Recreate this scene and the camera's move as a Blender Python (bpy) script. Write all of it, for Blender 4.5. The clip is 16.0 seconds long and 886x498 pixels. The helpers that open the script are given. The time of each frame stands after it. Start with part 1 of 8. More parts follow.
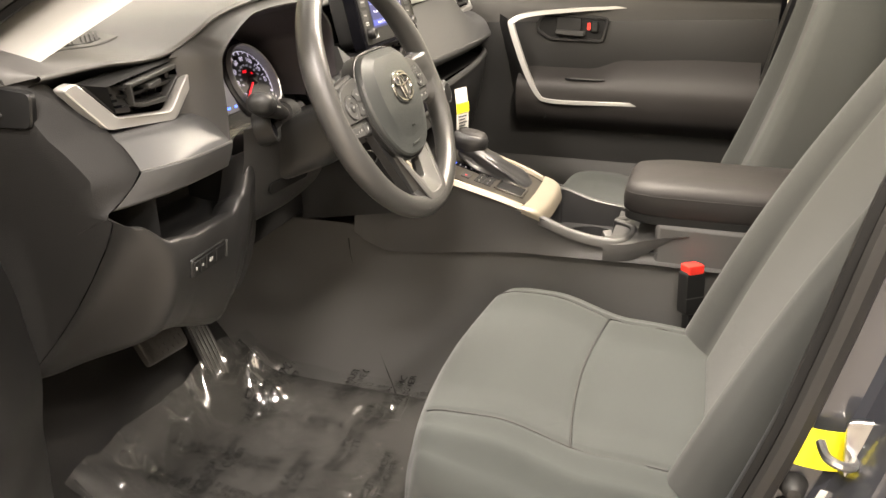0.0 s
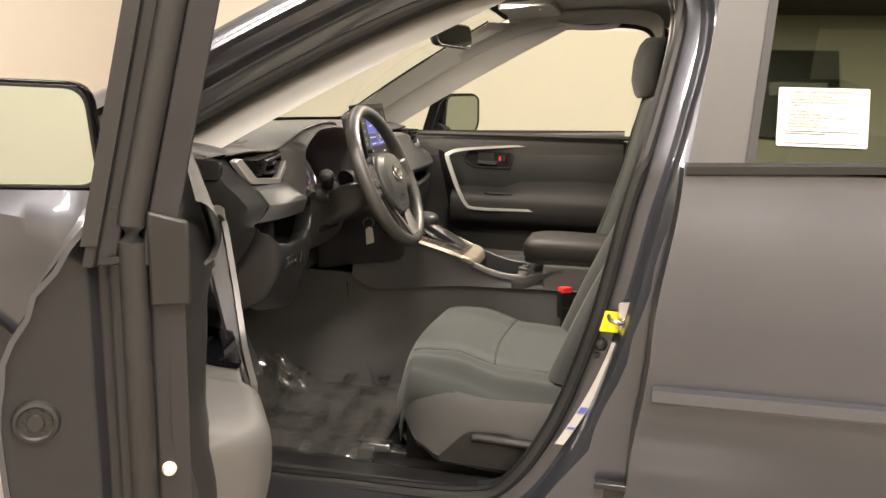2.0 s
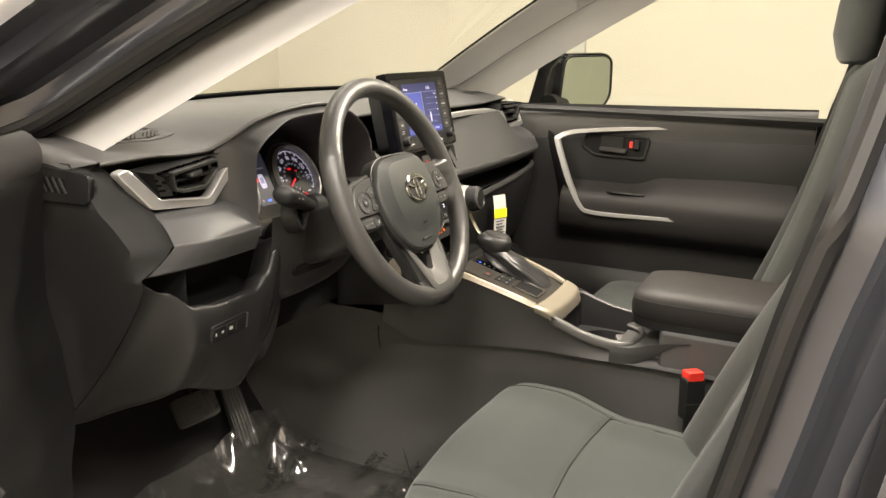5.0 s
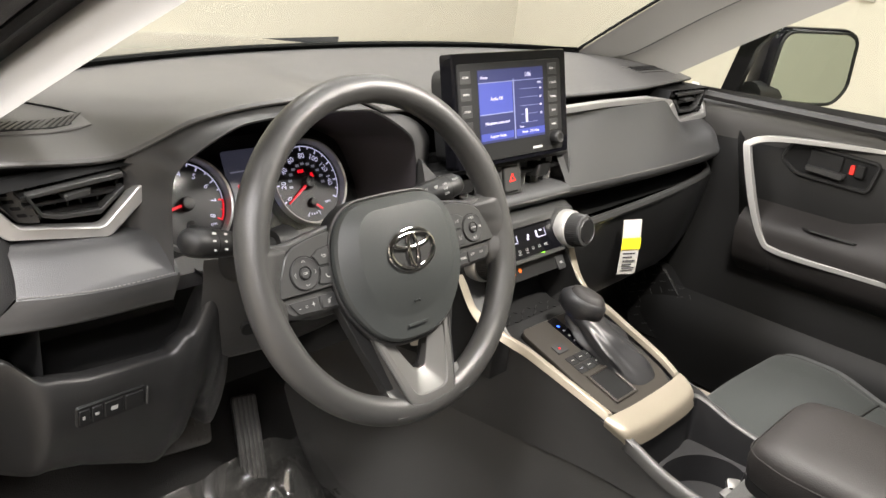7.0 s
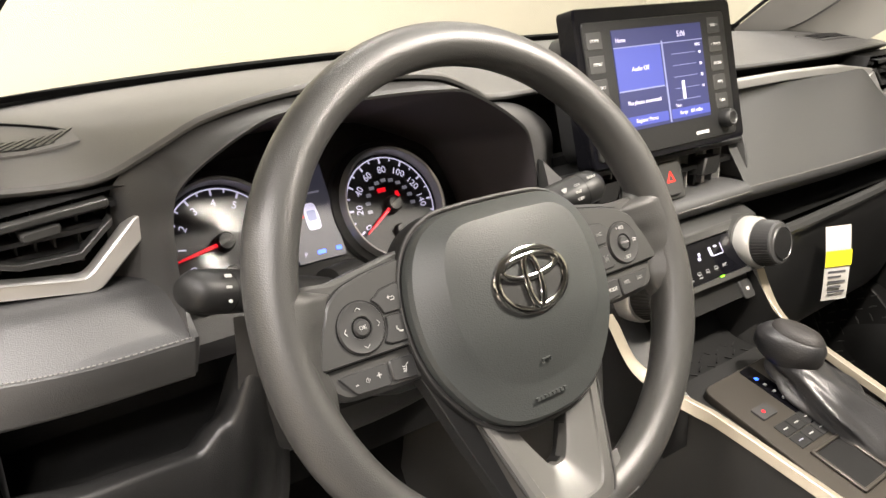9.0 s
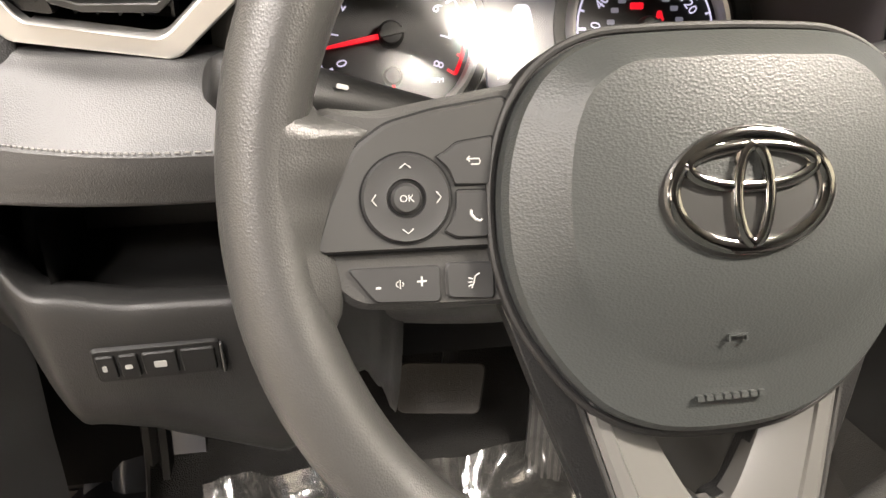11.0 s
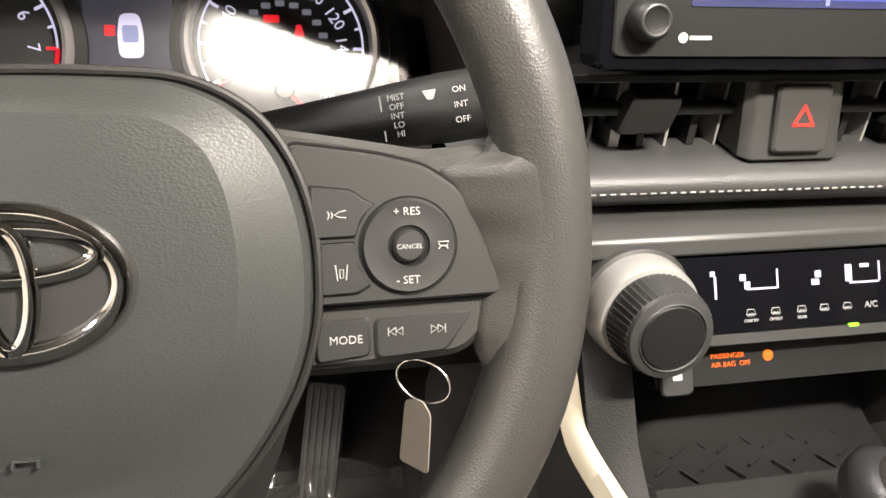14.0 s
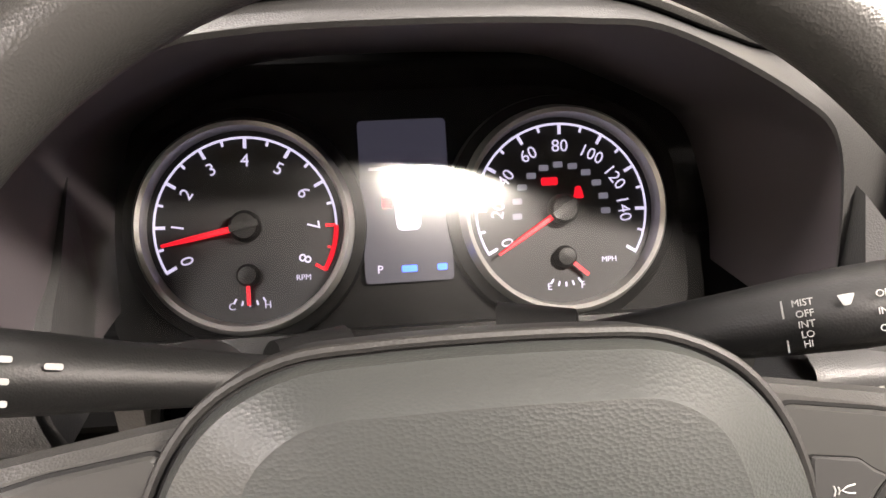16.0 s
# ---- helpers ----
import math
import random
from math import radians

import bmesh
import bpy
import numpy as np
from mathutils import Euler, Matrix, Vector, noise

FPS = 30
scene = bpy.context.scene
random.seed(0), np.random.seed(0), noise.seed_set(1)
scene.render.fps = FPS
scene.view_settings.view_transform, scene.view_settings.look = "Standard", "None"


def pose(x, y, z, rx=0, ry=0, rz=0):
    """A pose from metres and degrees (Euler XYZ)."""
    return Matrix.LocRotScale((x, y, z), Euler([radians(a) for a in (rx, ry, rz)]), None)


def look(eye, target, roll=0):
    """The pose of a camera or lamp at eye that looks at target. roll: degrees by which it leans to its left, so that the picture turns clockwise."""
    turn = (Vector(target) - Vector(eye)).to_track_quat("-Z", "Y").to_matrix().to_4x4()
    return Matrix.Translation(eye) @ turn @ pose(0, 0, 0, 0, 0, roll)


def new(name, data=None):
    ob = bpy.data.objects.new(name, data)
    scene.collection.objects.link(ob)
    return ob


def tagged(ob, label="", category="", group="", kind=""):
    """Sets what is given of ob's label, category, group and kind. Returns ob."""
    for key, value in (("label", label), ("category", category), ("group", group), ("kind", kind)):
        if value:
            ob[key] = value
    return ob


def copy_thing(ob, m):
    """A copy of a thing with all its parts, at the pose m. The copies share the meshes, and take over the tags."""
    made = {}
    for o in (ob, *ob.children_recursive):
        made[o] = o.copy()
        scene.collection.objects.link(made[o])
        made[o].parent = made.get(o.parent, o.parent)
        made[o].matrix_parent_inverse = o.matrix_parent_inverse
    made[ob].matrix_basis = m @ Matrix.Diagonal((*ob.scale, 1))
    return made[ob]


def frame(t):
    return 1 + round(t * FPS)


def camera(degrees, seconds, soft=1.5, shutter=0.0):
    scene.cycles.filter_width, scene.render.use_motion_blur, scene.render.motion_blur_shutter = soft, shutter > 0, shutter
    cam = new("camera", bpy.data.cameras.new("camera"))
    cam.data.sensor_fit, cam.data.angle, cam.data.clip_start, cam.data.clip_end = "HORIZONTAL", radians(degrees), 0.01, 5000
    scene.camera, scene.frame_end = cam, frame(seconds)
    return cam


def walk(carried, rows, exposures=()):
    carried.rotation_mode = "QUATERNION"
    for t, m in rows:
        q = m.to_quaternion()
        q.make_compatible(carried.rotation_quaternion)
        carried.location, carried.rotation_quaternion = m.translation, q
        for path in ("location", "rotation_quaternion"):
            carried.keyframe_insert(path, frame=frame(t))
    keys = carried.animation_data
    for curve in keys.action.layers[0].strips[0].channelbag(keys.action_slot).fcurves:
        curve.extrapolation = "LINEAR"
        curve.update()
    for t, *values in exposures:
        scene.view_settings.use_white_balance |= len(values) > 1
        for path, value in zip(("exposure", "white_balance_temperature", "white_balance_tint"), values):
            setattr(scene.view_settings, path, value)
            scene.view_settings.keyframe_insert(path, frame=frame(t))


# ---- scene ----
cam = camera(57.6, 16.0)
PATH = [
    (0, (-1.404, -0.409, 1.231), (0.35, 0.18, 0.471), -0.3),
    (0.5, (-1.652, -0.392, 1.254), (0.17, 0.05, 0.56), -0.5),
    (1, (-1.87, -0.431, 1.243), (0.004, -0.04, 0.664), 0.8),
    (1.5, (-2.152, -0.53, 1.227), (-0.249, -0.127, 0.76), 2.1),
    (2, (-2.276, -0.544, 1.223), (-0.36, -0.121, 0.833), 1.5),
    (2.5, (-2.294, -0.551, 1.231), (-0.38, -0.09, 0.88), -0.7),
    (3, (-2.29, -0.564, 1.234), (-0.381, -0.071, 0.896), -1.9),
    (3.2, (-2.285, -0.57, 1.233), (-0.38, -0.066, 0.893), -1.9),
    (5.3, (-1.295, -0.561, 1.248), (0.405, 0.349, 0.717), 2.1),
    (5.5, (-1.198, -0.552, 1.257), (0.461, 0.438, 0.739), 2.1),
    (6, (-1.013, -0.533, 1.287), (0.521, 0.623, 0.73), 2.3),
    (6.5, (-0.937, -0.54, 1.312), (0.478, 0.694, 0.621), 4.8),
    (7, (-0.917, -0.543, 1.324), (0.465, 0.704, 0.591), 5.9),
    (7.5, (-0.921, -0.543, 1.312), (0.427, 0.751, 0.599), 5.3),
    (8, (-0.938, -0.481, 1.276), (0.343, 0.914, 0.633), 2.3),
    (8.5, (-0.873, -0.405, 1.241), (0.4, 1.016, 0.641), -1.1),
    (9, (-0.713, -0.364, 1.207), (0.435, 1.145, 0.57), -2.0),
    (9.5, (-0.604, -0.319, 1.162), (0.32, 1.277, 0.388), -0.3),
    (10, (-0.552, -0.262, 1.14), (0.176, 1.348, 0.202), 2.7),
    (10.2, (-0.542, -0.255, 1.139), (0.063, 1.376, 0.153), 2.1),
    (12.3, (-0.446, -0.211, 1.147), (-0.222, 1.504, 0.145), 2.2),
    (12.5, (-0.42, -0.209, 1.149), (-0.195, 1.518, 0.165), 1.9),
    (13, (-0.361, -0.199, 1.141), (-0.113, 1.544, 0.192), 2.8),
    (13.5, (-0.312, -0.2, 1.144), (0.015, 1.5, 0.143), 4.1),
    (14, (-0.293, -0.208, 1.149), (0.124, 1.454, 0.118), 4.5),
    (14.5, (-0.296, -0.21, 1.149), (0.132, 1.45, 0.12), 4.0),
    (15, (-0.312, -0.203, 1.163), (0.089, 1.495, 0.185), 3.5),
    (15.5, (-0.362, -0.177, 1.164), (-0.078, 1.584, 0.258), 1.1),
    (16, (-0.394, -0.13, 1.17), (-0.199, 1.67, 0.321), -0.7),
]
walk(cam, [(t, look(eye, target, roll)) for t, eye, target, roll in PATH], exposures=[(0, 0.95, 7000, 14), (0.5, 0.8, 7000, 15), (1, 0.5, 7000, 15), (1.5, 0.25, 7000, 14), (3, 0.08, 7000, 17), (5.5, 0.38, 6800, 11), (7, 0.42, 6200, 13), (8.5, 0.5, 6400, 13), (9.5, 0.82, 6600, 14), (10, 0.90, 6600, 14), (12.5, 0.98, 6700, 14), (14, 0.64, 6500, 14), (16, 0.98, 6600, 18)])

# ---------------------------------------------------------------- world and light
world = bpy.data.worlds.new("world")
world.use_nodes = True
scene.world = world
world.node_tree.nodes["Background"].inputs[0].default_value = (1.0, 0.95, 0.86, 1)
world.node_tree.nodes["Background"].inputs[1].default_value = 0.03


# ---------------------------------------------------------------- materials
def material(name, base, rough=0.5, metal=0.0, grain=0.0, scale=400.0, vary=0.12, coat=0.0, big=6.0, spec=0.5, emit=None, power=0.0, stretch=(1, 1, 1)):
    """A surface with two scales of variation: broad soft patches and a fine grain with relief."""
    m = bpy.data.materials.new(name)
    m.use_nodes = True
    nt = m.node_tree
    p = nt.nodes["Principled BSDF"]
    p.inputs["Roughness"].default_value = rough
    p.inputs["Metallic"].default_value = metal
    p.inputs["Specular IOR Level"].default_value = spec
    p.inputs["Coat Weight"].default_value = coat
    p.inputs["Coat Roughness"].default_value = 0.04
    co = nt.nodes.new("ShaderNodeTexCoord")
    mp = nt.nodes.new("ShaderNodeMapping")
    mp.inputs["Scale"].default_value = stretch
    nt.links.new(co.outputs["Object"], mp.inputs["Vector"])
    n1 = nt.nodes.new("ShaderNodeTexNoise")
    n1.inputs["Scale"].default_value = big
    n1.inputs["Detail"].default_value = 5
    nt.links.new(co.outputs["Object"], n1.inputs["Vector"])
    ramp = nt.nodes.new("ShaderNodeMapRange")
    ramp.inputs["From Min"].default_value, ramp.inputs["From Max"].default_value = 0.3, 0.7
    ramp.inputs["To Min"].default_value, ramp.inputs["To Max"].default_value = 1 - vary, 1 + vary
    nt.links.new(n1.outputs["Fac"], ramp.inputs["Value"])
    mul = nt.nodes.new("ShaderNodeMix")
    mul.data_type, mul.blend_type = "RGBA", "MULTIPLY"
    mul.inputs["Factor"].default_value = 1
    mul.inputs["A"].default_value = (*base, 1)
    nt.links.new(ramp.outputs["Result"], mul.inputs["B"])
    nt.links.new(mul.outputs["Result"], p.inputs["Base Color"])
    rr = nt.nodes.new("ShaderNodeMapRange")
    rr.inputs["To Min"].default_value, rr.inputs["To Max"].default_value = max(0.02, rough * 0.85), min(1, rough * 1.15)
    nt.links.new(n1.outputs["Fac"], rr.inputs["Value"])
    nt.links.new(rr.outputs["Result"], p.inputs["Roughness"])
    if grain > 0:
        g = nt.nodes.new("ShaderNodeTexVoronoi")
        g.inputs["Scale"].default_value = scale
        nt.links.new(mp.outputs["Vector"], g.inputs["Vector"])
        b = nt.nodes.new("ShaderNodeBump")
        b.inputs["Strength"].default_value = grain
        b.inputs["Distance"].default_value = 0.6 / scale
        nt.links.new(g.outputs["Distance"], b.inputs["Height"])
        nt.links.new(b.outputs["Normal"], p.inputs["Normal"])
    if emit:
        p.inputs["Emission Color"].default_value = (*emit, 1)
        p.inputs["Emission Strength"].default_value = power
    return m


def glass(name, tint, rough=0.0, ior=1.45, haze=0.0, gloss=(1, 1, 1)):
    """Thin tinted pane: clear body with a mirror gloss by Fresnel."""
    m = bpy.data.materials.new(name)
    m.use_nodes = True
    nt = m.node_tree
    nt.nodes.remove(nt.nodes["Principled BSDF"])
    tr = nt.nodes.new("ShaderNodeBsdfTransparent")
    tr.inputs[0].default_value = (*tint, 1)
    gl = nt.nodes.new("ShaderNodeBsdfGlossy")
    gl.inputs["Color"].default_value = (*gloss, 1)
    gl.inputs["Roughness"].default_value = rough
    lw = nt.nodes.new("ShaderNodeLayerWeight")
    lw.inputs["Blend"].default_value = 0.5
    pw = nt.nodes.new("ShaderNodeMath")
    pw.operation, pw.inputs[1].default_value = "POWER", 5.0
    nt.links.new(lw.outputs["Facing"], pw.inputs[0])
    fr = nt.nodes.new("ShaderNodeMath")
    f0 = 2 * ((ior - 1) / (ior + 1)) ** 2
    fr.operation, fr.inputs[1].default_value, fr.inputs[2].default_value = "MULTIPLY_ADD", 0.9 - f0, f0
    nt.links.new(pw.outputs[0], fr.inputs[0])
    mx = nt.nodes.new("ShaderNodeMixShader")
    nt.links.new(fr.outputs[0], mx.inputs[0])
    nt.links.new(tr.outputs[0], mx.inputs[1])
    nt.links.new(gl.outputs[0], mx.inputs[2])
    last = mx
    if haze:
        df = nt.nodes.new("ShaderNodeBsdfDiffuse")
        df.inputs[0].default_value = (0.5, 0.49, 0.46, 1)
        last = nt.nodes.new("ShaderNodeMixShader")
        last.inputs[0].default_value = haze
        nt.links.new(mx.outputs[0], last.inputs[1])
        nt.links.new(df.outputs[0], last.inputs[2])
    nt.links.new(last.outputs[0], nt.nodes["Material Output"].inputs["Surface"])
    return m


def weave(name, base, scale):
    """Woven seat cloth: two crossed wave relief patterns over a mottled base."""
    m = material(name, base, 0.92, 0, 0.0, spec=0.25, vary=0.10, big=9)
    nt = m.node_tree
    p = nt.nodes["Principled BSDF"]
    p.inputs["Sheen Weight"].default_value = 0.12
    co = nt.nodes["Texture Coordinate"]
    hs = []
    for d in ("X", "Y"):
        w = nt.nodes.new("ShaderNodeTexWave")
        w.bands_direction = d
        w.inputs["Scale"].default_value = scale
        w.inputs["Distortion"].default_value = 1.5
        nt.links.new(co.outputs["Object"], w.inputs["Vector"])
        hs.append(w)
    a = nt.nodes.new("ShaderNodeMath")
    a.operation = "ADD"
    nt.links.new(hs[0].outputs["Fac"], a.inputs[0])
    nt.links.new(hs[1].outputs["Fac"], a.inputs[1])
    b = nt.nodes.new("ShaderNodeBump")
    b.inputs["Strength"].default_value, b.inputs["Distance"].default_value = 0.16, 0.0006
    nt.links.new(a.outputs[0], b.inputs["Height"])
    nt.links.new(b.outputs["Normal"], p.inputs["Normal"])
    return m


SOFT = material("soft_dash", (0.066, 0.064, 0.061), 0.50, grain=0.25, scale=900, vary=0.07)
PADG = material("dash_pad", (0.043, 0.043, 0.043), 0.44, grain=0.3, scale=1100, vary=0.05)
HARD = material("hard_plastic", (0.0125, 0.0124, 0.0123), 0.40, grain=0.25, scale=1000, vary=0.08, spec=0.4)
DARK = material("dark_plastic", (0.009, 0.009, 0.009), 0.48, grain=0.15, scale=1000, vary=0.1, spec=0.28)
# Near-black for real black parts and for the shade inside gaps and recesses.
BLACK = material("black_and_gap_shade", (0.004, 0.004, 0.004), 0.7, vary=0.1, spec=0.2)
GLOSS = material("piano_black", (0.003, 0.003, 0.004), 0.06, vary=0.05, spec=0.08)
RIM = material("grained_rim", (0.035, 0.0345, 0.033), 0.38, grain=0.26, scale=1150, vary=0.05)
AIRBAG = material("airbag_cover", (0.033, 0.0358, 0.035), 0.42, grain=0.22, scale=1000, vary=0.05, stretch=(0.8, 1.0, 1.25))
HOODM = material("hood_skin", (0.040, 0.0395, 0.039), 0.46, grain=0.25, scale=1000, vary=0.06)
CAVITY = material("gauge_cavity", (0.066, 0.058, 0.063), 0.50, grain=0.1, scale=1200, vary=0.08)
CONSIDE = material("console_side", (0.058, 0.057, 0.055), 0.55, grain=0.35, scale=900, vary=0.08)
CONTOP = material("console_upper", (0.036, 0.0355, 0.0345), 0.46, grain=0.3, scale=900, vary=0.07)
GRIP = material("knob_grip", (0.046, 0.046, 0.046), 0.40, metal=0.3, vary=0.05)
WELL = material("cup_well", (0.009, 0.009, 0.010), 0.5, grain=0.2, scale=900, vary=0.08)
ENDP = material("dash_end", (0.011, 0.0108, 0.0105), 0.68, grain=0.35, scale=800, vary=0.1, spec=0.2)
COLM = material("column_cover", (0.017, 0.0167, 0.0163), 0.44, grain=0.25, scale=1000, vary=0.08, spec=0.4)
SMOOTH = material("smooth_plastic", (0.030, 0.030, 0.029), 0.40, vary=0.05)
PLATE = material("selector_plate", (0.047, 0.042, 0.036), 0.36, metal=0.5, grain=0.04, scale=1500, vary=0.05)
BOOT = material("boot_leather", (0.017, 0.017, 0.018), 0.38, grain=0.15, scale=600, vary=0.08)
SHIELD_G = material("seat_shield_plastic", (0.052, 0.052, 0.051), 0.42, grain=0.2, scale=900, vary=0.06)
SATIN = material("satin_grey_insert", (0.085, 0.083, 0.079), 0.40, metal=0.2, vary=0.05)
PEDAL = material("pedal_rubber", (0.036, 0.034, 0.031), 0.6, grain=0.3, scale=700, vary=0.15)
BTN = material("button_plastic", (0.020, 0.020, 0.020), 0.5, vary=0.06)
SILVER = material("satin_silver", (0.44, 0.435, 0.42), 0.34, metal=0.6, grain=0.05, scale=1500, vary=0.04)
CHAMP = material("champagne_trim", (0.27, 0.238, 0.188), 0.38, metal=0.5, grain=0.05, scale=1500, vary=0.05)
CHROME = material("dark_chrome", (0.46, 0.45, 0.44), 0.08, metal=1.0, vary=0.03)
CLOTH = weave("seat_cloth", (0.034, 0.0378, 0.0355), 900)
CLOTH2 = weave("seat_bolster", (0.029, 0.031, 0.0295), 1100)
LEATHER = material("stitched_leatherette", (0.015, 0.0135, 0.013), 0.58, grain=0.2, scale=650, vary=0.08, spec=0.3)
CARPET = material("carpet", (0.016, 0.0155, 0.015), 0.95, grain=1.0, scale=650, vary=0.25, spec=0.1)
RUBBER = material("rubber_seal", (0.013, 0.0125, 0.012), 0.58, grain=0.2, scale=900, vary=0.1)
PILLAR = material("pillar_trim", (0.29, 0.283, 0.268), 0.75, grain=0.3, scale=1300, vary=0.04)
HEADLINER = material("headliner", (0.42, 0.41, 0.39), 0.92, grain=0.6, scale=900, vary=0.05)
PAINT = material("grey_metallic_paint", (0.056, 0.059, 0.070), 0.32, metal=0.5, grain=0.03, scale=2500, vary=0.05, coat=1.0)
# Body paint again, darkened: the shade on door edges is in the colour.
SHADED_PAINT = material("shaded_body_paint", (0.018, 0.018, 0.020), 0.30, metal=0.0, grain=0.08, scale=500, vary=0.15, coat=0.25, spec=0.3)
APPL = material("pillar_applique", (0.055, 0.053, 0.051), 0.45, grain=0.2, scale=1400, vary=0.05)
WALL = material("cream_wall_paint", (0.57, 0.53, 0.46), 0.9, vary=0.03, big=0.6)
CEIL = material("ceiling_tiles", (0.12, 0.115, 0.11), 0.95, vary=0.05, big=1.0)
SHOWFLOOR = material("showroom_floor", (0.24, 0.215, 0.18), 0.25, vary=0.10, big=1.5)
WHITE = material("white_print", (0.33, 0.33, 0.32), 0.6, vary=0.02)
PAPER = material("paper", (0.47, 0.455, 0.425), 0.8, vary=0.03)
INK = material("ink", (0.05, 0.05, 0.055), 0.8, vary=0.05)
BLUEINK = material("blue_print", (0.10, 0.13, 0.42), 0.7, vary=0.1)
YELLOW = material("yellow_tag", (0.80, 0.70, 0.02), 0.5, vary=0.04)
RED = material("red_button", (0.65, 0.03, 0.02), 0.4, vary=0.05)
STEEL = material("bare_steel", (0.55, 0.55, 0.55), 0.28, metal=1.0, vary=0.08)
THREAD = material("stitch_thread", (0.17, 0.165, 0.155), 0.8, vary=0.1)
TYRE = material("tyre_rubber", (0.025, 0.024, 0.024), 0.75, grain=0.4, scale=500, vary=0.15)
ALLOY = material("alloy_wheel", (0.55, 0.55, 0.55), 0.3, metal=0.8, vary=0.05)
MIRROR = material("mirror_glass", (0.45, 0.50, 0.45), 0.01, metal=1.0, vary=0.0)
GAUGE = material("gauge_face", (0.012, 0.012, 0.013), 0.6, vary=0.1)
BEIGE = material("beige_tag", (0.62, 0.58, 0.47), 0.6, vary=0.05)
BROWN = material("dull_beige_card", (0.28, 0.255, 0.22), 0.7, vary=0.1)
G_SHIELD = glass("windshield_glass", (0.83, 0.87, 0.80), ior=1.3)
G_SIDE = glass("side_glass", (0.80, 0.84, 0.76), ior=1.3)
G_DARK = glass("privacy_glass", (0.02, 0.024, 0.018), ior=1.6, gloss=(0.62, 0.70, 0.50))
G_LENS = glass("clear_lens", (0.96, 0.96, 0.96), 0.13, ior=1.30)
FILM = glass("plastic_film", (0.90, 0.90, 0.90), 0.10, ior=1.7, haze=0.038)


def lit(name, colour, power):
    return material(name, tuple(0.3 * c for c in colour), 0.5, vary=0.0, emit=colour, power=power)


L_WHITE = lit("lit_white_marks", (0.78, 0.75, 1.0), 0.5)
L_DIM = lit("lit_dim_marks", (0.6, 0.6, 0.75), 0.14)
L_RED = lit("lit_red", (1.0, 0.010, 0.025), 0.55)
L_BLUE = lit("lit_blue", (0.03, 0.12, 1.0), 2.5)
L_GREEN = lit("lit_green", (0.25, 0.9, 0.02), 1.5)
L_AMBER = lit("lit_amber", (1.0, 0.16, 0.005), 0.6)
L_SCREEN = lit("screen_blue", (0.045, 0.06, 0.28), 0.9)
L_SCREEN2 = lit("screen_deep_blue", (0.02, 0.025, 0.10), 0.7)
L_SCREENBAR = lit("screen_bar", (0.22, 0.24, 0.42), 0.7)
L_MID = lit("mid_display", (0.045, 0.045, 0.065), 0.42)
L_DOME = lit("dome_lamp_lens", (1.0, 0.93, 0.80), 6.0)
L_TUBE = lit("ceiling_panel_lens", (1.0, 0.93, 0.80), 11.0)


# ---------------------------------------------------------------- geometry tools: each gives (points, faces)
def spline(points, n, closed=False):
    """n places along a Catmull-Rom curve through the points."""
    p = np.array([tuple(q) for q in points], float)
    k = len(p)
    segs = k if closed else k - 1
    out = []
    for i in range(n):
        t = i * segs / (n if closed else n - 1)
        j = min(int(t), segs - 1)
        u = t - j
        at = (lambda q: p[q % k]) if closed else (lambda q: p[min(max(q, 0), k - 1)])
        a, b, c, d = at(j - 1), at(j), at(j + 1), at(j + 2)
        out.append(0.5 * (2 * b + (c - a) * u + (2 * a - 5 * b + 4 * c - d) * u * u + (3 * b - a - 3 * c + d) * u**3))
    return [Vector(q) for q in out]


def curve1(points, x):
    """The value at x of a smooth line through (x, value) pairs."""
    xs, ys = [q[0] for q in points], [q[1] for q in points]
    if x <= xs[0]:
        return ys[0]
    if x >= xs[-1]:
        return ys[-1]
    i = max(k for k in range(len(xs) - 1) if xs[k] <= x)
    u = (x - xs[i]) / (xs[i + 1] - xs[i])
    u = u * u * (3 - 2 * u)
    return ys[i] + (ys[i + 1] - ys[i]) * u


def curve2(points, x):
    """As curve1, with no flat spots: a cubic with the slopes of the neighbouring points."""
    x = max(points[0][0], min(points[-1][0], x))
    n = len(points)
    i = max(k for k in range(n - 1) if points[k][0] <= x)
    def slope(k):
        a, b = points[max(0, k - 1)], points[min(n - 1, k + 1)]
        return (b[1] - a[1]) / (b[0] - a[0])
    h = points[i + 1][0] - points[i][0]
    u = (x - points[i][0]) / h
    return (points[i][1] * (1 + 2 * u) * (1 - u) ** 2 + h * slope(i) * u * (1 - u) ** 2 + points[i + 1][1] * u * u * (3 - 2 * u) + h * slope(i + 1) * u * u * (u - 1))


def loft(rings, ring_closed=True, cap=True, around=False):
    n = len(rings[0])
    vs = [tuple(v) for r in rings for v in r]
    fs = []
    rows = len(rings)
    for i in range(rows if around else rows - 1):
        a, b = i * n, ((i + 1) % rows) * n
        for j in range(n if ring_closed else n - 1):
            k = (j + 1) % n
            fs.append((a + j, a + k, b + k, b + j))
    if cap and ring_closed and not around:
        fs.append(tuple(reversed(range(n))))
        fs.append(tuple(range((rows - 1) * n, rows * n)))
    return vs, fs


def patch(rows, nu, nv):
    """A smooth sheet through a grid of points: rows run along v, each row along u."""
    across = [spline(r, nu) for r in rows]
    cols = [spline([r[i] for r in across], nv) for i in range(nu)]
    return loft(cols, ring_closed=False, cap=False)


def sheet(f, nu, nv):
    """A sheet from f(u, v), u and v from 0 to 1."""
    return loft([[f(i / (nu - 1), j / (nv - 1)) for j in range(nv)] for i in range(nu)], ring_closed=False, cap=False)


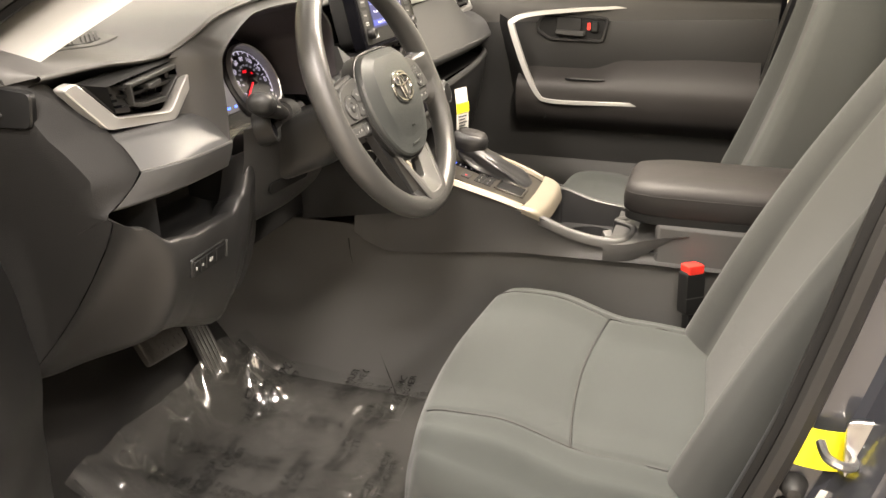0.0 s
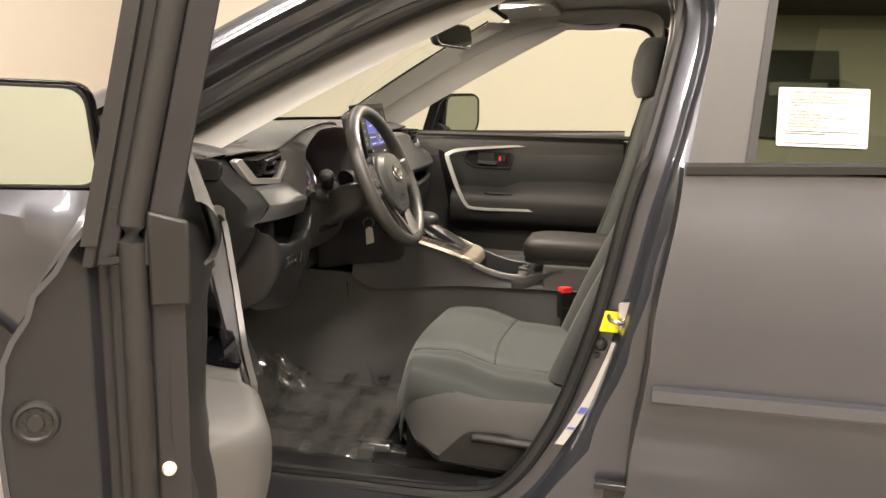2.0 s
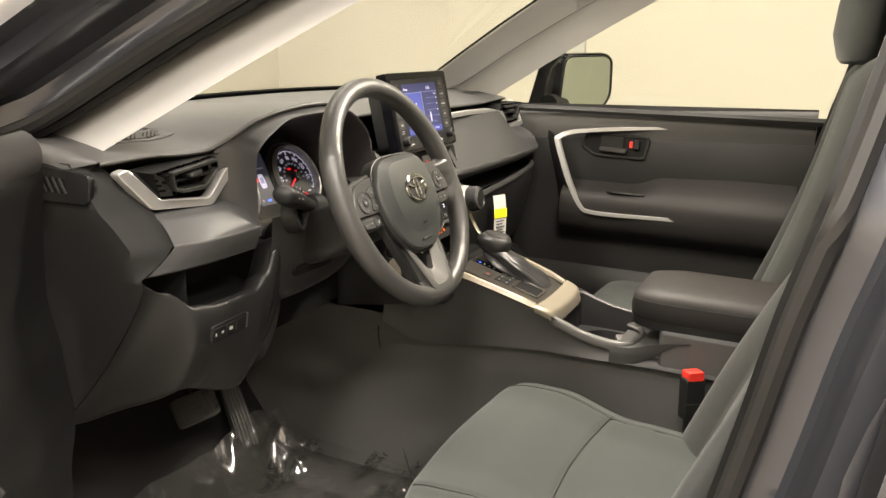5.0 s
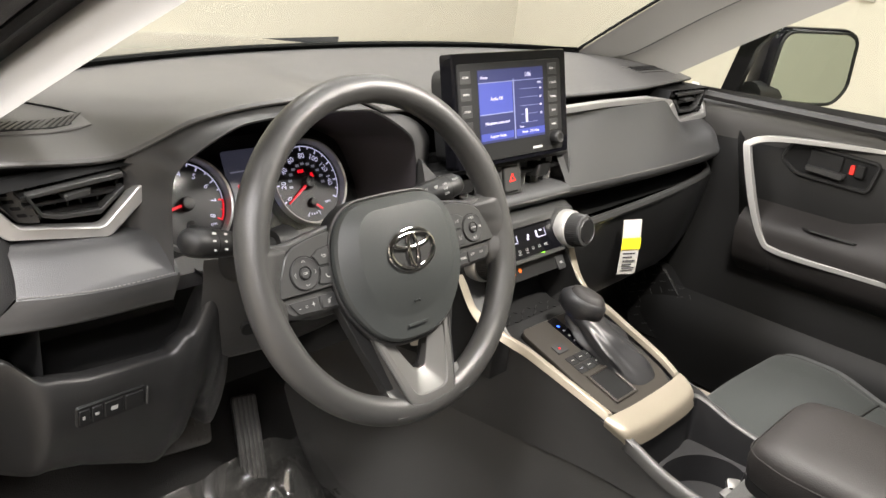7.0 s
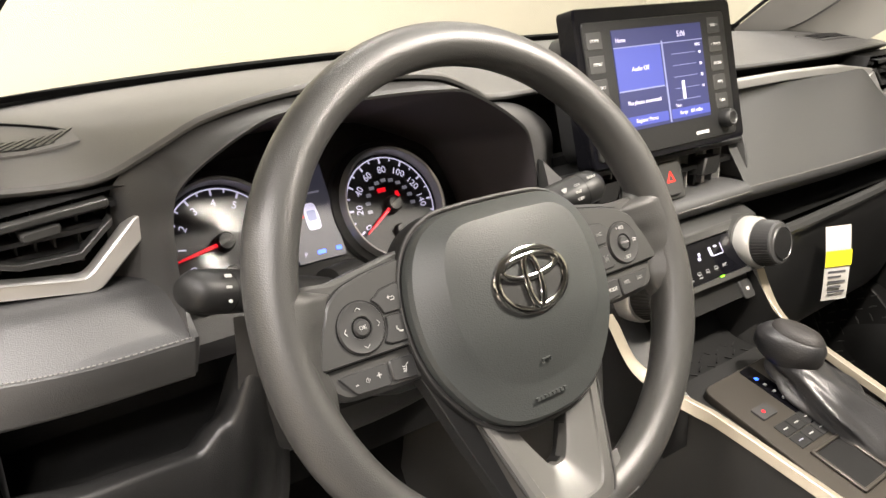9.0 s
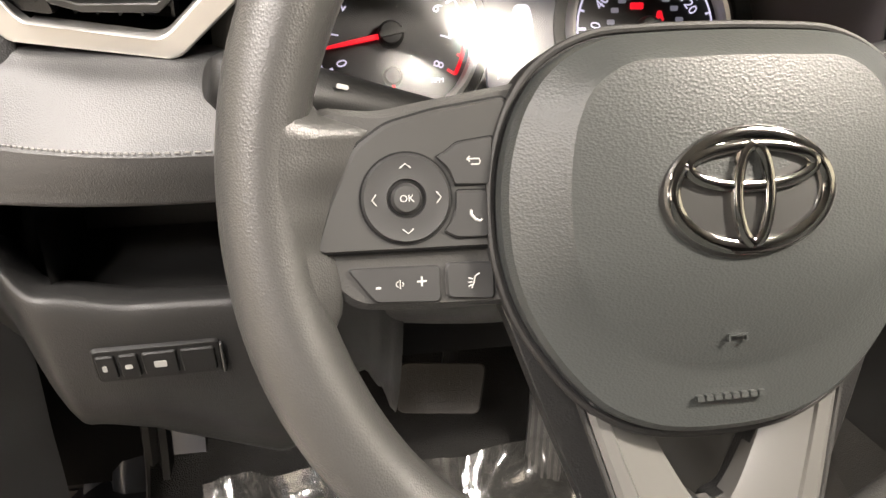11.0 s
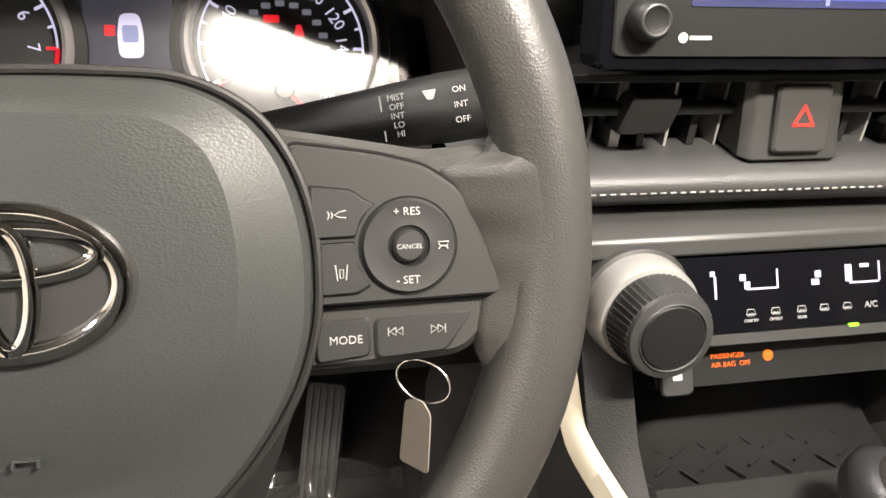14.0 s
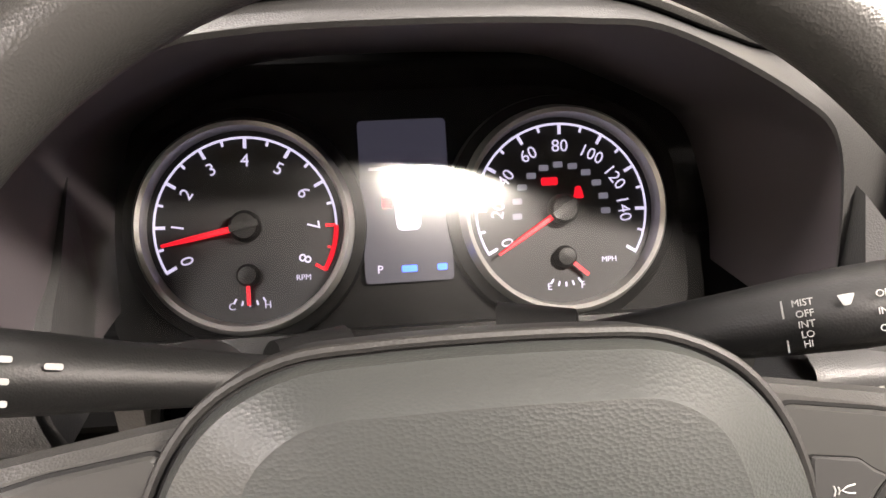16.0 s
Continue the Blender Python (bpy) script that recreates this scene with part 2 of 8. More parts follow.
def tf(geo, m):
    return [tuple(m @ Vector(v)) for v in geo[0]], geo[1]


def both(*geos):
    vs, fs = [], []
    for g in geos:
        k = len(vs)
        vs += list(g[0])
        fs += [tuple(i + k for i in f) for f in g[1]]
    return vs, fs


def block(x0, x1, y0, y1, z0, z1):
    return loft([[(x0, y0, z), (x1, y0, z), (x1, y1, z), (x0, y1, z)] for z in (z0, z1)])


def prism(poly, d0, d1, m=None, inset=0.0):
    """A flat outline in x, y raised along z from d0 to d1, its top edge drawn in by inset."""
    rings = [[(x, y, d0) for x, y in poly]]
    if inset:
        cx, cy = sum(p[0] for p in poly) / len(poly), sum(p[1] for p in poly) / len(poly)
        rings.append([(x, y, d1 - inset) for x, y in poly])
        k = []
        for x, y in poly:
            l = math.hypot(x - cx, y - cy) or 1
            k.append((x - (x - cx) / l * inset, y - (y - cy) / l * inset, d1))
        rings.append(k)
    else:
        rings.append([(x, y, d1) for x, y in poly])
    g = loft(rings)
    return tf(g, m) if m else g


def rounded(poly, r, n=5):
    """The outline with its corners rounded."""
    out = []
    k = len(poly)
    for i in range(k):
        a, b, c = Vector(poly[i - 1]), Vector(poly[i]), Vector(poly[(i + 1) % k])
        u, w = (a - b), (c - b)
        q = min(r, u.length * 0.45, w.length * 0.45)
        p0, p1 = b + u.normalized() * q, b + w.normalized() * q
        for j in range(n + 1):
            t = j / n
            out.append(tuple((1 - t) ** 2 * p0 + 2 * t * (1 - t) * b + t * t * p1))
    return out


def rrect(w, h, r, cx=0.0, cy=0.0, n=5):
    return rounded([(cx - w / 2, cy - h / 2), (cx + w / 2, cy - h / 2), (cx + w / 2, cy + h / 2), (cx - w / 2, cy + h / 2)], r, n)


def disc(r, n=40, cx=0.0, cy=0.0, ry=None):
    return [(cx + r * math.cos(2 * math.pi * i / n), cy + (ry or r) * math.sin(2 * math.pi * i / n)) for i in range(n)]


def lathe(profile, n=48, m=None):
    """A turned body: profile of (radius, height) round z."""
    rings = [[(r * math.cos(2 * math.pi * i / n), r * math.sin(2 * math.pi * i / n), z) for i in range(n)] for r, z in profile]
    g = loft(rings, cap=False)
    return tf(g, m) if m else g


def tube(path, r, n=10, closed=False, flat=1.0, up=(0, 0, 1)):
    """A rod of radius r (or one radius for each place) along the path; flat squeezes it along up."""
    pts = [Vector(p) for p in path]
    k = len(pts)
    rings = []
    for i, p in enumerate(pts):
        t = (pts[(i + 1) % k] - pts[i - 1]) if closed else (pts[min(i + 1, k - 1)] - pts[max(i - 1, 0)])
        t.normalize()
        a = t.cross(Vector(up))
        if a.length < 1e-4:
            a = t.cross(Vector((1, 0, 0)))
        a.normalize()
        b = a.cross(t).normalized()
        q = r[i] if isinstance(r, (list, tuple)) else r
        rings.append([tuple(p + a * q * math.cos(2 * math.pi * j / n) + b * q * flat * math.sin(2 * math.pi * j / n)) for j in range(n)])
    return loft(rings, cap=not closed, around=closed)


def strip(path, prof, closed=False, up=(0, 0, 1)):
    """A bar whose section prof (side, up) runs along the path."""
    pts = [Vector(p) for p in path]
    k = len(pts)
    rings = []
    for i, p in enumerate(pts):
        t = (pts[(i + 1) % k] - pts[i - 1]) if closed else (pts[min(i + 1, k - 1)] - pts[max(i - 1, 0)])
        t.normalize()
        a = t.cross(Vector(up)).normalized()
        b = a.cross(t).normalized()
        rings.append([tuple(p + a * s + b * h) for s, h in prof])
    return loft(rings, cap=not closed, around=closed)


def thick(geo, d):
    """The sheet with a back side, d deep along each point's normal."""
    vs, fs = geo
    v = np.array(vs, float)
    nrm = np.zeros_like(v)
    for f in fs:
        a, b, c = v[f[0]], v[f[1]], v[f[2]]
        m = np.cross(b - a, c - a)
        if len(f) > 3:
            m = m + np.cross(c - a, v[f[3]] - a)
        for i in f:
            nrm[i] += m
    nrm /= np.maximum(np.linalg.norm(nrm, axis=1, keepdims=True), 1e-12)
    back = v + nrm * d
    k = len(v)
    edges = {}
    for f in fs:
        for i in range(len(f)):
            e = (f[i], f[(i + 1) % len(f)])
            edges[e] = 1
    rim = [e for e in edges if (e[1], e[0]) not in edges]
    out = [tuple(q) for q in v] + [tuple(q) for q in back]
    faces = list(fs) + [tuple(i + k for i in reversed(f)) for f in fs] + [(b, a, a + k, b + k) for a, b in rim]
    return out, faces


def part(name, geo, mat, parent=None, label="", bevel=0.0, angle=35, weld=False):
    """Links a body as one mesh, under a thing or a part when one is given."""
    me = bpy.data.meshes.new(name)
    me.from_pydata([tuple(v) for v in geo[0]], [], [tuple(f) for f in geo[1]])
    me.validate()
    b = bmesh.new()
    b.from_mesh(me)
    if weld:
        bmesh.ops.remove_doubles(b, verts=b.verts, dist=1e-5)
    bmesh.ops.recalc_face_normals(b, faces=b.faces)
    b.to_mesh(me)
    b.free()
    me.materials.append(mat)
    for p in me.polygons:
        p.use_smooth = True
    me.set_sharp_from_angle(angle=radians(angle))
    ob = new(name, me)
    if parent:
        ob.parent = parent
    if bevel:
        md = ob.modifiers.new("edge", "BEVEL")
        md.width, md.segments, md.limit_method, md.angle_limit = bevel, 2, "ANGLE", radians(40)
    if label:
        ob["label"] = label
    return ob


def thing(name, label, category, group="", kind="", at=(0, 0, 0)):
    """An Empty at the base of a thing; its parts are built in the place's own metres."""
    e = new(name)
    e.empty_display_size = 0.05
    return tagged(e, label, category, group, kind)


def words(name, text, size, m, mat, parent, label="", align="CENTER", depth=0.0002):
    c = bpy.data.curves.new(name, "FONT")
    c.body, c.size, c.align_x, c.align_y, c.extrude = text, size, align, "CENTER", depth
    c.resolution_u = 3
    ob = bpy.data.objects.new(name, c)
    me = bpy.data.meshes.new_from_object(ob)
    bpy.data.objects.remove(ob)
    me.transform(m)
    me.materials.clear()
    me.materials.append(mat)
    o = new(name, me)
    o.parent = parent
    if label:
        o["label"] = label
    return o


def basis(origin, right, up):
    """A pose whose x runs to the right, y up and z out of the face."""
    r = Vector(right).normalized()
    u = Vector(up)
    u = (u - r * u.dot(r)).normalized()
    n = r.cross(u)
    return Matrix(((r.x, u.x, n.x, origin[0]), (r.y, u.y, n.y, origin[1]), (r.z, u.z, n.z, origin[2]), (0, 0, 0, 1)))

# ---------------------------------------------------------------- the showroom
RX0, RX1, RY0, RY1, RH = -6.5, 6.0, -7.0, 5.0, 5.3


def room():
    part("floor", block(RX0, RX1, RY0, RY1, -0.15, 0.0), SHOWFLOOR)
    tagged(bpy.data.objects["floor"], "polished warm grey showroom floor under the car", "floor", kind="structure")
    sides = {
        "wall_north": block(RX0, RX1, RY1, RY1 + 0.2, 0, RH),
        "wall_south": block(RX0, RX1, RY0 - 0.2, RY0, 0, RH),
        "wall_east": block(RX1, RX1 + 0.2, RY0 - 0.2, RY1 + 0.2, 0, RH),
        "wall_west": block(RX0 - 0.2, RX0, RY0 - 0.2, RY1 + 0.2, 0, RH),
    }
    for k, g in sides.items():
        tagged(part(k, g, WALL), "plain warm cream painted showroom wall", "wall", kind="structure")
    tagged(part("ceiling", block(RX0 - 0.2, RX1 + 0.2, RY0 - 0.2, RY1 + 0.2, RH, RH + 0.2), CEIL), "plain light showroom ceiling", "ceiling", kind="structure")


def ceiling_light(x, y, w, d, watts):
    t = thing("ceiling_light", "white rectangular ceiling light panel, switched on", "ceiling light", "ceiling lights")
    part("frame", both(*[tf(block(-w / 2 - 0.03, w / 2 + 0.03, s * d / 2 - 0.015, s * d / 2 + 0.015, -0.05, 0), Matrix()) for s in (-1, 1)],
                       *[block(s * w / 2 - 0.015, s * w / 2 + 0.015, -d / 2, d / 2, -0.05, 0) for s in (-1, 1)]), WHITE, t)
    part("diffuser", block(-w / 2 + 0.015, w / 2 - 0.015, -d / 2 + 0.015, d / 2 - 0.015, -0.035, -0.03), L_TUBE, t)
    t.matrix_basis = pose(x, y, RH)
    la = bpy.data.lights.new("panel_lamp", "AREA")
    la.shape, la.size, la.size_y, la.energy, la.color = "RECTANGLE", w, d, watts, (1.0, 0.955, 0.895)
    lo = new("panel_lamp", la)
    lo.matrix_basis = pose(x, y, RH - 0.06)
    return t


room()
for x in (-4.6, -2.6, 1.0, 3.6):
    for y in (-4.5, -1.2, 2.6):
        ceiling_light(x, y, 0.6, 1.2, 245 if x < -2 else 85)
banner = thing("wall_banner", "dark grey wall banner with a pale band", "banner")
part("cloth", block(RX0 + 0.01, RX0 + 0.03, -2.40, -1.70, 4.0, 4.9), APPL, banner)
part("lettering_band", block(RX0 + 0.03, RX0 + 0.036, -2.30, -1.80, 4.42, 4.56), WHITE, banner)
box = thing("wall_box", "small pale electrical box on the cream wall", "wall box")
part("cover", prism(rrect(0.12, 0.18, 0.01), 0, 0.03, basis((RX1 - 0.001, 1.6, 1.22), (0, -1, 0), (0, 0, 1)), 0.004), PAPER, box)

# ---------------------------------------------------------------- the car's shell
SIDE = -1.0


def tumble(z):
    """The half width of the door opening at height z."""
    return 0.705 if z < 1.10 else 0.705 - (z - 1.10) * 0.40


LOOP = [(0.46, 1.075), (0.352, 1.125), (0.163, 1.236), (-0.06, 1.352), (-0.241, 1.420), (-0.416, 1.440), (-0.56, 1.438), (-0.615, 1.405), (-0.622, 1.33), (-0.598, 1.20),
        (-0.575, 1.10), (-0.553, 1.01), (-0.530, 0.89), (-0.500, 0.76), (-0.440, 0.58), (-0.36, 0.445), (-0.27, 0.400), (0.0, 0.390), (0.25, 0.385), (0.44, 0.40), (0.50, 0.50), (0.52, 0.75), (0.51, 0.95)]

LOOP = [(-0.558 + 1.027 * (y + 0.558), 1.25 + 1.027 * (z - 1.25)) for y, z in LOOP]


def ring_at(out, dx, side, n=140):
    """The door opening's outline pushed out by out in its own plane and by dx sideways."""
    pts = spline([(0, y, z) for y, z in LOOP], n, True)
    res = []
    for i, p in enumerate(pts):
        t = (pts[(i + 1) % n] - pts[i - 1]).normalized()
        o = Vector((0, t.z, -t.y))
        q = p - o * out
        res.append(Vector((side * (tumble(p.z) + dx), q.y, q.z)))
    return res


def opening(side, name):
    sgn = 1 if sum((a[1] - b[1]) * (a[0] + b[0]) for a, b in zip(LOOP, LOOP[1:] + LOOP[:1])) > 0 else -1
    e = thing(name, "dark grey metallic car body side with its open front doorway", "car body")
    w = lambda o, d: ring_at(sgn * o, d, side)
    rings_ = [w(0.0, -0.05), w(0.0, 0.0), w(0.010, 0.006), w(0.044, 0.009), w(0.051, 0.016), w(0.056, 0.060), w(0.063, 0.074), w(0.073, 0.078), w(0.081, 0.084), w(0.085, 0.115)]
    part("door_frame", loft(rings_ if side < 0 else rings_[:5], cap=False), PAINT, e, "painted sheet metal door aperture")
    part("weather_seal", tube([tuple(p) for p in w(0.006, 0.012)], 0.0115, 8, True), RUBBER, e, "black rubber door seal")
    part("trim_lip", tube([tuple(p) for p in w(-0.004, -0.004)], 0.008, 6, True), DARK, e)
    return e, w


body, wl = opening(-1, "car_side_shell")
# A-pillar and roof rail skin: from the doorway's edge round to the windscreen and over the roof
skin = []
edge = wl(0.085, 0.115)
up = [p for p in edge if p.z > 1.10 and p.y > -0.66]
up.sort(key=lambda p: -p.y)
rails = [[p + Vector((dx, dy * (1 if p.y > -0.2 else 0.2), dz)) for p in up] for dx, dy, dz in ((0, 0, 0), (0.003, 0.008, 0.010), (0.014, 0.022, 0.022), (0.034, 0.036, 0.030), (0.065, 0.045, 0.034))]
part("roof_rail", loft(rails, ring_closed=False, cap=False), PAINT, body, "glossy grey painted A-pillar and roof rail")
RAIL_IN = rails[-1]


def mirrored(pts):
    return [Vector((-p.x, p.y, p.z)) for p in pts]


roof = thing("car_roof", "dark grey painted car roof panel", "car roof")
rp = [p for p in RAIL_IN if p.y < -0.16]
rows = []
for k in range(9):
    u = k / 8
    rows.append([Vector((p.x * (1 - 2 * u), p.y, p.z + 0.05 * math.sin(math.pi * u))) for p in rp])
part("panel", loft(rows, ring_closed=False, cap=False), PAINT, roof)
back = rp[-1]
part("rear_panel", sheet(lambda u, v: Vector((-back.x + 2 * back.x * u, back.y - 1.02 * v, back.z + 0.05 * math.sin(math.pi * u) - 0.05 * v * v)), 9, 6), PAINT, roof)

# far side shell, seen from inside
body_r, wr = opening(1, "car_side_shell")
part("roof_rail", loft([mirrored([p for p in r if p.y < -0.10]) for r in rails], ring_closed=False, cap=False), PAINT, body_r)

# windscreen
ws = thing("windscreen", "clear slightly green laminated windscreen", "windscreen")
def shield(u, v):
    x = -0.66 + 1.32 * u
    yb = 0.66 - 0.33 * (x * 1.02) ** 2
    xt = x * 0.83
    yt = -0.12 - 0.10 * xt * xt
    return Vector((x + (xt - x) * v, yb + (yt - yb) * v + 0.02 * math.sin(math.pi * v), 1.098 + (1.475 - 1.098 + 0.03 * (1 - (xt / 0.55) ** 2)) * v + 0.02 * math.sin(math.pi * v)))
pane = part("pane", sheet(shield, 25, 13), G_SHIELD, ws)
pane.visible_shadow = False
part("black_border", both(sheet(lambda u, v: shield(u, 0.0 + 0.035 * v) + Vector((0, -0.004, -0.002)), 25, 2), sheet(lambda u, v: shield(u, 0.95 + 0.05 * v) + Vector((0, -0.004, -0.002)), 25, 2),
     sheet(lambda u, v: shield(0.006 * u, v) + Vector((0, -0.004, -0.002)), 2, 13), sheet(lambda u, v: shield(1 - 0.006 * u, v) + Vector((0, -0.004, -0.002)), 2, 13)), BLACK, ws, "black ceramic border of the glass")

# closing of the body behind and ahead of the cabin
def section(y, k, h):
    half_ = [(0.0, 0.29), (0.86 * k, 0.29), (0.90 * k, 0.60), (0.90 * k, 0.98), (0.84 * k, 1.10), (0.70 * k, 1.10 + 0.36 * h), (0.55 * k, 1.10 + 0.41 * h), (0.0, 1.10 + 0.43 * h)]
    return [(x, y, z) for x, z in half_] + [(-x, y, z) for x, z in reversed(half_[1:-1])]
part("rear_shell", loft([section(-1.70, 1.0, 1.0), section(-2.1, 0.99, 0.95), section(-2.45, 0.96, 0.75), section(-2.70, 0.92, 0.15), section(-2.76, 0.88, 0.0)]), PAINT, roof, "closed grey rear body", angle=50)

# inner pillar trims and headliner
def pillar(side, name):
    e = thing(name, "pale grey fabric-grained A-pillar trim", "pillar trim")
    base = [(0.712, 0.318), (0.700, 0.385), (0.680, 0.455), (0.650, 0.515)]
    rows = []
    for k in range(9):
        u = k / 8
        z = 1.085 + 0.36 * u
        row = []
        for i, (x, y) in enumerate(base):
            w = i / 3
            yy = y - 0.02 * (1 - w) - (0.66 - 0.07 * w) * u + 0.015 * math.sin(math.pi * u)
            xx = x - 0.018 - 0.155 * u + 0.004 * math.sin(math.pi * w)
            row.append((side * xx, yy, z + 0.012 * w * (1 - u)))
        rows.append(row)
    part("cover", patch(rows, 12, 24), PILLAR, e)
    part("glass_edge", tube([tuple(Vector(r[-1]) + Vector((-side * 0.003, 0.004, 0.002))) for r in rows], 0.0032, 6), BLACK, e, "black edge seal beside the glass")
    return e


pillar(-1, "pillar_trim_left")
pillar(1, "pillar_trim_right")
hl = thing("headliner", "pale grey woven headliner", "headliner")
def liner(u, v):
    x = -0.575 + 1.15 * u
    y = -0.10 - 0.10 * x * x - 1.9 * v
    return Vector((x, y, 1.452 + 0.055 * (1 - (x / 0.575) ** 2) ** 0.7 + 0.02 * min(1, v * 4) if abs(x) < 0.5749 else 1.44))
part("lining", sheet(liner, 21, 16), HEADLINER, hl)
for s in (-1, 1):
    rl = [p for p in ring_at(0.0, -0.05, s) if p.z > 1.30 and p.y < 0.06]
    rl.sort(key=lambda p: -p.y)
    part("side_rail", loft([rl, [p + Vector((-s * 0.025, -0.01, 0.025)) for p in rl], [p + Vector((-s * 0.07, -0.02, 0.04)) for p in rl]], ring_closed=False, cap=False), PILLAR, hl)

# left B-pillar, rear door
def rear_door():
    e = thing("rear_door", "closed dark grey metallic rear car door", "car door")
    def skinf(u, v):
        z = 0.30 + (1.10 - 0.30) * v
        y0 = curve1([(0.30, -0.555), (0.53, -0.590), (0.80, -0.612), (1.10, -0.645)], z)
        y = y0 - 1.05 * u
        x = -0.868 - 0.030 * math.sin(math.pi * min(1, max(0, (z - 0.55) / 0.5))) + 0.05 * max(0, (z - 0.95) / 0.15) ** 2 * 0.4 + 0.05 * max(0, (0.62 - z) / 0.3)
        return Vector((x, y, z))
    part("skin", thick(sheet(skinf, 24, 34), 0.006), PAINT, e)
    part("front_flange", sheet(lambda u, v: skinf(0, v) + Vector((0.05 * u, 0.004 * u, 0)), 3, 34), SHADED_PAINT, e)
    mz = lambda y: 0.711 - 0.012 * (y + 0.615)
    mx = -0.906
    part("side_moulding", loft([[(mx + a, y, mz(y) + b) for a, b in ((0.02, -0.016), (-0.004, -0.014), (-0.009, -0.008), (-0.006, 0.011), (0.02, 0.016))] for y in (-0.619, -0.632, -1.0, -1.4, -1.65)]), PAINT, e, "grey protective side moulding strip")
    bz = lambda y: 1.102 - 0.045 * (y + 0.645)
    part("belt_moulding", loft([[(-0.855 + a, y, bz(y) + b) for a, b in ((0.02, -0.012), (-0.008, -0.010), (-0.010, 0.003), (0.0, 0.008), (0.02, 0.008))] for y in (-0.648, -0.8, -1.1, -1.5)]), RUBBER, e, "black rubber belt strip")
    part("pillar_applique", thick(sheet(lambda u, v: Vector((-0.842 + 0.100 * v, -0.652 - 0.045 * v - (0.095 - 0.012 * v) * u, 1.108 + 0.36 * v)), 4, 6), 0.008), APPL, e, "satin dark B-pillar cover")
    part("window_run", loft([[(-0.838 + 0.10 * v + a, -0.749 - 0.031 * v + b, 1.108 + 0.36 * v) for a, b in ((0.01, 0.006), (-0.008, 0.006), (-0.008, -0.008), (0.01, -0.008))] for v in (0, 0.5, 1)]), RUBBER, e)
    g = part("pane", sheet(lambda u, v: Vector((-0.830 + 0.094 * v, -0.757 - 0.031 * v - 0.75 * u, 1.10 + 0.36 * v)), 6, 6), G_DARK, e, "dark tinted privacy glass")
    return e


rdoor = rear_door()
# content label on the rear window
lab = thing("window_label", "white printed content label stuck inside the tinted rear window", "label")
LM = basis((-0.8105, -0.862, 1.192), (0, -1, 0), (0.26, 0, 1))
part("sheet", prism(rrect(0.142, 0.100, 0.004), 0, 0.0006, LM), PAPER, lab)
words("heading", "PARTS CONTENT INFORMATION", 0.0062, LM @ Matrix.Translation((0, 0.042, 0.0008)), INK, lab)
for i, (t, dx) in enumerate((("FOR VEHICLES IN THIS CARLINE:", 0), ("U.S./CANADIAN PARTS CONTENT: 40.0%", 0.004), ("MAJOR SOURCES OF FOREIGN PARTS CONTENT:", 0.004), ("JAPAN : 15.0%", 0.012), ("", 0), ("FOR THIS VEHICLE:", 0), ("FINAL ASSEMBLY POINT:", 0.004), ("WOODSTOCK, ONTARIO, CANADA", 0.012), ("COUNTRY OF ORIGIN:", 0.004), ("ENGINE PARTS: U.S.A.", 0.004), ("TRANSMISSION PARTS: USA", 0.004))):
    if t:
        words("line", t, 0.0050, LM @ Matrix.Translation((-0.058 + dx, 0.035 - 0.0052 * i, 0.0008)), INK, lab, align="LEFT")
part("small_print", both(*[prism([(-0.058, -0.0252 - 0.004 * i), (0.055 - 0.05 * (i == 1), -0.0252 - 0.004 * i), (0.055 - 0.05 * (i == 1), -0.0238 - 0.004 * i), (-0.058, -0.0238 - 0.004 * i)], 0.0006, 0.0009, LM) for i in (0, 1, 5)]), INK, lab)

# striker, yellow tag, courtesy switch, tyre label on the B-pillar
tag = thing("striker_tag", "bright yellow paper tag hanging on the door striker", "tag")
part("slip", thick(sheet(lambda u, v: Vector((-0.722 - 0.004 * math.sin(3 * u), -0.515 - 0.046 * u, 0.765 + 0.042 * v)), 8, 4), 0.0006), YELLOW, tag)
part("tail", thick(sheet(lambda u, v: Vector((-0.728, -0.556 - 0.010 * u - 0.004 * v, 0.735 + 0.045 * v)), 3, 5), 0.0006), YELLOW, tag)
st = thing("door_striker", "bare steel door striker loop on the B-pillar", "striker")
part("plate", prism(rrect(0.030, 0.060, 0.008), 0, 0.004, basis((-0.735, -0.570, 0.800), (0, -1, 0.1), (0, 0, 1)), 0.001), STEEL, st)
part("loop", tube(spline([(-0.735, -0.566, 0.790), (-0.750, -0.562, 0.791), (-0.757, -0.552, 0.794), (-0.752, -0.540, 0.797), (-0.735, -0.536, 0.800)], 20), 0.0045, 8), STEEL, st)
sw = thing("courtesy_switch", "black rubber door courtesy light switch", "switch")
part("boot", lathe([(0.0, 0.018), (0.006, 0.017), (0.010, 0.012), (0.012, 0.004), (0.014, 0.0)], 20, basis((-0.713, -0.524, 0.735), (0, -1, 0), (0, 0, 1))), RUBBER, sw)
part("screw", lathe([(0.0, 0.006), (0.006, 0.005), (0.007, 0.0)], 12, basis((-0.713, -0.517, 0.712), (0, -1, 0), (0, 0, 1))), RUBBER, sw)
tl = thing("tyre_label", "white and blue certification label on the door jamb", "label")
def labf(u, v):
    z = 0.745 - 0.225 * v
    return Vector((-0.728, -0.545 + 0.065 * v + 0.035 * v * v - 0.018 * (1 - u), z))
part("strip", thick(sheet(labf, 3, 20), 0.0008), PAPER, tl)
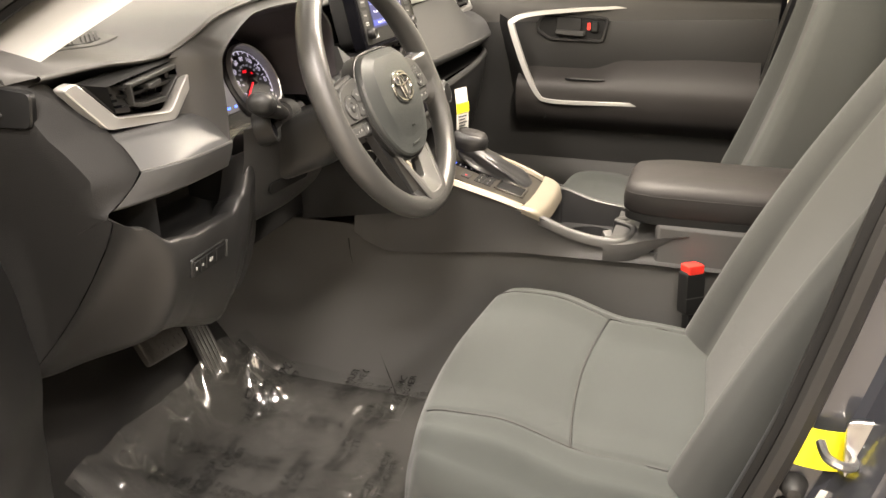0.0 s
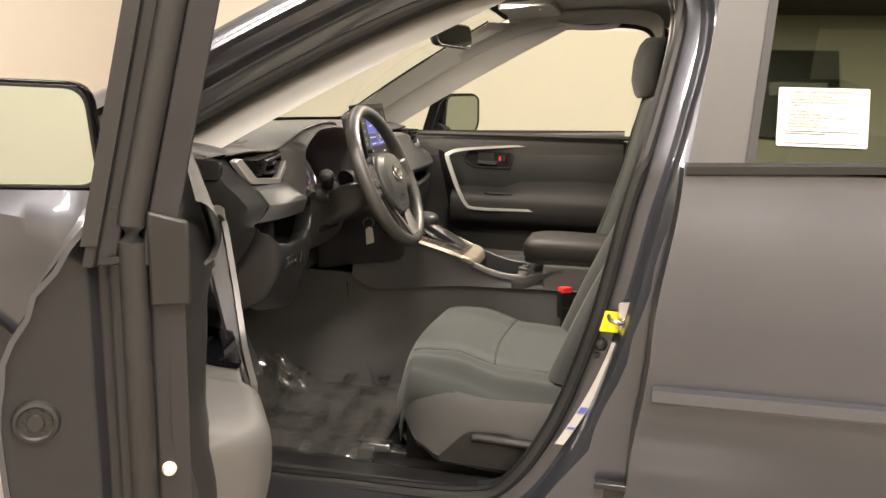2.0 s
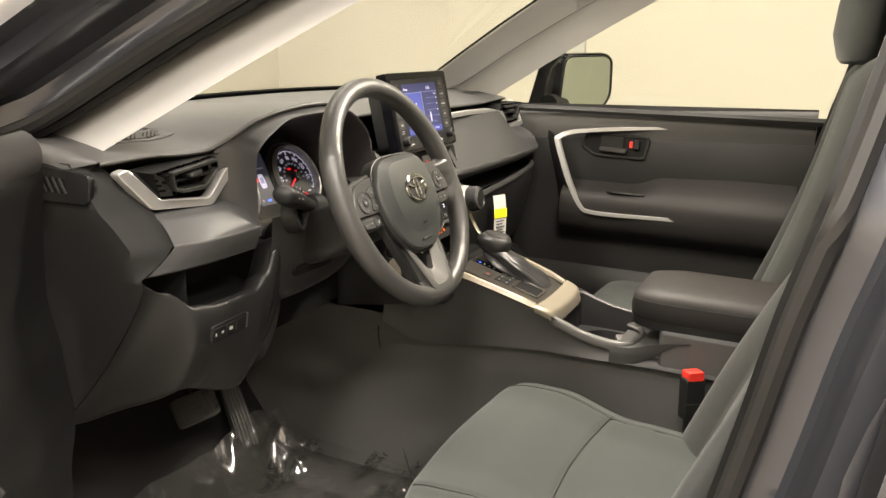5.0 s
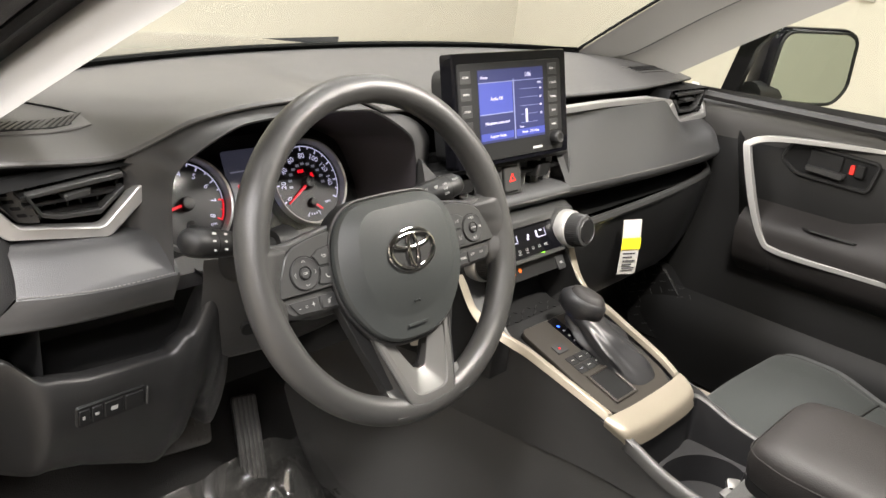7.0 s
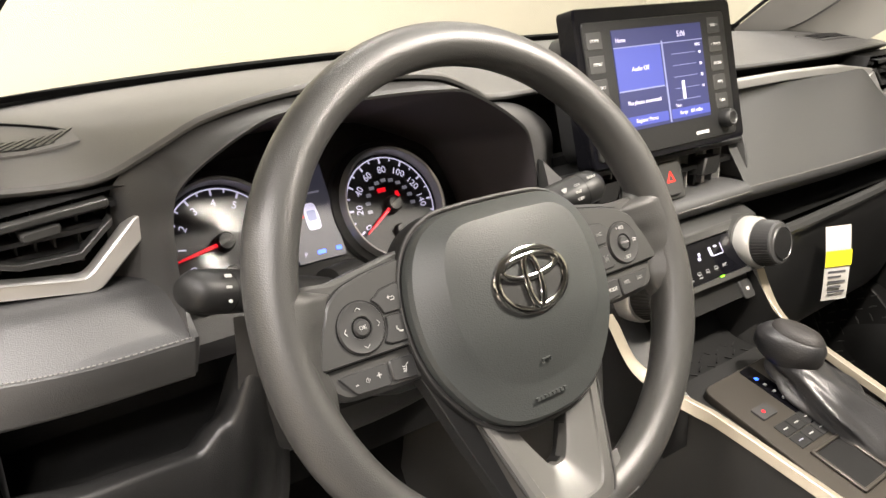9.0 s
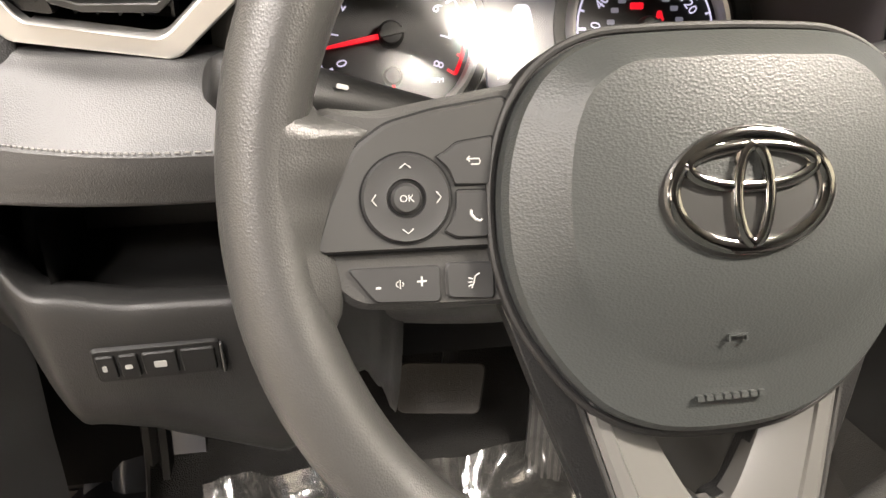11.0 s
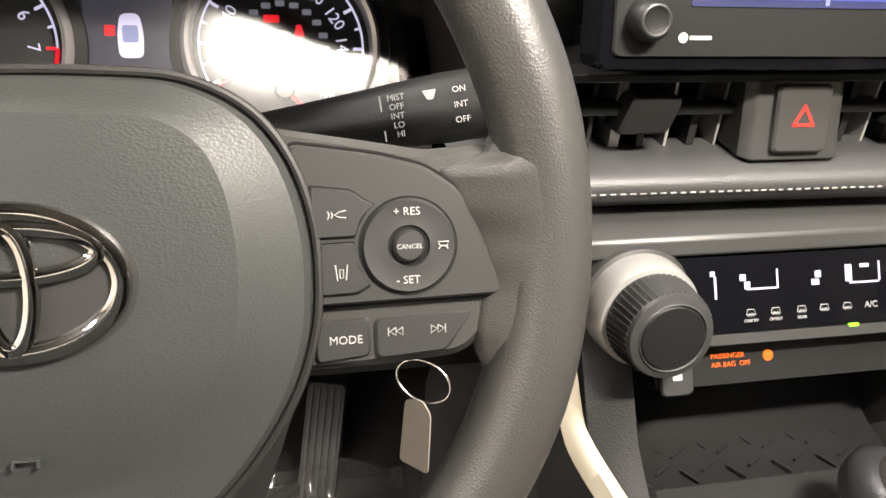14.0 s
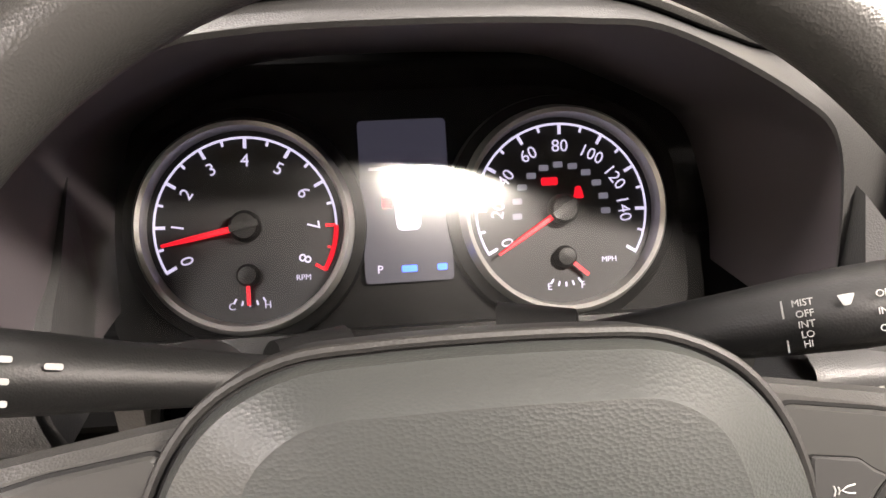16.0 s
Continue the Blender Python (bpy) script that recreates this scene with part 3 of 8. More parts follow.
part("printed_block", thick(sheet(lambda u, v: labf(0.1 + 0.8 * u, 0.62 + 0.06 * v) + Vector((-0.0015, 0, 0)), 2, 3), 0.0006), BLUEINK, tl)
part("printed_line", thick(sheet(lambda u, v: labf(0.1 + 0.8 * u, 0.82 + 0.02 * v) + Vector((-0.0015, 0, 0)), 2, 3), 0.0006), BLUEINK, tl)
hg = part("hinge", both(prism(rrect(0.060, 0.012, 0.003), 0, 0.02, basis((-0.828, -0.560, 0.500), (0, -1, 0), (0, 0, 1))), prism(rrect(0.045, 0.05, 0.006), 0, 0.010, basis((-0.828, -0.570, 0.468), (0, -1, 0), (0, 0, 1)))), SHADED_PAINT, rdoor, bevel=0.002)
part("bolt", lathe([(0.0, 0.008), (0.006, 0.008), (0.007, 0.0)], 6, basis((-0.838, -0.563, 0.465), (0, -1, 0), (0, 0, 1))), STEEL, hg)

part("b_post", both(sheet(lambda u, v: Vector((-0.82, curve1([(0.24, -0.36), (0.40, -0.40), (0.445, -0.445), (0.58, -0.522), (0.76, -0.578), (0.89, -0.608), (1.10, -0.652)], 0.24 + 0.86 * v) - 0.16 * u, 0.24 + 0.86 * v)), 4, 20), sheet(lambda u, v: Vector((-0.83 + 0.06 * u, -0.30 - 0.40 * v, 0.24 + 0.10 * u)), 3, 4)), PAINT, body, "painted B-pillar metal")
# sill, floor pan
sill = thing("door_sill", "black plastic scuff plate on the door sill", "sill")
part("plate", loft([[(x, y, z) for x, z in ((-0.62, 0.34), (-0.62, 0.372), (-0.64, 0.380), (-0.690, 0.380), (-0.700, 0.370), (-0.700, 0.34))] for y in (-0.34, -0.1, 0.2, 0.47)]), HARD, sill, bevel=0.002)
part("rocker", loft([[(x, y, z) for x, z in ((-0.71, 0.362), (-0.79, 0.355), (-0.83, 0.335), (-0.86, 0.30), (-0.86, 0.22), (-0.75, 0.22))] for y in (-0.6, 0.0, 0.62)]), SHADED_PAINT, sill)
fl = thing("cabin_floor", "dark grey carpeted car floor", "car floor")
def floorf(u, v):
    x = -0.72 + 1.44 * u
    y = -1.6 + 2.25 * v
    z = 0.36 + 0.22 * max(0, (y - 0.42) / 0.23) ** 1.3 
    return Vector((x, y, z))
part("carpet", sheet(floorf, 30, 40), CARPET, fl)
part("firewall", block(-0.74, 0.74, 0.62, 0.66, 0.3, 1.07), DARK, fl)
part("rear_closing", block(-0.74, 0.74, -1.66, -1.6, 0.3, 1.5), DARK, fl)
part("underbody", block(-0.75, 0.75, -1.6, 0.62, 0.24, 0.29), DARK, fl)

# left front fender, bonnet and wheel
fender = thing("front_fender", "dark grey metallic front fender with black arch cladding", "fender")
CY, CZ, CR = 0.925, 0.36, 0.388
def fend(u, v):
    y = 0.44 + 1.25 * u
    top = 1.02 - 0.05 * u
    d = abs(y - CY)
    low = CZ + math.sqrt(max(0, CR * CR - d * d)) if d < CR else 0.30
    z = low + (top - low) * v
    return Vector((-0.905 - 0.012 * math.sin(math.pi * v) + 0.10 * max(0, v - 0.85) / 0.15 * 0.5, y, z))
part("skin", sheet(fend, 60, 14), PAINT, fender)
def arch(r0, r1, dx0, dx1):
    return loft([[(-0.905 + (dx0 if k == 0 else dx1), CY + r * math.cos(a), CZ + r * math.sin(a)) for a in [math.pi * i / 40 for i in range(41)]] for k, r in enumerate((r0, r1))], ring_closed=False, cap=False)
part("arch_cladding", thick(arch(CR - 0.045, CR + 0.055, -0.03, -0.012), 0.012), HARD, fender, "black textured wheel arch cladding")
part("arch_liner", loft([[(x, CY + (CR - 0.02) * math.cos(a), CZ + (CR - 0.02) * math.sin(a)) for a in [math.pi * i / 24 for i in range(25)]] for x in (-0.92, -0.62)], ring_closed=False, cap=False), BLACK, fender)
part("bonnet", sheet(lambda u, v: Vector((-0.88 + 1.76 * u, 0.70 + 1.2 * v - 0.1 * (2 * u - 1) ** 2, 0.975 + 0.085 * math.sin(math.pi * u) - 0.12 * v * v)), 20, 10), PAINT, fender)
WM = basis((-0.80, CY, CZ), (0, -1, 0), (0, 0, 1))
wheel = part("wheel", lathe([(0.0, -0.06), (0.20, -0.06), (0.205, -0.05), (0.0, -0.05)], 32, WM), DARK, fender, "black tyre on a silver alloy wheel")
part("tyre", lathe([(0.235, 0.09), (0.262, 0.103), (0.315, 0.106), (0.342, 0.088), (0.350, 0.05), (0.350, -0.05), (0.342, -0.088), (0.24, -0.10)], 72, WM), TYRE, wheel)
tr_ = part("tread", both(*[tf(block(0.346, 0.353, -0.012, 0.012, z, z + 0.026), WM @ Matrix.Rotation(2 * math.pi * (i + 0.5 * j) / 60, 4, "Z")) for i in range(60) for j, z in enumerate((-0.085, -0.05, 0.024, 0.058))]), TYRE, wheel)
tagged(tr_, "", "", kind="stuff")
part("rim", lathe([(0.0, 0.05), (0.05, 0.055), (0.055, 0.03), (0.20, 0.0), (0.222, 0.085), (0.238, 0.095), (0.238, 0.08), (0.22, -0.05)], 60, WM), ALLOY, wheel)
for i in range(5):
    part("spoke", tf(loft([[(r, s * w, h) for s, h in ((-1, 0.045), (-0.8, 0.075 - 0.0 * r), (0.8, 0.075), (1, 0.045))] for r, w in ((0.03, 0.03), (0.12, 0.024), (0.225, 0.032))]), WM @ Matrix.Rotation(2 * math.pi * i / 5, 4, "Z")), ALLOY, wheel)
far_ = sheet(fend, 60, 14)
part("far_skin", ([(-v[0], v[1], v[2] - 0.05) for v in far_[0]], far_[1]), PAINT, fender)
part("nose", loft([[(-0.90, 1.68, 0.30), (0.90, 1.68, 0.30), (0.90, 1.68, 0.95), (-0.90, 1.68, 0.95)], [(-0.80, 1.92, 0.32), (0.80, 1.92, 0.32), (0.80, 1.90, 0.88), (-0.80, 1.90, 0.88)]]), PAINT, fender)

# ---------------------------------------------------------------- dashboard
dash = thing("dashboard", "dark grey soft-touch dashboard with stitched padding", "dashboard")
REAR_Y = [(-0.745, 0.285), (-0.66, 0.247), (-0.60, 0.238), (-0.565, 0.226), (-0.53, 0.209), (-0.50, 0.200), (-0.447, 0.189), (-0.37, 0.182), (-0.293, 0.188), (-0.235, 0.208), (-0.19, 0.238), (0.0, 0.245), (0.15, 0.228), (0.45, 0.238), (0.60, 0.25), (0.745, 0.285)]
REAR_Z = [(-0.745, 1.075), (-0.66, 1.083), (-0.60, 1.080), (-0.565, 1.084), (-0.53, 1.103), (-0.50, 1.119), (-0.447, 1.132), (-0.37, 1.138), (-0.293, 1.132), (-0.235, 1.112), (-0.19, 1.098), (0.0, 1.096), (0.15, 1.092), (0.45, 1.086), (0.60, 1.087), (0.745, 1.080)]


def topf(u, v):
    x = max(-0.722, min(0.735, -0.74 + 1.48 * u))
    y0, z0 = curve2(REAR_Y, x), curve2(REAR_Z, x)
    y1 = 0.650 - 0.33 * x * x
    w = 1 - (1 - v) ** 1.5
    zf = 1.104 - 0.012 * (abs(x) / 0.74) ** 4
    z = z0 + (zf - z0) * w + 0.006 * math.sin(math.pi * v)
    return Vector((x, y0 + (y1 - y0) * v, z))


def lipf(u, v):
    p = topf(u, 0)
    a = v * 1.9
    return p + Vector((0, -0.004 * math.sin(a) + 0.006 * max(0, v - 0.6), -0.003 * (1 - math.cos(a)) - 0.002 * v))


part("top_pad", both(sheet(topf, 150, 40), sheet(lipf, 150, 6)), SOFT, dash, "smooth dark grey dash top", angle=60)
# Black sheet puts the shade under the dash lip into the colour.
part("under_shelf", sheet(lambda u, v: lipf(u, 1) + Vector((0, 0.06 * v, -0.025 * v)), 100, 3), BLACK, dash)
part("cowl_seal", tube([topf(i / 40, 1.0) + Vector((0, -0.004, 0.004)) for i in range(41)], 0.007, 6), BLACK, dash)
# demister grille and speaker cover seams
def spline_xy(points, n):
    return [(q.x, q.y) for q in spline([(a, b, 0) for a, b in points], n)]


def on_top(geo):
    """Lays a flat body on the curved dash top; its z is the height above it."""
    res = []
    for x, y, z in geo[0]:
        y0, y1 = curve2(REAR_Y, x), 0.65 - 0.33 * x * x
        res.append((x, y, topf((x + 0.74) / 1.48, (y - y0) / (y1 - y0)).z + z))
    return res, geo[1]


def grille(cx, cy, w, d, turn):
    m = Matrix.Translation((cx, cy, 0)) @ Matrix.Rotation(turn, 4, "Z")
    flat = lambda ww, dd, z0, z1: on_top(tf(loft([[(-ww / 2 + ww * i / 12, -dd / 2, z) for i in range(13)] + [(ww / 2 - ww * i / 12, dd / 2, z) for i in range(13)] for z in (z0, z1)]), m))
    fr = part("demister_frame", flat(w, d, -0.004, 0.0016), SOFT, dash)
    part("slot_bed", flat(w * 0.86, d * 0.60, -0.002, 0.0021), BLACK, fr)
    for i in range(15):
        x = -w * 0.41 + w * 0.82 * i / 14
        part("louvre", on_top(tf(block(-0.0016, 0.0016, -d * 0.36, d * 0.36, 0.0018, 0.0030), m @ Matrix.Translation((x, 0, 0)) @ Matrix.Rotation(-0.75, 4, "Z"))), HARD, fr)


grille(-0.618, 0.328, 0.124, 0.046, -0.06)
grille(0.618, 0.328, 0.124, 0.046, 0.06)
part("seam", tube([topf((x + 0.74) / 1.48, v) + Vector((0, 0, 0.0008)) for x, v in spline_xy([(-0.557, 0.36), (-0.566, 0.45), (-0.585, 0.56), (-0.612, 0.68), (-0.64, 0.80)], 24)], 0.0012, 5), BLACK, dash)

# instrument hood: opening rim, tapering cavity
HOOD = [(-0.538, 0.172, 0.955), (-0.540, 0.170, 1.00), (-0.538, 0.172, 1.058), (-0.523, 0.174, 1.083), (-0.472, 0.172, 1.112), (-0.435, 0.171, 1.120), (-0.37, 0.170, 1.122), (-0.308, 0.172, 1.120), (-0.270, 0.176, 1.114), (-0.210, 0.187, 1.084), (-0.182, 0.194, 1.058), (-0.170, 0.196, 1.00), (-0.169, 0.196, 0.955)]
hood_rim = spline(HOOD, 90)
inner = []
for p in hood_rim:
    dx, dz = p.x + 0.37, p.z - 1.0
    inner.append(Vector((-0.37 + dx * 0.93, 0.310 + 0.35 * max(dz, -0.05), 0.985 + dz * 0.72)))
def hood_outer(p):
    """Where the hood's face runs out: under the dash lip above, behind the vents at the sides."""
    side = -1 if p.x < -0.37 else 1
    low = max(0.0, min(1.0, (1.085 - p.z) / 0.045))
    low = low * low * (3 - 2 * low)
    x = -0.37 + (p.x + 0.37) * 1.07
    top = Vector((x, curve2(REAR_Y, x) + 0.004, curve2(REAR_Z, x) - 0.008))
    flank = Vector((-0.566, 0.234, p.z + 0.004)) if side < 0 else Vector((-0.105, 0.236, p.z + 0.004))
    return top.lerp(flank, low)


def hood_ring(k):
    """Rings from the rim (0) to the outer edge (1), leaving the rim sideways and rounding back."""
    out = []
    for p in hood_rim:
        q = hood_outer(p)
        low = p.x < -0.45 and p.z < 1.085
        out.append(Vector((p.x + (q.x - p.x) * (k ** 2.4 if low else k), p.y + (q.y - p.y) * (k if low else k ** 1.5), p.z + (q.z - p.z) * k)))
    return out


hood = part("hood", loft([[p + Vector((0, -0.003, -0.002)) for p in hood_rim], [p + Vector((0, -0.0045, 0.0005)) for p in hood_rim]] + [hood_ring(k) for k in (0.04, 0.1, 0.2, 0.35, 0.5, 0.7, 0.85, 1.0)], ring_closed=False, cap=False), HOODM, dash, "soft gauge hood flowing into the dash", angle=85)
part("gauge_cavity", loft([[p + Vector((0, -0.003, -0.002)) for p in hood_rim], [(a + b) / 2 for a, b in zip(hood_rim, inner)], inner], ring_closed=False, cap=False), CAVITY, dash, "dark tapered gauge cavity", angle=60)

# instrument cluster
CT = radians(27)
CM = basis((-0.369, 0.289, 0.993), (1, 0, 0), (0, math.sin(CT), math.cos(CT)))
cl = thing("instrument_cluster", "lit instrument cluster with two round dials and a centre display", "instrument cluster")
part("panel", prism(rounded([(-0.165, -0.072), (0.165, -0.072), (0.158, 0.045), (0.10, 0.074), (-0.10, 0.074), (-0.158, 0.045)], 0.03), -0.02, -0.004, CM), BLACK, cl)
part("lower_ledge", prism(rounded([(-0.17, -0.085), (0.17, -0.085), (0.165, -0.060), (-0.165, -0.060)], 0.008), -0.01, 0.022, CM), HARD, cl)


def dial(cx, label, marks, red_from, needle, small):
    M = CM @ Matrix.Translation((cx, 0, 0))
    d = part("dial", lathe([(0.0, 0.0), (0.0545, 0.0), (0.0555, 0.001)], 64, M), GAUGE, cl, label)
    part("bezel", lathe([(0.0535, 0.0), (0.0545, 0.012), (0.0568, 0.0135), (0.0585, 0.011), (0.062, -0.004)], 72, M), SILVER, d, "satin silver ring")
    part("bezel_wall", lathe([(0.060, 0.006), (0.066, 0.002), (0.068, -0.006)], 72, M), DARK, d)
    n, a0, a1, texts = marks
    for i in range(n):
        a = radians(a0 + (a1 - a0) * i / (n - 1))
        big = i % 2 == 0
        red = red_from is not None and i >= red_from
        part("tick", tf(block(-0.0009 if big else -0.0007, 0.0009 if big else 0.0007, 0.0435 if big else 0.046, 0.0500, 0.0006, 0.0012), M @ Matrix.Rotation(a, 4, "Z")), L_RED if red else L_WHITE, d)
        if big and texts and i // 2 < len(texts) and texts[i // 2]:
            words("number", texts[i // 2], 0.0100, M @ Matrix.Translation((-0.0365 * math.sin(a), 0.0365 * math.cos(a), 0.0010)) @ Matrix.Rotation(a * 0.9, 4, "Z"), L_WHITE, d)
    arc = [(r * -math.sin(radians(b)), r * math.cos(radians(b)), 0.0009) for r in (0.0495,) for b in [a0 + (a1 - a0) * k / 80 for k in range(81)]]
    cut = int(80 * (red_from / (n - 1))) if red_from else 80
    part("scale_ring", tf(tube(arc[:cut + 1], 0.0007, 4), M), L_WHITE, d)
    if red_from:
        part("red_band", tf(tube(arc[cut:], 0.0013, 4), M), L_RED, d)
    a = radians(needle)
    R = M @ Matrix.Rotation(a, 4, "Z")
    nd = part("needle", tf(loft([[(-w, y, 0.006), (w, y, 0.006), (w * 0.6, y, 0.0078), (-w * 0.6, y, 0.0078)] for y, w in ((0.006, 0.0019), (0.030, 0.0016), (0.0455, 0.0009))]), R), L_RED, d)
    part("hub", lathe([(0.0, 0.011), (0.0068, 0.0105), (0.0085, 0.008), (0.0088, 0.002)], 28, M), DARK, d)
    part("hub_bar", tf(block(-0.0018, 0.0018, -0.0078, 0.0078, 0.0105, 0.0122), R), HARD, d)
    S = M @ Matrix.Translation((small[0], small[1], 0))
    sa = radians(small[2])
    for k in range(5):
        b = radians(150 + 60 * k / 4) if True else 0
        part("small_tick", tf(block(-0.0005, 0.0005, 0.0145, 0.0172, 0.0006, 0.0012), S @ Matrix.Rotation(b, 4, "Z")), L_WHITE, d)
    part("small_needle", tf(block(-0.0010, 0.0010, 0.003, 0.0165, 0.004, 0.0055), S @ Matrix.Rotation(sa, 4, "Z")), L_RED, d)
    part("small_hub", lathe([(0.0, 0.008), (0.0048, 0.0075), (0.0062, 0.005), (0.0064, 0.002)], 22, S), DARK, d)
    for t, k in ((small[3], 150), (small[4], 210)):
        words("small_letter", t, 0.0055, S @ Matrix.Translation((-0.0195 * math.sin(radians(k)), 0.0195 * math.cos(radians(k)), 0.001)), L_WHITE, d)
    return d, M


tach, TM = dial(-0.089, "engine speed dial with a red zone", (17, 118, -122, list("012345678")), 14, 101, (0.0, -0.027, 180, "C", "H"))
spd, SM = dial(0.089, "road speed dial in white figures", (17, 118, -122, ["0", "20", "40", "60", "80", "100", "120", "140", ""]), None, 122, (0.0, -0.027, 228, "E", "F"))
for i in range(11):
    a = radians(96 - 19.0 * i)
    part("inner_mark", prism(rrect(0.0055, 0.0034, 0.0008), 0.0006, 0.0010, SM @ Matrix.Translation((-0.026 * math.sin(a), 0.026 * math.cos(a), 0))), L_DIM, spd)
part("brake_warning", prism(rrect(0.0095, 0.0045, 0.001), 0.0006, 0.0014, SM @ Matrix.Translation((-0.006, 0.0165, 0))), L_RED, spd)
part("belt_warning", prism(rounded([(-0.0032, -0.0035), (0.0032, -0.0035), (0.0015, 0.0035), (-0.0015, 0.0035)], 0.001), 0.0006, 0.0014, SM @ Matrix.Translation((0.0105, 0.0095, 0))), L_RED, spd)
words("unit", "MPH", 0.0045, SM @ Matrix.Translation((0.026, -0.030, 0.001)), L_WHITE, spd)
words("unit", "RPM", 0.0045, TM @ Matrix.Translation((0.030, -0.030, 0.001)), L_WHITE, tach)
mid = part("centre_display", prism(rrect(0.050, 0.092, 0.003), -0.004, 0.0, CM @ Matrix.Translation((0, 0.010, 0))), L_MID, cl, "small colour trip display")
carp = part("car_symbol", prism(rounded([(-0.0068, -0.013), (0.0068, -0.013), (0.0075, 0.0), (0.0055, 0.013), (-0.0055, 0.013), (-0.0075, 0.0)], 0.004), 0, 0.0006, CM @ Matrix.Translation((0.001, 0.006, 0))), L_WHITE, mid)
part("symbol_roof", prism(rrect(0.009, 0.010, 0.002), 0.0006, 0.0009, CM @ Matrix.Translation((0.001, 0.007, 0))), L_SCREENBAR, mid)
part("open_door_symbol", prism(rrect(0.0060, 0.0062, 0.001), 0, 0.0008, CM @ Matrix.Translation((-0.0105, 0.009, 0))), L_RED, mid)
part("status_line", prism(rrect(0.036, 0.0018, 0.0006), 0, 0.0006, CM @ Matrix.Translation((-0.002, 0.0285, 0))), L_DIM, mid)
words("gear_letter", "P", 0.0065, CM @ Matrix.Translation((-0.0165, -0.0285, 0.0004)), L_WHITE, mid)
part("blue_mark", prism(rrect(0.0085, 0.0035, 0.001), 0, 0.0006, CM @ Matrix.Translation((0.0, -0.0285, 0))), L_BLUE, mid)
part("blue_mark", prism(rrect(0.0055, 0.0035, 0.001), 0, 0.0006, CM @ Matrix.Translation((0.0185, -0.0285, 0))), L_BLUE, mid)
# Sideways slant is made up, to place the map lamp's glare on the dials.
lens = part("lens", tf(sheet(lambda u, v: Vector((-0.165 + 0.33 * u, -0.072 + 0.150 * v, 0.040 - 0.008 * v - 0.19 * max(-0.135, min(0.135, -0.165 + 0.33 * u)))), 16, 10), CM), G_LENS, cl, "clear slanted gauge lens")
lens.visible_shadow = False

# ---------------------------------------------------------------- side vents with silver trim
def band(pts, side, depth, yof):
    """A flat trim outline in x, z set on the dash face."""
    front = [(side * x, yof(x, z), z) for x, z in pts]
    mid_ = [(side * x, yof(x, z) + 0.003, z) for x, z in pts]
    cx, cz = sum(p[0] for p in pts) / len(pts), sum(p[1] for p in pts) / len(pts)
    back_ = [(side * x, yof(x, z) + depth, z) for x, z in pts]
    return loft([back_, mid_, front])


VY = lambda x, z: 0.2125 + 0.7 * max(0, z - 1.022) * max(0, min(1, (x - 0.60) / 0.10)) + 0.05 * max(0, x - 0.68)


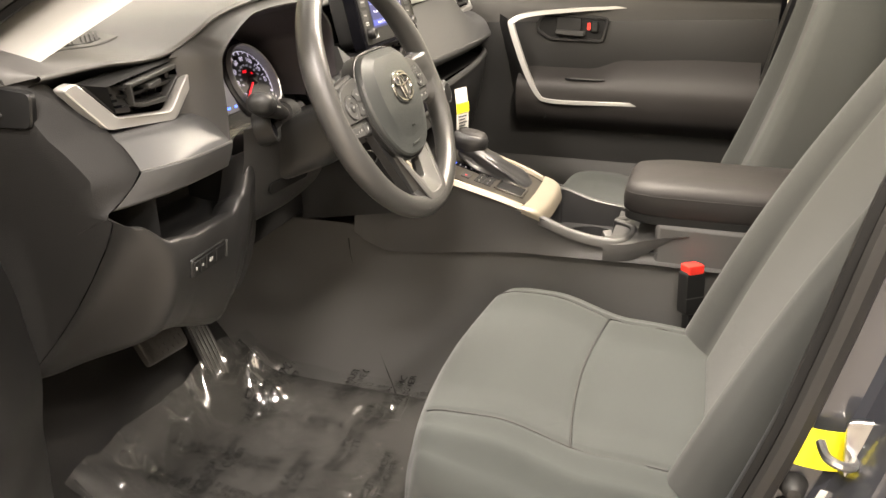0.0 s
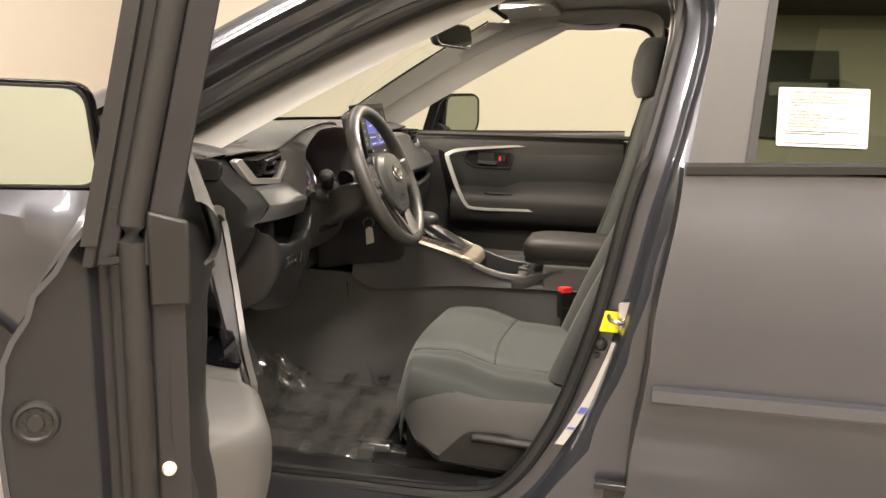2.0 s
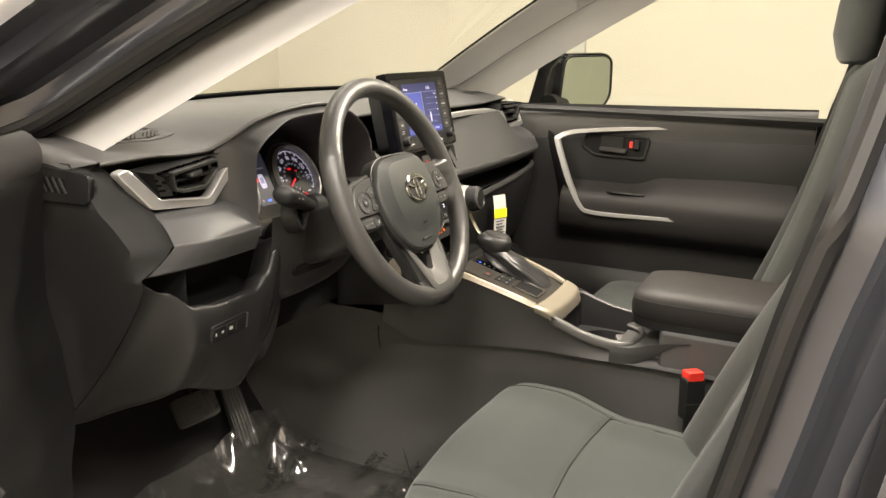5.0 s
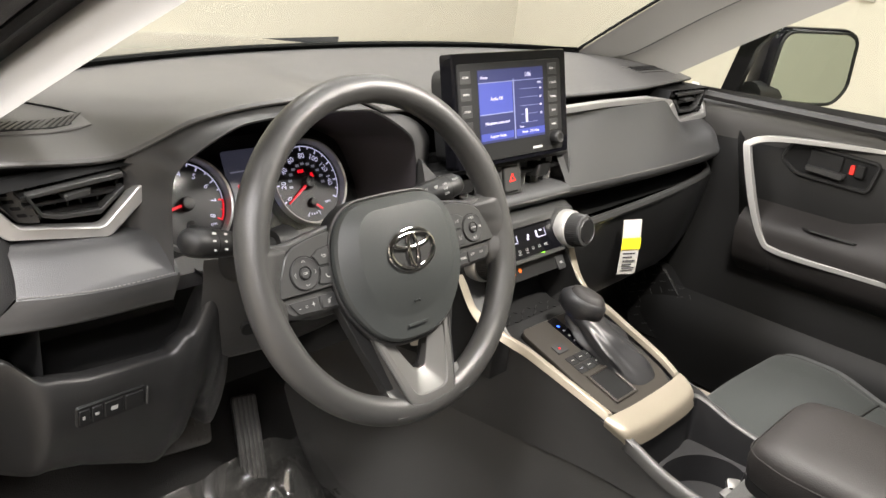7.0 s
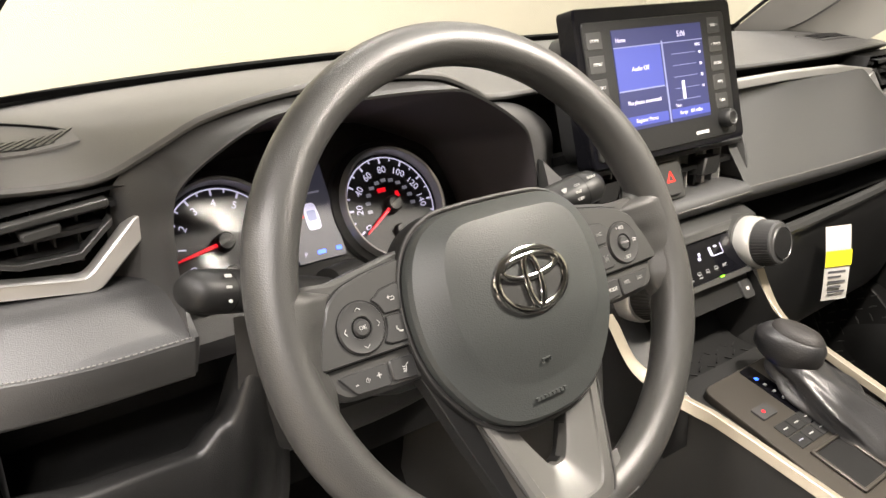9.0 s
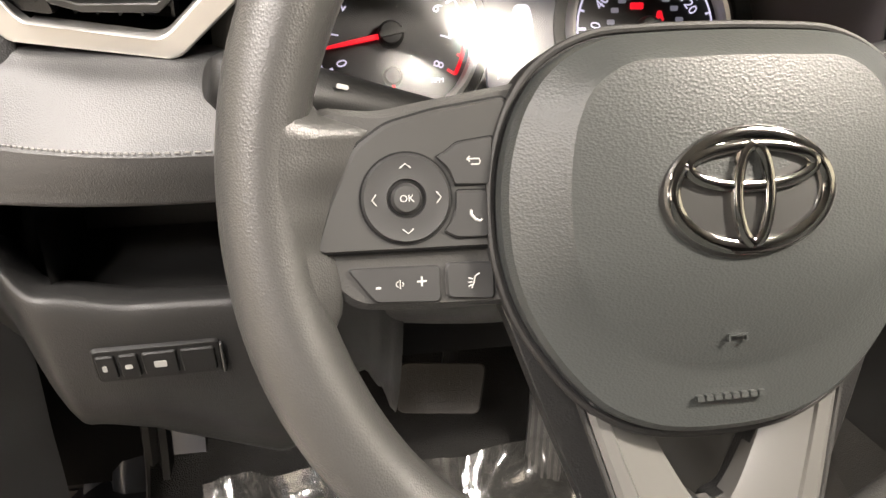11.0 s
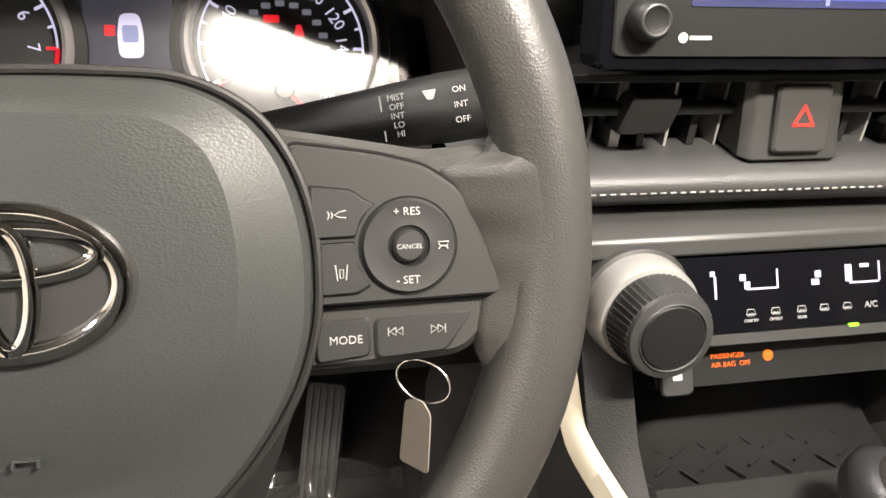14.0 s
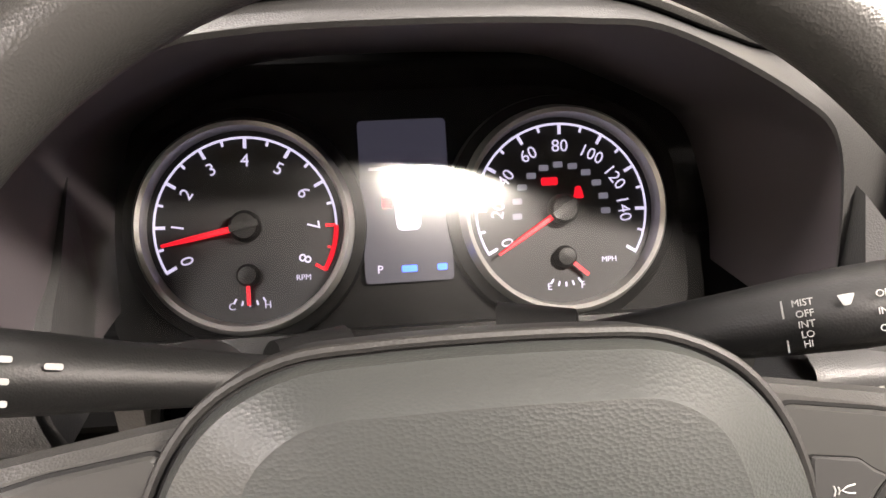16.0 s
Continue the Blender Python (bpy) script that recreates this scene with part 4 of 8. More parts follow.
def side_vent(side, name):
    e = thing(name, "dash side air vent with slats in a satin silver surround", "air vent", "side vents")
    outline = rounded([(0.730, 1.070), (0.704, 1.010), (0.582, 1.004), (0.536, 1.046), (0.549, 1.055), (0.589, 1.016), (0.690, 1.0225), (0.716, 1.077)], 0.006, 3)
    part("silver_trim", band(outline, side, 0.016, VY), SILVER, e, "satin silver angular trim", bevel=0.0015)
    # inset with dial marks on the outer leg
    part("vent_dial", band(rounded([(0.711, 1.071), (0.688, 1.027), (0.662, 1.026), (0.674, 1.070)], 0.003, 2), side, 0.014, lambda x, z: VY(x, z) + 0.004), HARD, e)
    for i in range(4):
        z = 1.036 + 0.009 * i
        x = 0.681 + 0.0042 * i
        part("dial_mark", band(rrect(0.010, 0.0035, 0.001, x, z, 2), side, 0.002, lambda x, z: VY(x, z) + 0.002), GLOSS, e)
    bed = part("housing", band([(0.700, 1.073), (0.676, 1.022), (0.585, 1.016), (0.545, 1.054), (0.560, 1.075)], side, 0.004, lambda x, z: 0.262), BLACK, e, "black vent recess")
    part("housing_wall", loft([[(side * x, y, z) for x, z in ((0.708, 1.072), (0.680, 1.019), (0.585, 1.012), (0.540, 1.054), (0.552, 1.074))] for y in (0.222, 0.268)], cap=False), BLACK, e)
    for k, z in enumerate((1.033, 1.049, 1.063)):
        xa, xb = 0.672 + 0.30 * (z - 1.03), 0.592 - 0.75 * (z - 1.02)
        part("slat", loft([[(side * x, 0.222 + a, z + b) for a, b in ((0.0, -0.002), (0.0, 0.002), (0.030, 0.0045), (0.030, 0.0005))] for x in (xa, xb)]), HARD, e)
    fr = [(0.676, 1.066), (0.660, 1.036), (0.640, 1.031), (0.590, 1.031), (0.566, 1.052), (0.566, 1.066)]
    part("slat_frame", loft([[(side * x, 0.216 + a, z + b) for a, b in ((0, -0.0028), (0, 0.0028), (0.012, 0.0028), (0.012, -0.0028))] for x, z in fr]), SMOOTH, e, bevel=0.001)
    part("upper_bar", loft([[(side * x, 0.216 + a, z + b) for a, b in ((0, -0.0028), (0, 0.0028), (0.012, 0.0028), (0.012, -0.0028))] for x, z in ((0.676, 1.066), (0.566, 1.066))]), SMOOTH, e, bevel=0.001)
    part("tab", prism(rrect(0.034, 0.006, 0.002), -0.012, 0.006, basis((side * 0.617, 0.218, 1.0545), (1, 0, 0), (0, 0, 1)), 0.002), SMOOTH, e, "small grey slider tab")
    for i in range(6):
        x = 0.585 + 0.017 * i
        part("fin", loft([[(side * (x + a), 0.235 + b, z) for a, b in ((-0.001, 0), (0.001, 0), (0.001, 0.022), (-0.001, 0.022))] for z in (1.022, 1.070)]), HARD, e)
    if side < 0:
        # the driver's vent wraps a little round the dash end
        for ob in e.children_recursive:
            for v in ob.data.vertices:
                x, z = -v.co.x, v.co.z
                k = max(0.0, min(1.0, (x - 0.60) / 0.09))
                h = max(0.0, min(1.0, (z - 1.01) / 0.06))
                v.co.y -= 0.7 * max(0, z - 1.022) * max(0, min(1, (x - 0.60) / 0.10))
                v.co.x += k * (0.028 - 0.010 * h)
                v.co.y += 0.0245 * max(0.0, ((-v.co.x - 0.536) / 0.145 - 0.3) / 0.7) ** 2 - 0.0015
                v.co.z -= 0.009 * k * max(0.0, h - 0.3) / 0.7
    return e


side_vent(-1, "side_vent")
side_vent(1, "side_vent")
# long silver blade from the screen to the far vent
blade = thing("dash_trim_strip", "slim satin silver strip across the passenger dash", "trim strip")
bp = [(0.130, 0.200, 1.072), (0.30, 0.208, 1.070), (0.46, 0.216, 1.064), (0.548, 0.214, 1.052)]
part("blade", loft([[tuple(Vector(p) + Vector((0, a, b))) for a, b in ((0, -0.0055), (0, 0.0055), (0.012, 0.0065), (0.012, -0.0065))] for p in bp]), SILVER, blade, bevel=0.0015)

# padded faces below the trim, left and right
def pad_face(side, x0, x1, name):
    rows = []
    prof = ((0.236, 1.005), (0.2145, 1.0045), (0.206, 1.0015), (0.194, 0.996), (0.177, 0.980), (0.1665, 0.9685), (0.1655, 0.9655), (0.168, 0.955), (0.173, 0.942), (0.179, 0.933), (0.205, 0.929))
    ends = (0.676, 0.676, 0.677, 0.678, 0.681, 0.685, 0.687, 0.698, 0.714, 0.728, 0.732)
    for u in np.linspace(0, 1, 7):
        rows.append([(side * (x0 + (q - x0) * u), y + 0.0245 * max(0, (u - 0.3) / 0.7) ** 2, z) for (y, z), q in zip(prof, ends)])
    return patch(rows, 44, 30)


part("padded_face", pad_face(-1, 0.536, 0.706, "l"), PADG, dash, "stitched grey dash padding", angle=70)
part("pad_end", loft([[(-x, y, z) for y, z in ((0.25, 1.04), (0.217, 1.008), (0.198, 0.996), (0.168, 0.968), (0.171, 0.955), (0.182, 0.934), (0.25, 0.928))] for x in (0.540, 0.532)]), PADG, dash)
def pad_right(u, v):
    x = 0.135 + 0.585 * u
    bulge = 0.012 * math.sin(math.pi * u)
    e = max(0, (x - 0.64) / 0.08)
    k = curve1([(0.50, 0.0), (0.60, 1.0)], x)
    p = spline([(0, 0.222, 1.062 - 0.052 * k), (0, 0.198 + 0.010 * k, 1.030 - 0.022 * k), (0, 0.172, 0.990), (0, 0.156, 0.965), (0, 0.152, 0.955), (0, 0.158, 0.944), (0, 0.185, 0.928), (0, 0.24, 0.925)], 30)[int(round(v * 29))]
    return Vector((x, p.y - bulge + 0.03 * e * e, p.z + 0.012 * max(0, 0.3 - u) * 0))
part("padded_face", sheet(pad_right, 40, 30), PADG, dash, "stitched grey dash padding", angle=70)
def pad_mid(u, v):
    x = -0.195 + 0.332 * u
    p = spline([(0, 0.205, 0.966), (0, 0.172, 0.9670), (0, 0.156, 0.9645), (0, 0.151, 0.9575), (0, 0.157, 0.948), (0, 0.185, 0.932), (0, 0.24, 0.929)], 24)[int(round(v * 23))]
    return Vector((x, p.y - 0.004 * u, p.z))
part("padded_ledge", sheet(pad_mid, 24, 24), PADG, dash, angle=70)


def stitches(path, n, seg=0.62):
    g = []
    pts = spline(path, n * 4)
    for i in range(n):
        a, b = pts[i * 4], pts[min(i * 4 + 3, n * 4 - 1)]
        g.append(tube([a, a + (b - a) * seg * 1.2], 0.0006, 5))
    return both(*g)


part("stitching", stitches([(-0.538, 0.1662, 0.9695), (-0.60, 0.1662, 0.9695), (-0.645, 0.1752, 0.9695), (-0.684, 0.1900, 0.9695)], 42), THREAD, dash)
part("stitching", stitches([pad_right(u, 0.50) + Vector((0, -0.0012, 0)) for u in (0, 0.25, 0.5, 0.75, 1)], 110), THREAD, dash)
part("stitching", stitches([pad_mid(u, 0.50) + Vector((0, -0.0012, 0)) for u in (0, 0.5, 1)], 66), THREAD, dash)
for s in (-1, 1):
    SD = basis((s * (0.734 if s < 0 else 0.722), 0.335 if s < 0 else 0.350, 1.044), (0, s, 0), (0, 0, 1))
    sg = part("side_demister", prism(rounded([(-0.075, -0.024), (0.055, -0.022), (0.062, 0.018), (-0.060, 0.026)], 0.010), -0.004, 0.004, SD, 0.002), DARK, dash)
    part("slot_bed", prism(rrect(0.060, 0.020, 0.003, -0.012, 0.0), 0.004, 0.0046, SD), BLACK, sg)
    for i in range(5):
        part("rib", tf(prism(rrect(0.003, 0.022, 0.0005), 0.0046, 0.0062), SD @ Matrix.Translation((-0.036 + 0.012 * i, 0, 0)) @ Matrix.Rotation(0.5, 4, "Z")), SMOOTH, sg)
part("side_end", loft([[(x, y, z) for y, z in ((0.24, 0.94), (0.24, 0.72), (0.62, 0.70), (0.62, 1.09), (0.30, 1.08))] for x in (0.738, 0.715)]), HARD, dash)

# left tray and knee panel
part("tray", both(sheet(lambda u, v: Vector((-0.668 + 0.193 * u, 0.185 + 0.105 * v, 0.866 - 0.006 * math.sin(math.pi * v))), 8, 6), sheet(lambda u, v: Vector((-0.668 + 0.193 * u, 0.285, 0.855 + 0.08 * v)), 4, 3),
     sheet(lambda u, v: Vector((-0.668, 0.19 + 0.1 * u, 0.855 + 0.08 * v)), 3, 3), sheet(lambda u, v: Vector((-0.478, 0.19 + 0.1 * u, 0.855 + 0.08 * v)), 3, 3), sheet(lambda u, v: Vector((-0.71 + 0.24 * u, 0.20 + 0.09 * v, 0.931)), 3, 3)), DARK, dash, "black open coin tray")
def knee(u, v):
    x = -0.735 + 0.273 * u
    rise = curve1([(-0.74, 0.926), (-0.705, 0.908), (-0.672, 0.882), (-0.62, 0.873), (-0.545, 0.872), (-0.520, 0.888), (-0.487, 0.940), (-0.474, 0.915), (-0.462, 0.880)], x)
    left = max(0.0, min(1.0, (-0.668 - x) / 0.055))
    left = left * left * (3 - 2 * left)
    prof = [(0.212, -0.012), (0.193, -0.003), (0.176, 0.001), (0.1695, -0.004), (0.1680, -0.026), (0.176, -0.066), (0.196, -0.108), (0.222, -0.134), (0.29, -0.146)]
    p = spline([(0, q, w) for q, w in prof], 26)[int(round(v * 25))]
    z = rise + p.z * (1 + 0.75 * left + (0.25 if x > -0.55 else 0.25 * max(0, 1 - (-0.55 - x) / 0.08)))
    return Vector((x, p.y + left * (0.024 + 0.58 * max(0, rise - z)) + 0.02 * max(0, x + 0.487) / 0.025, z))
part("knee_panel", sheet(knee, 80, 26), HARD, dash, "dark grey knee bolster panel", angle=60)
PAD_EDGE = [(-0.676, 0.2385, 1.011), (-0.678, 0.2185, 0.996), (-0.681, 0.2015, 0.980), (-0.6850, 0.1910, 0.9685), (-0.698, 0.1925, 0.955), (-0.714, 0.1975, 0.942), (-0.731, 0.2035, 0.931)]
side_edge = [Vector((-0.712, 0.286, 1.073)), Vector((-0.694, 0.262, 1.040))] + [Vector(q) for q in PAD_EDGE] + [knee(0, k / 25) for k in range(6, 26, 2)]
def side_row(d):
    """The end panel's section, d metres forward of its rear edge."""
    return [Vector((p.x + (-0.7345 - p.x) * min(1.0, d / 0.022) ** 0.8, p.y + 0.0015 + d, p.z)) for p in side_edge]
part("side_end", loft([[q + Vector((0.006, 0.004, 0)) for q in side_row(0)]] + [side_row(d) for d in (0.0, 0.004, 0.012, 0.025, 0.045, 0.15, 0.36)], ring_closed=False, cap=False), ENDP, dash, "dark dash end panel", angle=50)
part("roll_edge", loft([[Vector((-0.7215 - 0.0135 * math.sin(a) * min(1, 0.15 + k / 5), p.y, p.z - 0.022 * (1 - math.cos(a)) * min(1, 0.1 + k / 6) + 0.0004)) for k, p in [(k, topf(0.0, k / 24)) for k in range(22)]] for a in [math.pi / 2 * i / 6 for i in range(7)]], ring_closed=False, cap=False), SOFT, dash, angle=70)
part("knee_end", loft([[tuple(knee(1, k / 12)) for k in range(13)], [tuple(knee(1, k / 12) + Vector((0.006, 0.05, 0))) for k in range(13)], [tuple(knee(1, k / 12) + Vector((0.006, 0.14, 0))) for k in range(13)]], ring_closed=False, cap=False), HARD, dash)
SWM = basis((-0.612, 0.1700, 0.836), (1, 0.0, 0.02), (0, -0.16, 1))
swp = part("switch_panel", prism(rrect(0.074, 0.026, 0.004), -0.01, 0.0030, SWM, 0.0015), DARK, dash, "recessed row of small driver switches")
part("panel_edge", tf(block(0.0365, 0.0385, -0.012, 0.012, 0.002, 0.0055), SWM), SMOOTH, swp, bevel=0.0008)
for i, w in enumerate((0.012, 0.012, 0.021, 0.021)):
    x = -0.035 + sum((0.012, 0.012, 0.021, 0.021)[:i]) + w / 2 + 0.001 * i
    part("switch", prism(rrect(w - 0.001, 0.019, 0.002, x, 0), 0.0030, 0.0046, SWM, 0.001), DARK, swp)
for w, h, x in ((0.0026, 0.0048, -0.0300), (0.0042, 0.0034, -0.0165), (0.0072, 0.0052, 0.0015)):
    part("switch_mark", prism(rrect(w, h, 0.001, x, 0), 0.0046, 0.0049, SWM), WHITE, swp)
part("fuse_lid", prism(rrect(0.055, 0.012, 0.003), 0, 0.004, basis((-0.63, 0.222, 0.757), (1, 0, 0), (0, 0.8, 0.6))), HARD, dash)
# column surround and under-dash
CP = [(0.975, (0.168, 0.153, 0.142, 0.142, 0.152, 0.185)), (0.930, (0.172, 0.155, 0.144, 0.144, 0.154, 0.192)), (0.885, (0.186, 0.166, 0.153, 0.153, 0.166, 0.210)), (0.835, (0.214, 0.195, 0.182, 0.182, 0.195, 0.235)), (0.800, (0.300, 0.290, 0.285, 0.285, 0.290, 0.310))]
part("column_panel", patch([[(x, y, z + 0.010 * (i - 2.5) / 2.5 * (z < 0.9)) for i, (x, y) in enumerate(zip((-0.505, -0.460, -0.400, -0.330, -0.270, -0.205), ys))] for z, ys in CP], 30, 24), COLM, dash, "smooth dark column surround", angle=70)
# Raised black plate: the pocket's shade is put into its colour.
part("column_pocket", prism(rrect(0.085, 0.018, 0.008), -0.004, 0.0025, basis((-0.420, 0.1555, 0.884), (1, -0.2, 0.08), (0, -0.22, 1)), 0.001), BLACK, dash)
stb = thing("start_button", "round black engine start button in a raised ring", "start button")
STM = basis((-0.462, 0.150, 0.972), (1, 0.30, 0.0), (0, 0.25, 1))
part("ring", lathe([(0.0165, 0.002), (0.0180, 0.0050), (0.0215, 0.0045), (0.0235, 0.0), (0.0240, -0.020)], 44, STM), DARK, stb)
part("cap", lathe([(0.0, 0.0020), (0.0140, 0.0016), (0.0160, -0.0010), (0.0165, -0.006)], 40, STM), GLOSS, stb, "gloss black push cap")

# Unseen black filler: blocks and a sheet stand in for the dark void.
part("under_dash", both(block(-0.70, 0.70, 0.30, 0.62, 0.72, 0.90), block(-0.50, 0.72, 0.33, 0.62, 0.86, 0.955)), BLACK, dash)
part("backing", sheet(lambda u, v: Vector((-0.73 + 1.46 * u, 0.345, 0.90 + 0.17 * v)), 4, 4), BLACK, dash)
# passenger side shelf, glove box
part("open_shelf", both(sheet(lambda u, v: Vector((0.14 + 0.575 * u, 0.175 + 0.13 * v, 0.885 + 0.012 * u)), 10, 5), sheet(lambda u, v: Vector((0.14 + 0.575 * u, 0.305, 0.88 + 0.06 * v)), 4, 3)), DARK, dash, "dark open dash shelf")
part("shelf_lip", tube(spline([(0.13, 0.150, 0.885), (0.30, 0.148, 0.890), (0.50, 0.152, 0.897), (0.66, 0.168, 0.905), (0.712, 0.20, 0.912)], 24), 0.008, 8), SMOOTH, dash)
def glove(u, v):
    x = 0.135 + 0.58 * u
    p = spline([(0, 0.150, 0.882), (0, 0.152, 0.85), (0, 0.165, 0.78), (0, 0.19, 0.70), (0, 0.25, 0.655)], 16)[int(round(v * 15))]
    return Vector((x, p.y + 0.03 * max(0, u - 0.8) / 0.2, p.z + 0.02 * u))
part("glove_box", sheet(glove, 24, 16), HARD, dash, "dark grey glove box lid", angle=60)

# ---------------------------------------------------------------- steering wheel and column
ST = radians(24)
WHM = basis((-0.3665, 0.0235, 1.009), (1, 0, 0), (0, math.sin(ST), math.cos(ST)))
sw_ = thing("steering_wheel", "dark grey leather-grained three-spoke steering wheel with controls", "steering wheel")
n = 144
RR, RT = 0.1692, 0.0153
cen = [(RR * math.sin(2 * math.pi * i / n), RR * math.cos(2 * math.pi * i / n), 0.0) for i in range(n)]
rad = [RT + 0.0012 * math.exp(-((abs(math.degrees(2 * math.pi * i / n) % 180 - 90) - 22) / 14) ** 2) for i in range(n)]
part("rim", tf(tube(cen, rad, 20, True, up=(0, 0, 1), flat=1.05), WHM), RIM, sw_, "grained grey rim", angle=80)


def smooth_line(pts, k):
    return [(p.x, p.y) for p in spline([(x, y, 0) for x, y in pts], k)]


def spoke_side(s):
    # soft web that flows from the control panel into the rim
    lo_y, hi_y, k = -0.066, 0.054, 41
    edge_x = [(-0.066, 0.1548), (-0.056, 0.1500), (-0.0490, 0.1462), (-0.0400, 0.1430), (-0.0320, 0.1420), (-0.0250, 0.1430), (-0.0180, 0.1450), (-0.0020, 0.1410), (0.0150, 0.1320), (0.0240, 0.1290), (0.0275, 0.1380), (0.0300, 0.1465), (0.0352, 0.1502), (0.0440, 0.1530), (0.054, 0.1550)]
    rows = []
    for i in range(k):
        y = lo_y + (hi_y - lo_y) * i / (k - 1)
        xa, xb = curve1(edge_x, y), math.sqrt(RR * RR - y * y)
        ends = max(0.0, 1 - min(i, k - 1 - i) / 7)
        row = [(s * (xa + 0.001), y, -0.011), (s * xa, y, -0.003)]
        for j in range(1, 15):
            w = j / 14
            row.append((s * (xa + (xb - xa) * w), y, -0.0005 + 0.0159 * math.sin(math.pi / 2 * w) ** (1.15 - 0.45 * ends) - 0.0016 * ends * w))
        rows.append(row)
    part("thumb_rest", tf(loft(rows, ring_closed=False, cap=False), WHM), RIM, sw_, "grained web between rim and controls", angle=80)
    base = [(0.150, 0.0330), (0.128, 0.0305), (0.108, 0.0340), (0.070, 0.0400), (0.070, -0.0430), (0.110, -0.0430), (0.139, -0.0410), (0.150, -0.030)]
    part("spoke", tf(prism([(s * x, y) for x, y in rounded(base, 0.006, 3)], -0.016, -0.0005, inset=0.003), WHM), RIM, sw_)
    panel = rounded([(0.1520, -0.0192), (0.1460, -0.0015), (0.1362, 0.0180), (0.1247, 0.0258), (0.108, 0.0300), (0.080, 0.0340), (0.080, -0.0200)], 0.0035, 4)
    pn = part("control_panel", tf(prism([(s * x, y) for x, y in panel], -0.004, 0.0040, inset=0.0014), WHM), SMOOTH, sw_, "smooth grey control panel")
    part("panel_gap", tf(tube([(s * x, y, 0.0012) for x, y in panel], 0.0011, 5, True), WHM), BLACK, pn)
    B = WHM @ Matrix.Translation((s * 0.1186, -0.0008, 0.0040))
    part("button_gap", prism(disc(0.0168, 56), 0, 0.0003, B), BLACK, pn)
    part("ring_button", lathe([(0.0067, 0.0003), (0.0072, 0.0015), (0.0110, 0.0012), (0.0152, 0.0018), (0.0161, 0.0003)], 56, B), BTN, pn)
    part("centre_gap", prism(disc(0.0067), 0.0003, 0.0006, B), BLACK, pn)
    part("centre_button", lathe([(0.0, 0.0026), (0.0045, 0.0025), (0.0054, 0.0016), (0.0057, 0.0002)], 36, B), BTN, pn)
    arc = lambda a0, a1: [(0.1186 - 0.0181 * math.cos(radians(a)), -0.0008 + 0.0181 * math.sin(radians(a))) for a in np.linspace(a0, a1, 7)]
    for q in ([(0.0865, 0.0200), (0.0998, 0.0183), (0.1042, 0.0150)] + arc(52, 12) + [(0.0865, 0.0030)], [(0.0890, 0.0008)] + arc(6, -44) + [(0.1010, -0.0160), (0.0890, -0.0162)]):
        q = rounded(q, 0.0012, 2)
        cx, cy = sum(p[0] for p in q) / len(q), sum(p[1] for p in q) / len(q)
        part("button_gap", prism([(s * (cx + (x - cx) * 1.05), cy + (y - cy) * 1.06) for x, y in q], 0.0036, 0.0043, WHM), BLACK, pn)
        part("side_button", prism([(s * x, y) for x, y in q], 0.0036, 0.0054, WHM, 0.0007), BTN, pn)
    bez = rounded([(0.080, -0.0205), (0.1460, -0.0205), (0.1400, -0.0300), (0.1330, -0.0408), (0.080, -0.0430)], 0.003, 3)
    sb = part("strip_bezel", prism([(s * x, y) for x, y in bez], -0.010, -0.0022, WHM, 0.0012), DARK, sw_)
    for k, (a, b) in enumerate((((0.0865, 0.1052), (0.1068, 0.1415)) if s > 0 else ((0.0865, 0.1050), (0.1066, 0.1412)))):
        q = rounded([(a, -0.0258), (b, -0.0252), (b - (0.0095 if k else 0), -0.0385), (a, -0.0402 if k == 0 else -0.0396)], 0.0022, 3)
        part("strip_button", prism([(s * x, y) for x, y in q], -0.006, 0.0012, WHM, 0.0010), BTN, sb)
    return pn, B, sb


pl, BL, sbl = spoke_side(-1)
pr, BR, sbr = spoke_side(1)


def mark(text, x, y, size, p, z):
    words("marking", text, size, WHM @ Matrix.Translation((x, y, z)), WHITE, p)


def lines(p, x, y, z, paths, r=0.00022):
    """A small symbol drawn in thin strokes on the wheel's face."""
    part("marking", tf(both(*[tube([(x + a, y + b, z) for a, b in path], r, 4) for path in paths]), WHM), WHITE, p)


for dx, dy, r in ((0, 0.0118, 0), (0, -0.0118, 180), (-0.0118, 0, 90), (0.0118, 0, -90)):
    part("arrow", tf(both(tube([(-0.0020, -0.0010, 0.0018), (0, 0.0006, 0.0018), (0.0020, -0.0010, 0.0018)], 0.00024, 4)), BL @ Matrix.Translation((dx, dy, 0)) @ Matrix.Rotation(radians(r), 4, "Z")), WHITE, pl)
mark("OK", -0.1186, -0.0008, 0.0036, pl, 0.0067)
mark("+ RES", 0.1180, 0.0108, 0.0038, pr, 0.0058)
mark("- SET", 0.1180, -0.0122, 0.0038, pr, 0.0058)
mark("CANCEL", 0.1186, -0.0008, 0.0023, pr, 0.0067)
mark("MODE", 0.0968, -0.0325, 0.0040, sbr, 0.0014)
mark("-", -0.1300, -0.0322, 0.0075, sbl, 0.0014)
mark("+", -0.1140, -0.0318, 0.0075, sbl, 0.0014)
tri = lambda d: [(-0.0011 * d, 0.0014), (0.0011 * d, 0.0), (-0.0011 * d, -0.0014), (-0.0011 * d, 0.0014)]
for x, d in ((0.1140, -1), (0.1285, 1)):
    lines(sbr, x, -0.0305, 0.0014, [[(a - 0.0012, b) for a, b in tri(d)], [(a + 0.0012, b) for a, b in tri(d)], [(d * 0.0027, 0.0015), (d * 0.0027, -0.0015)]])
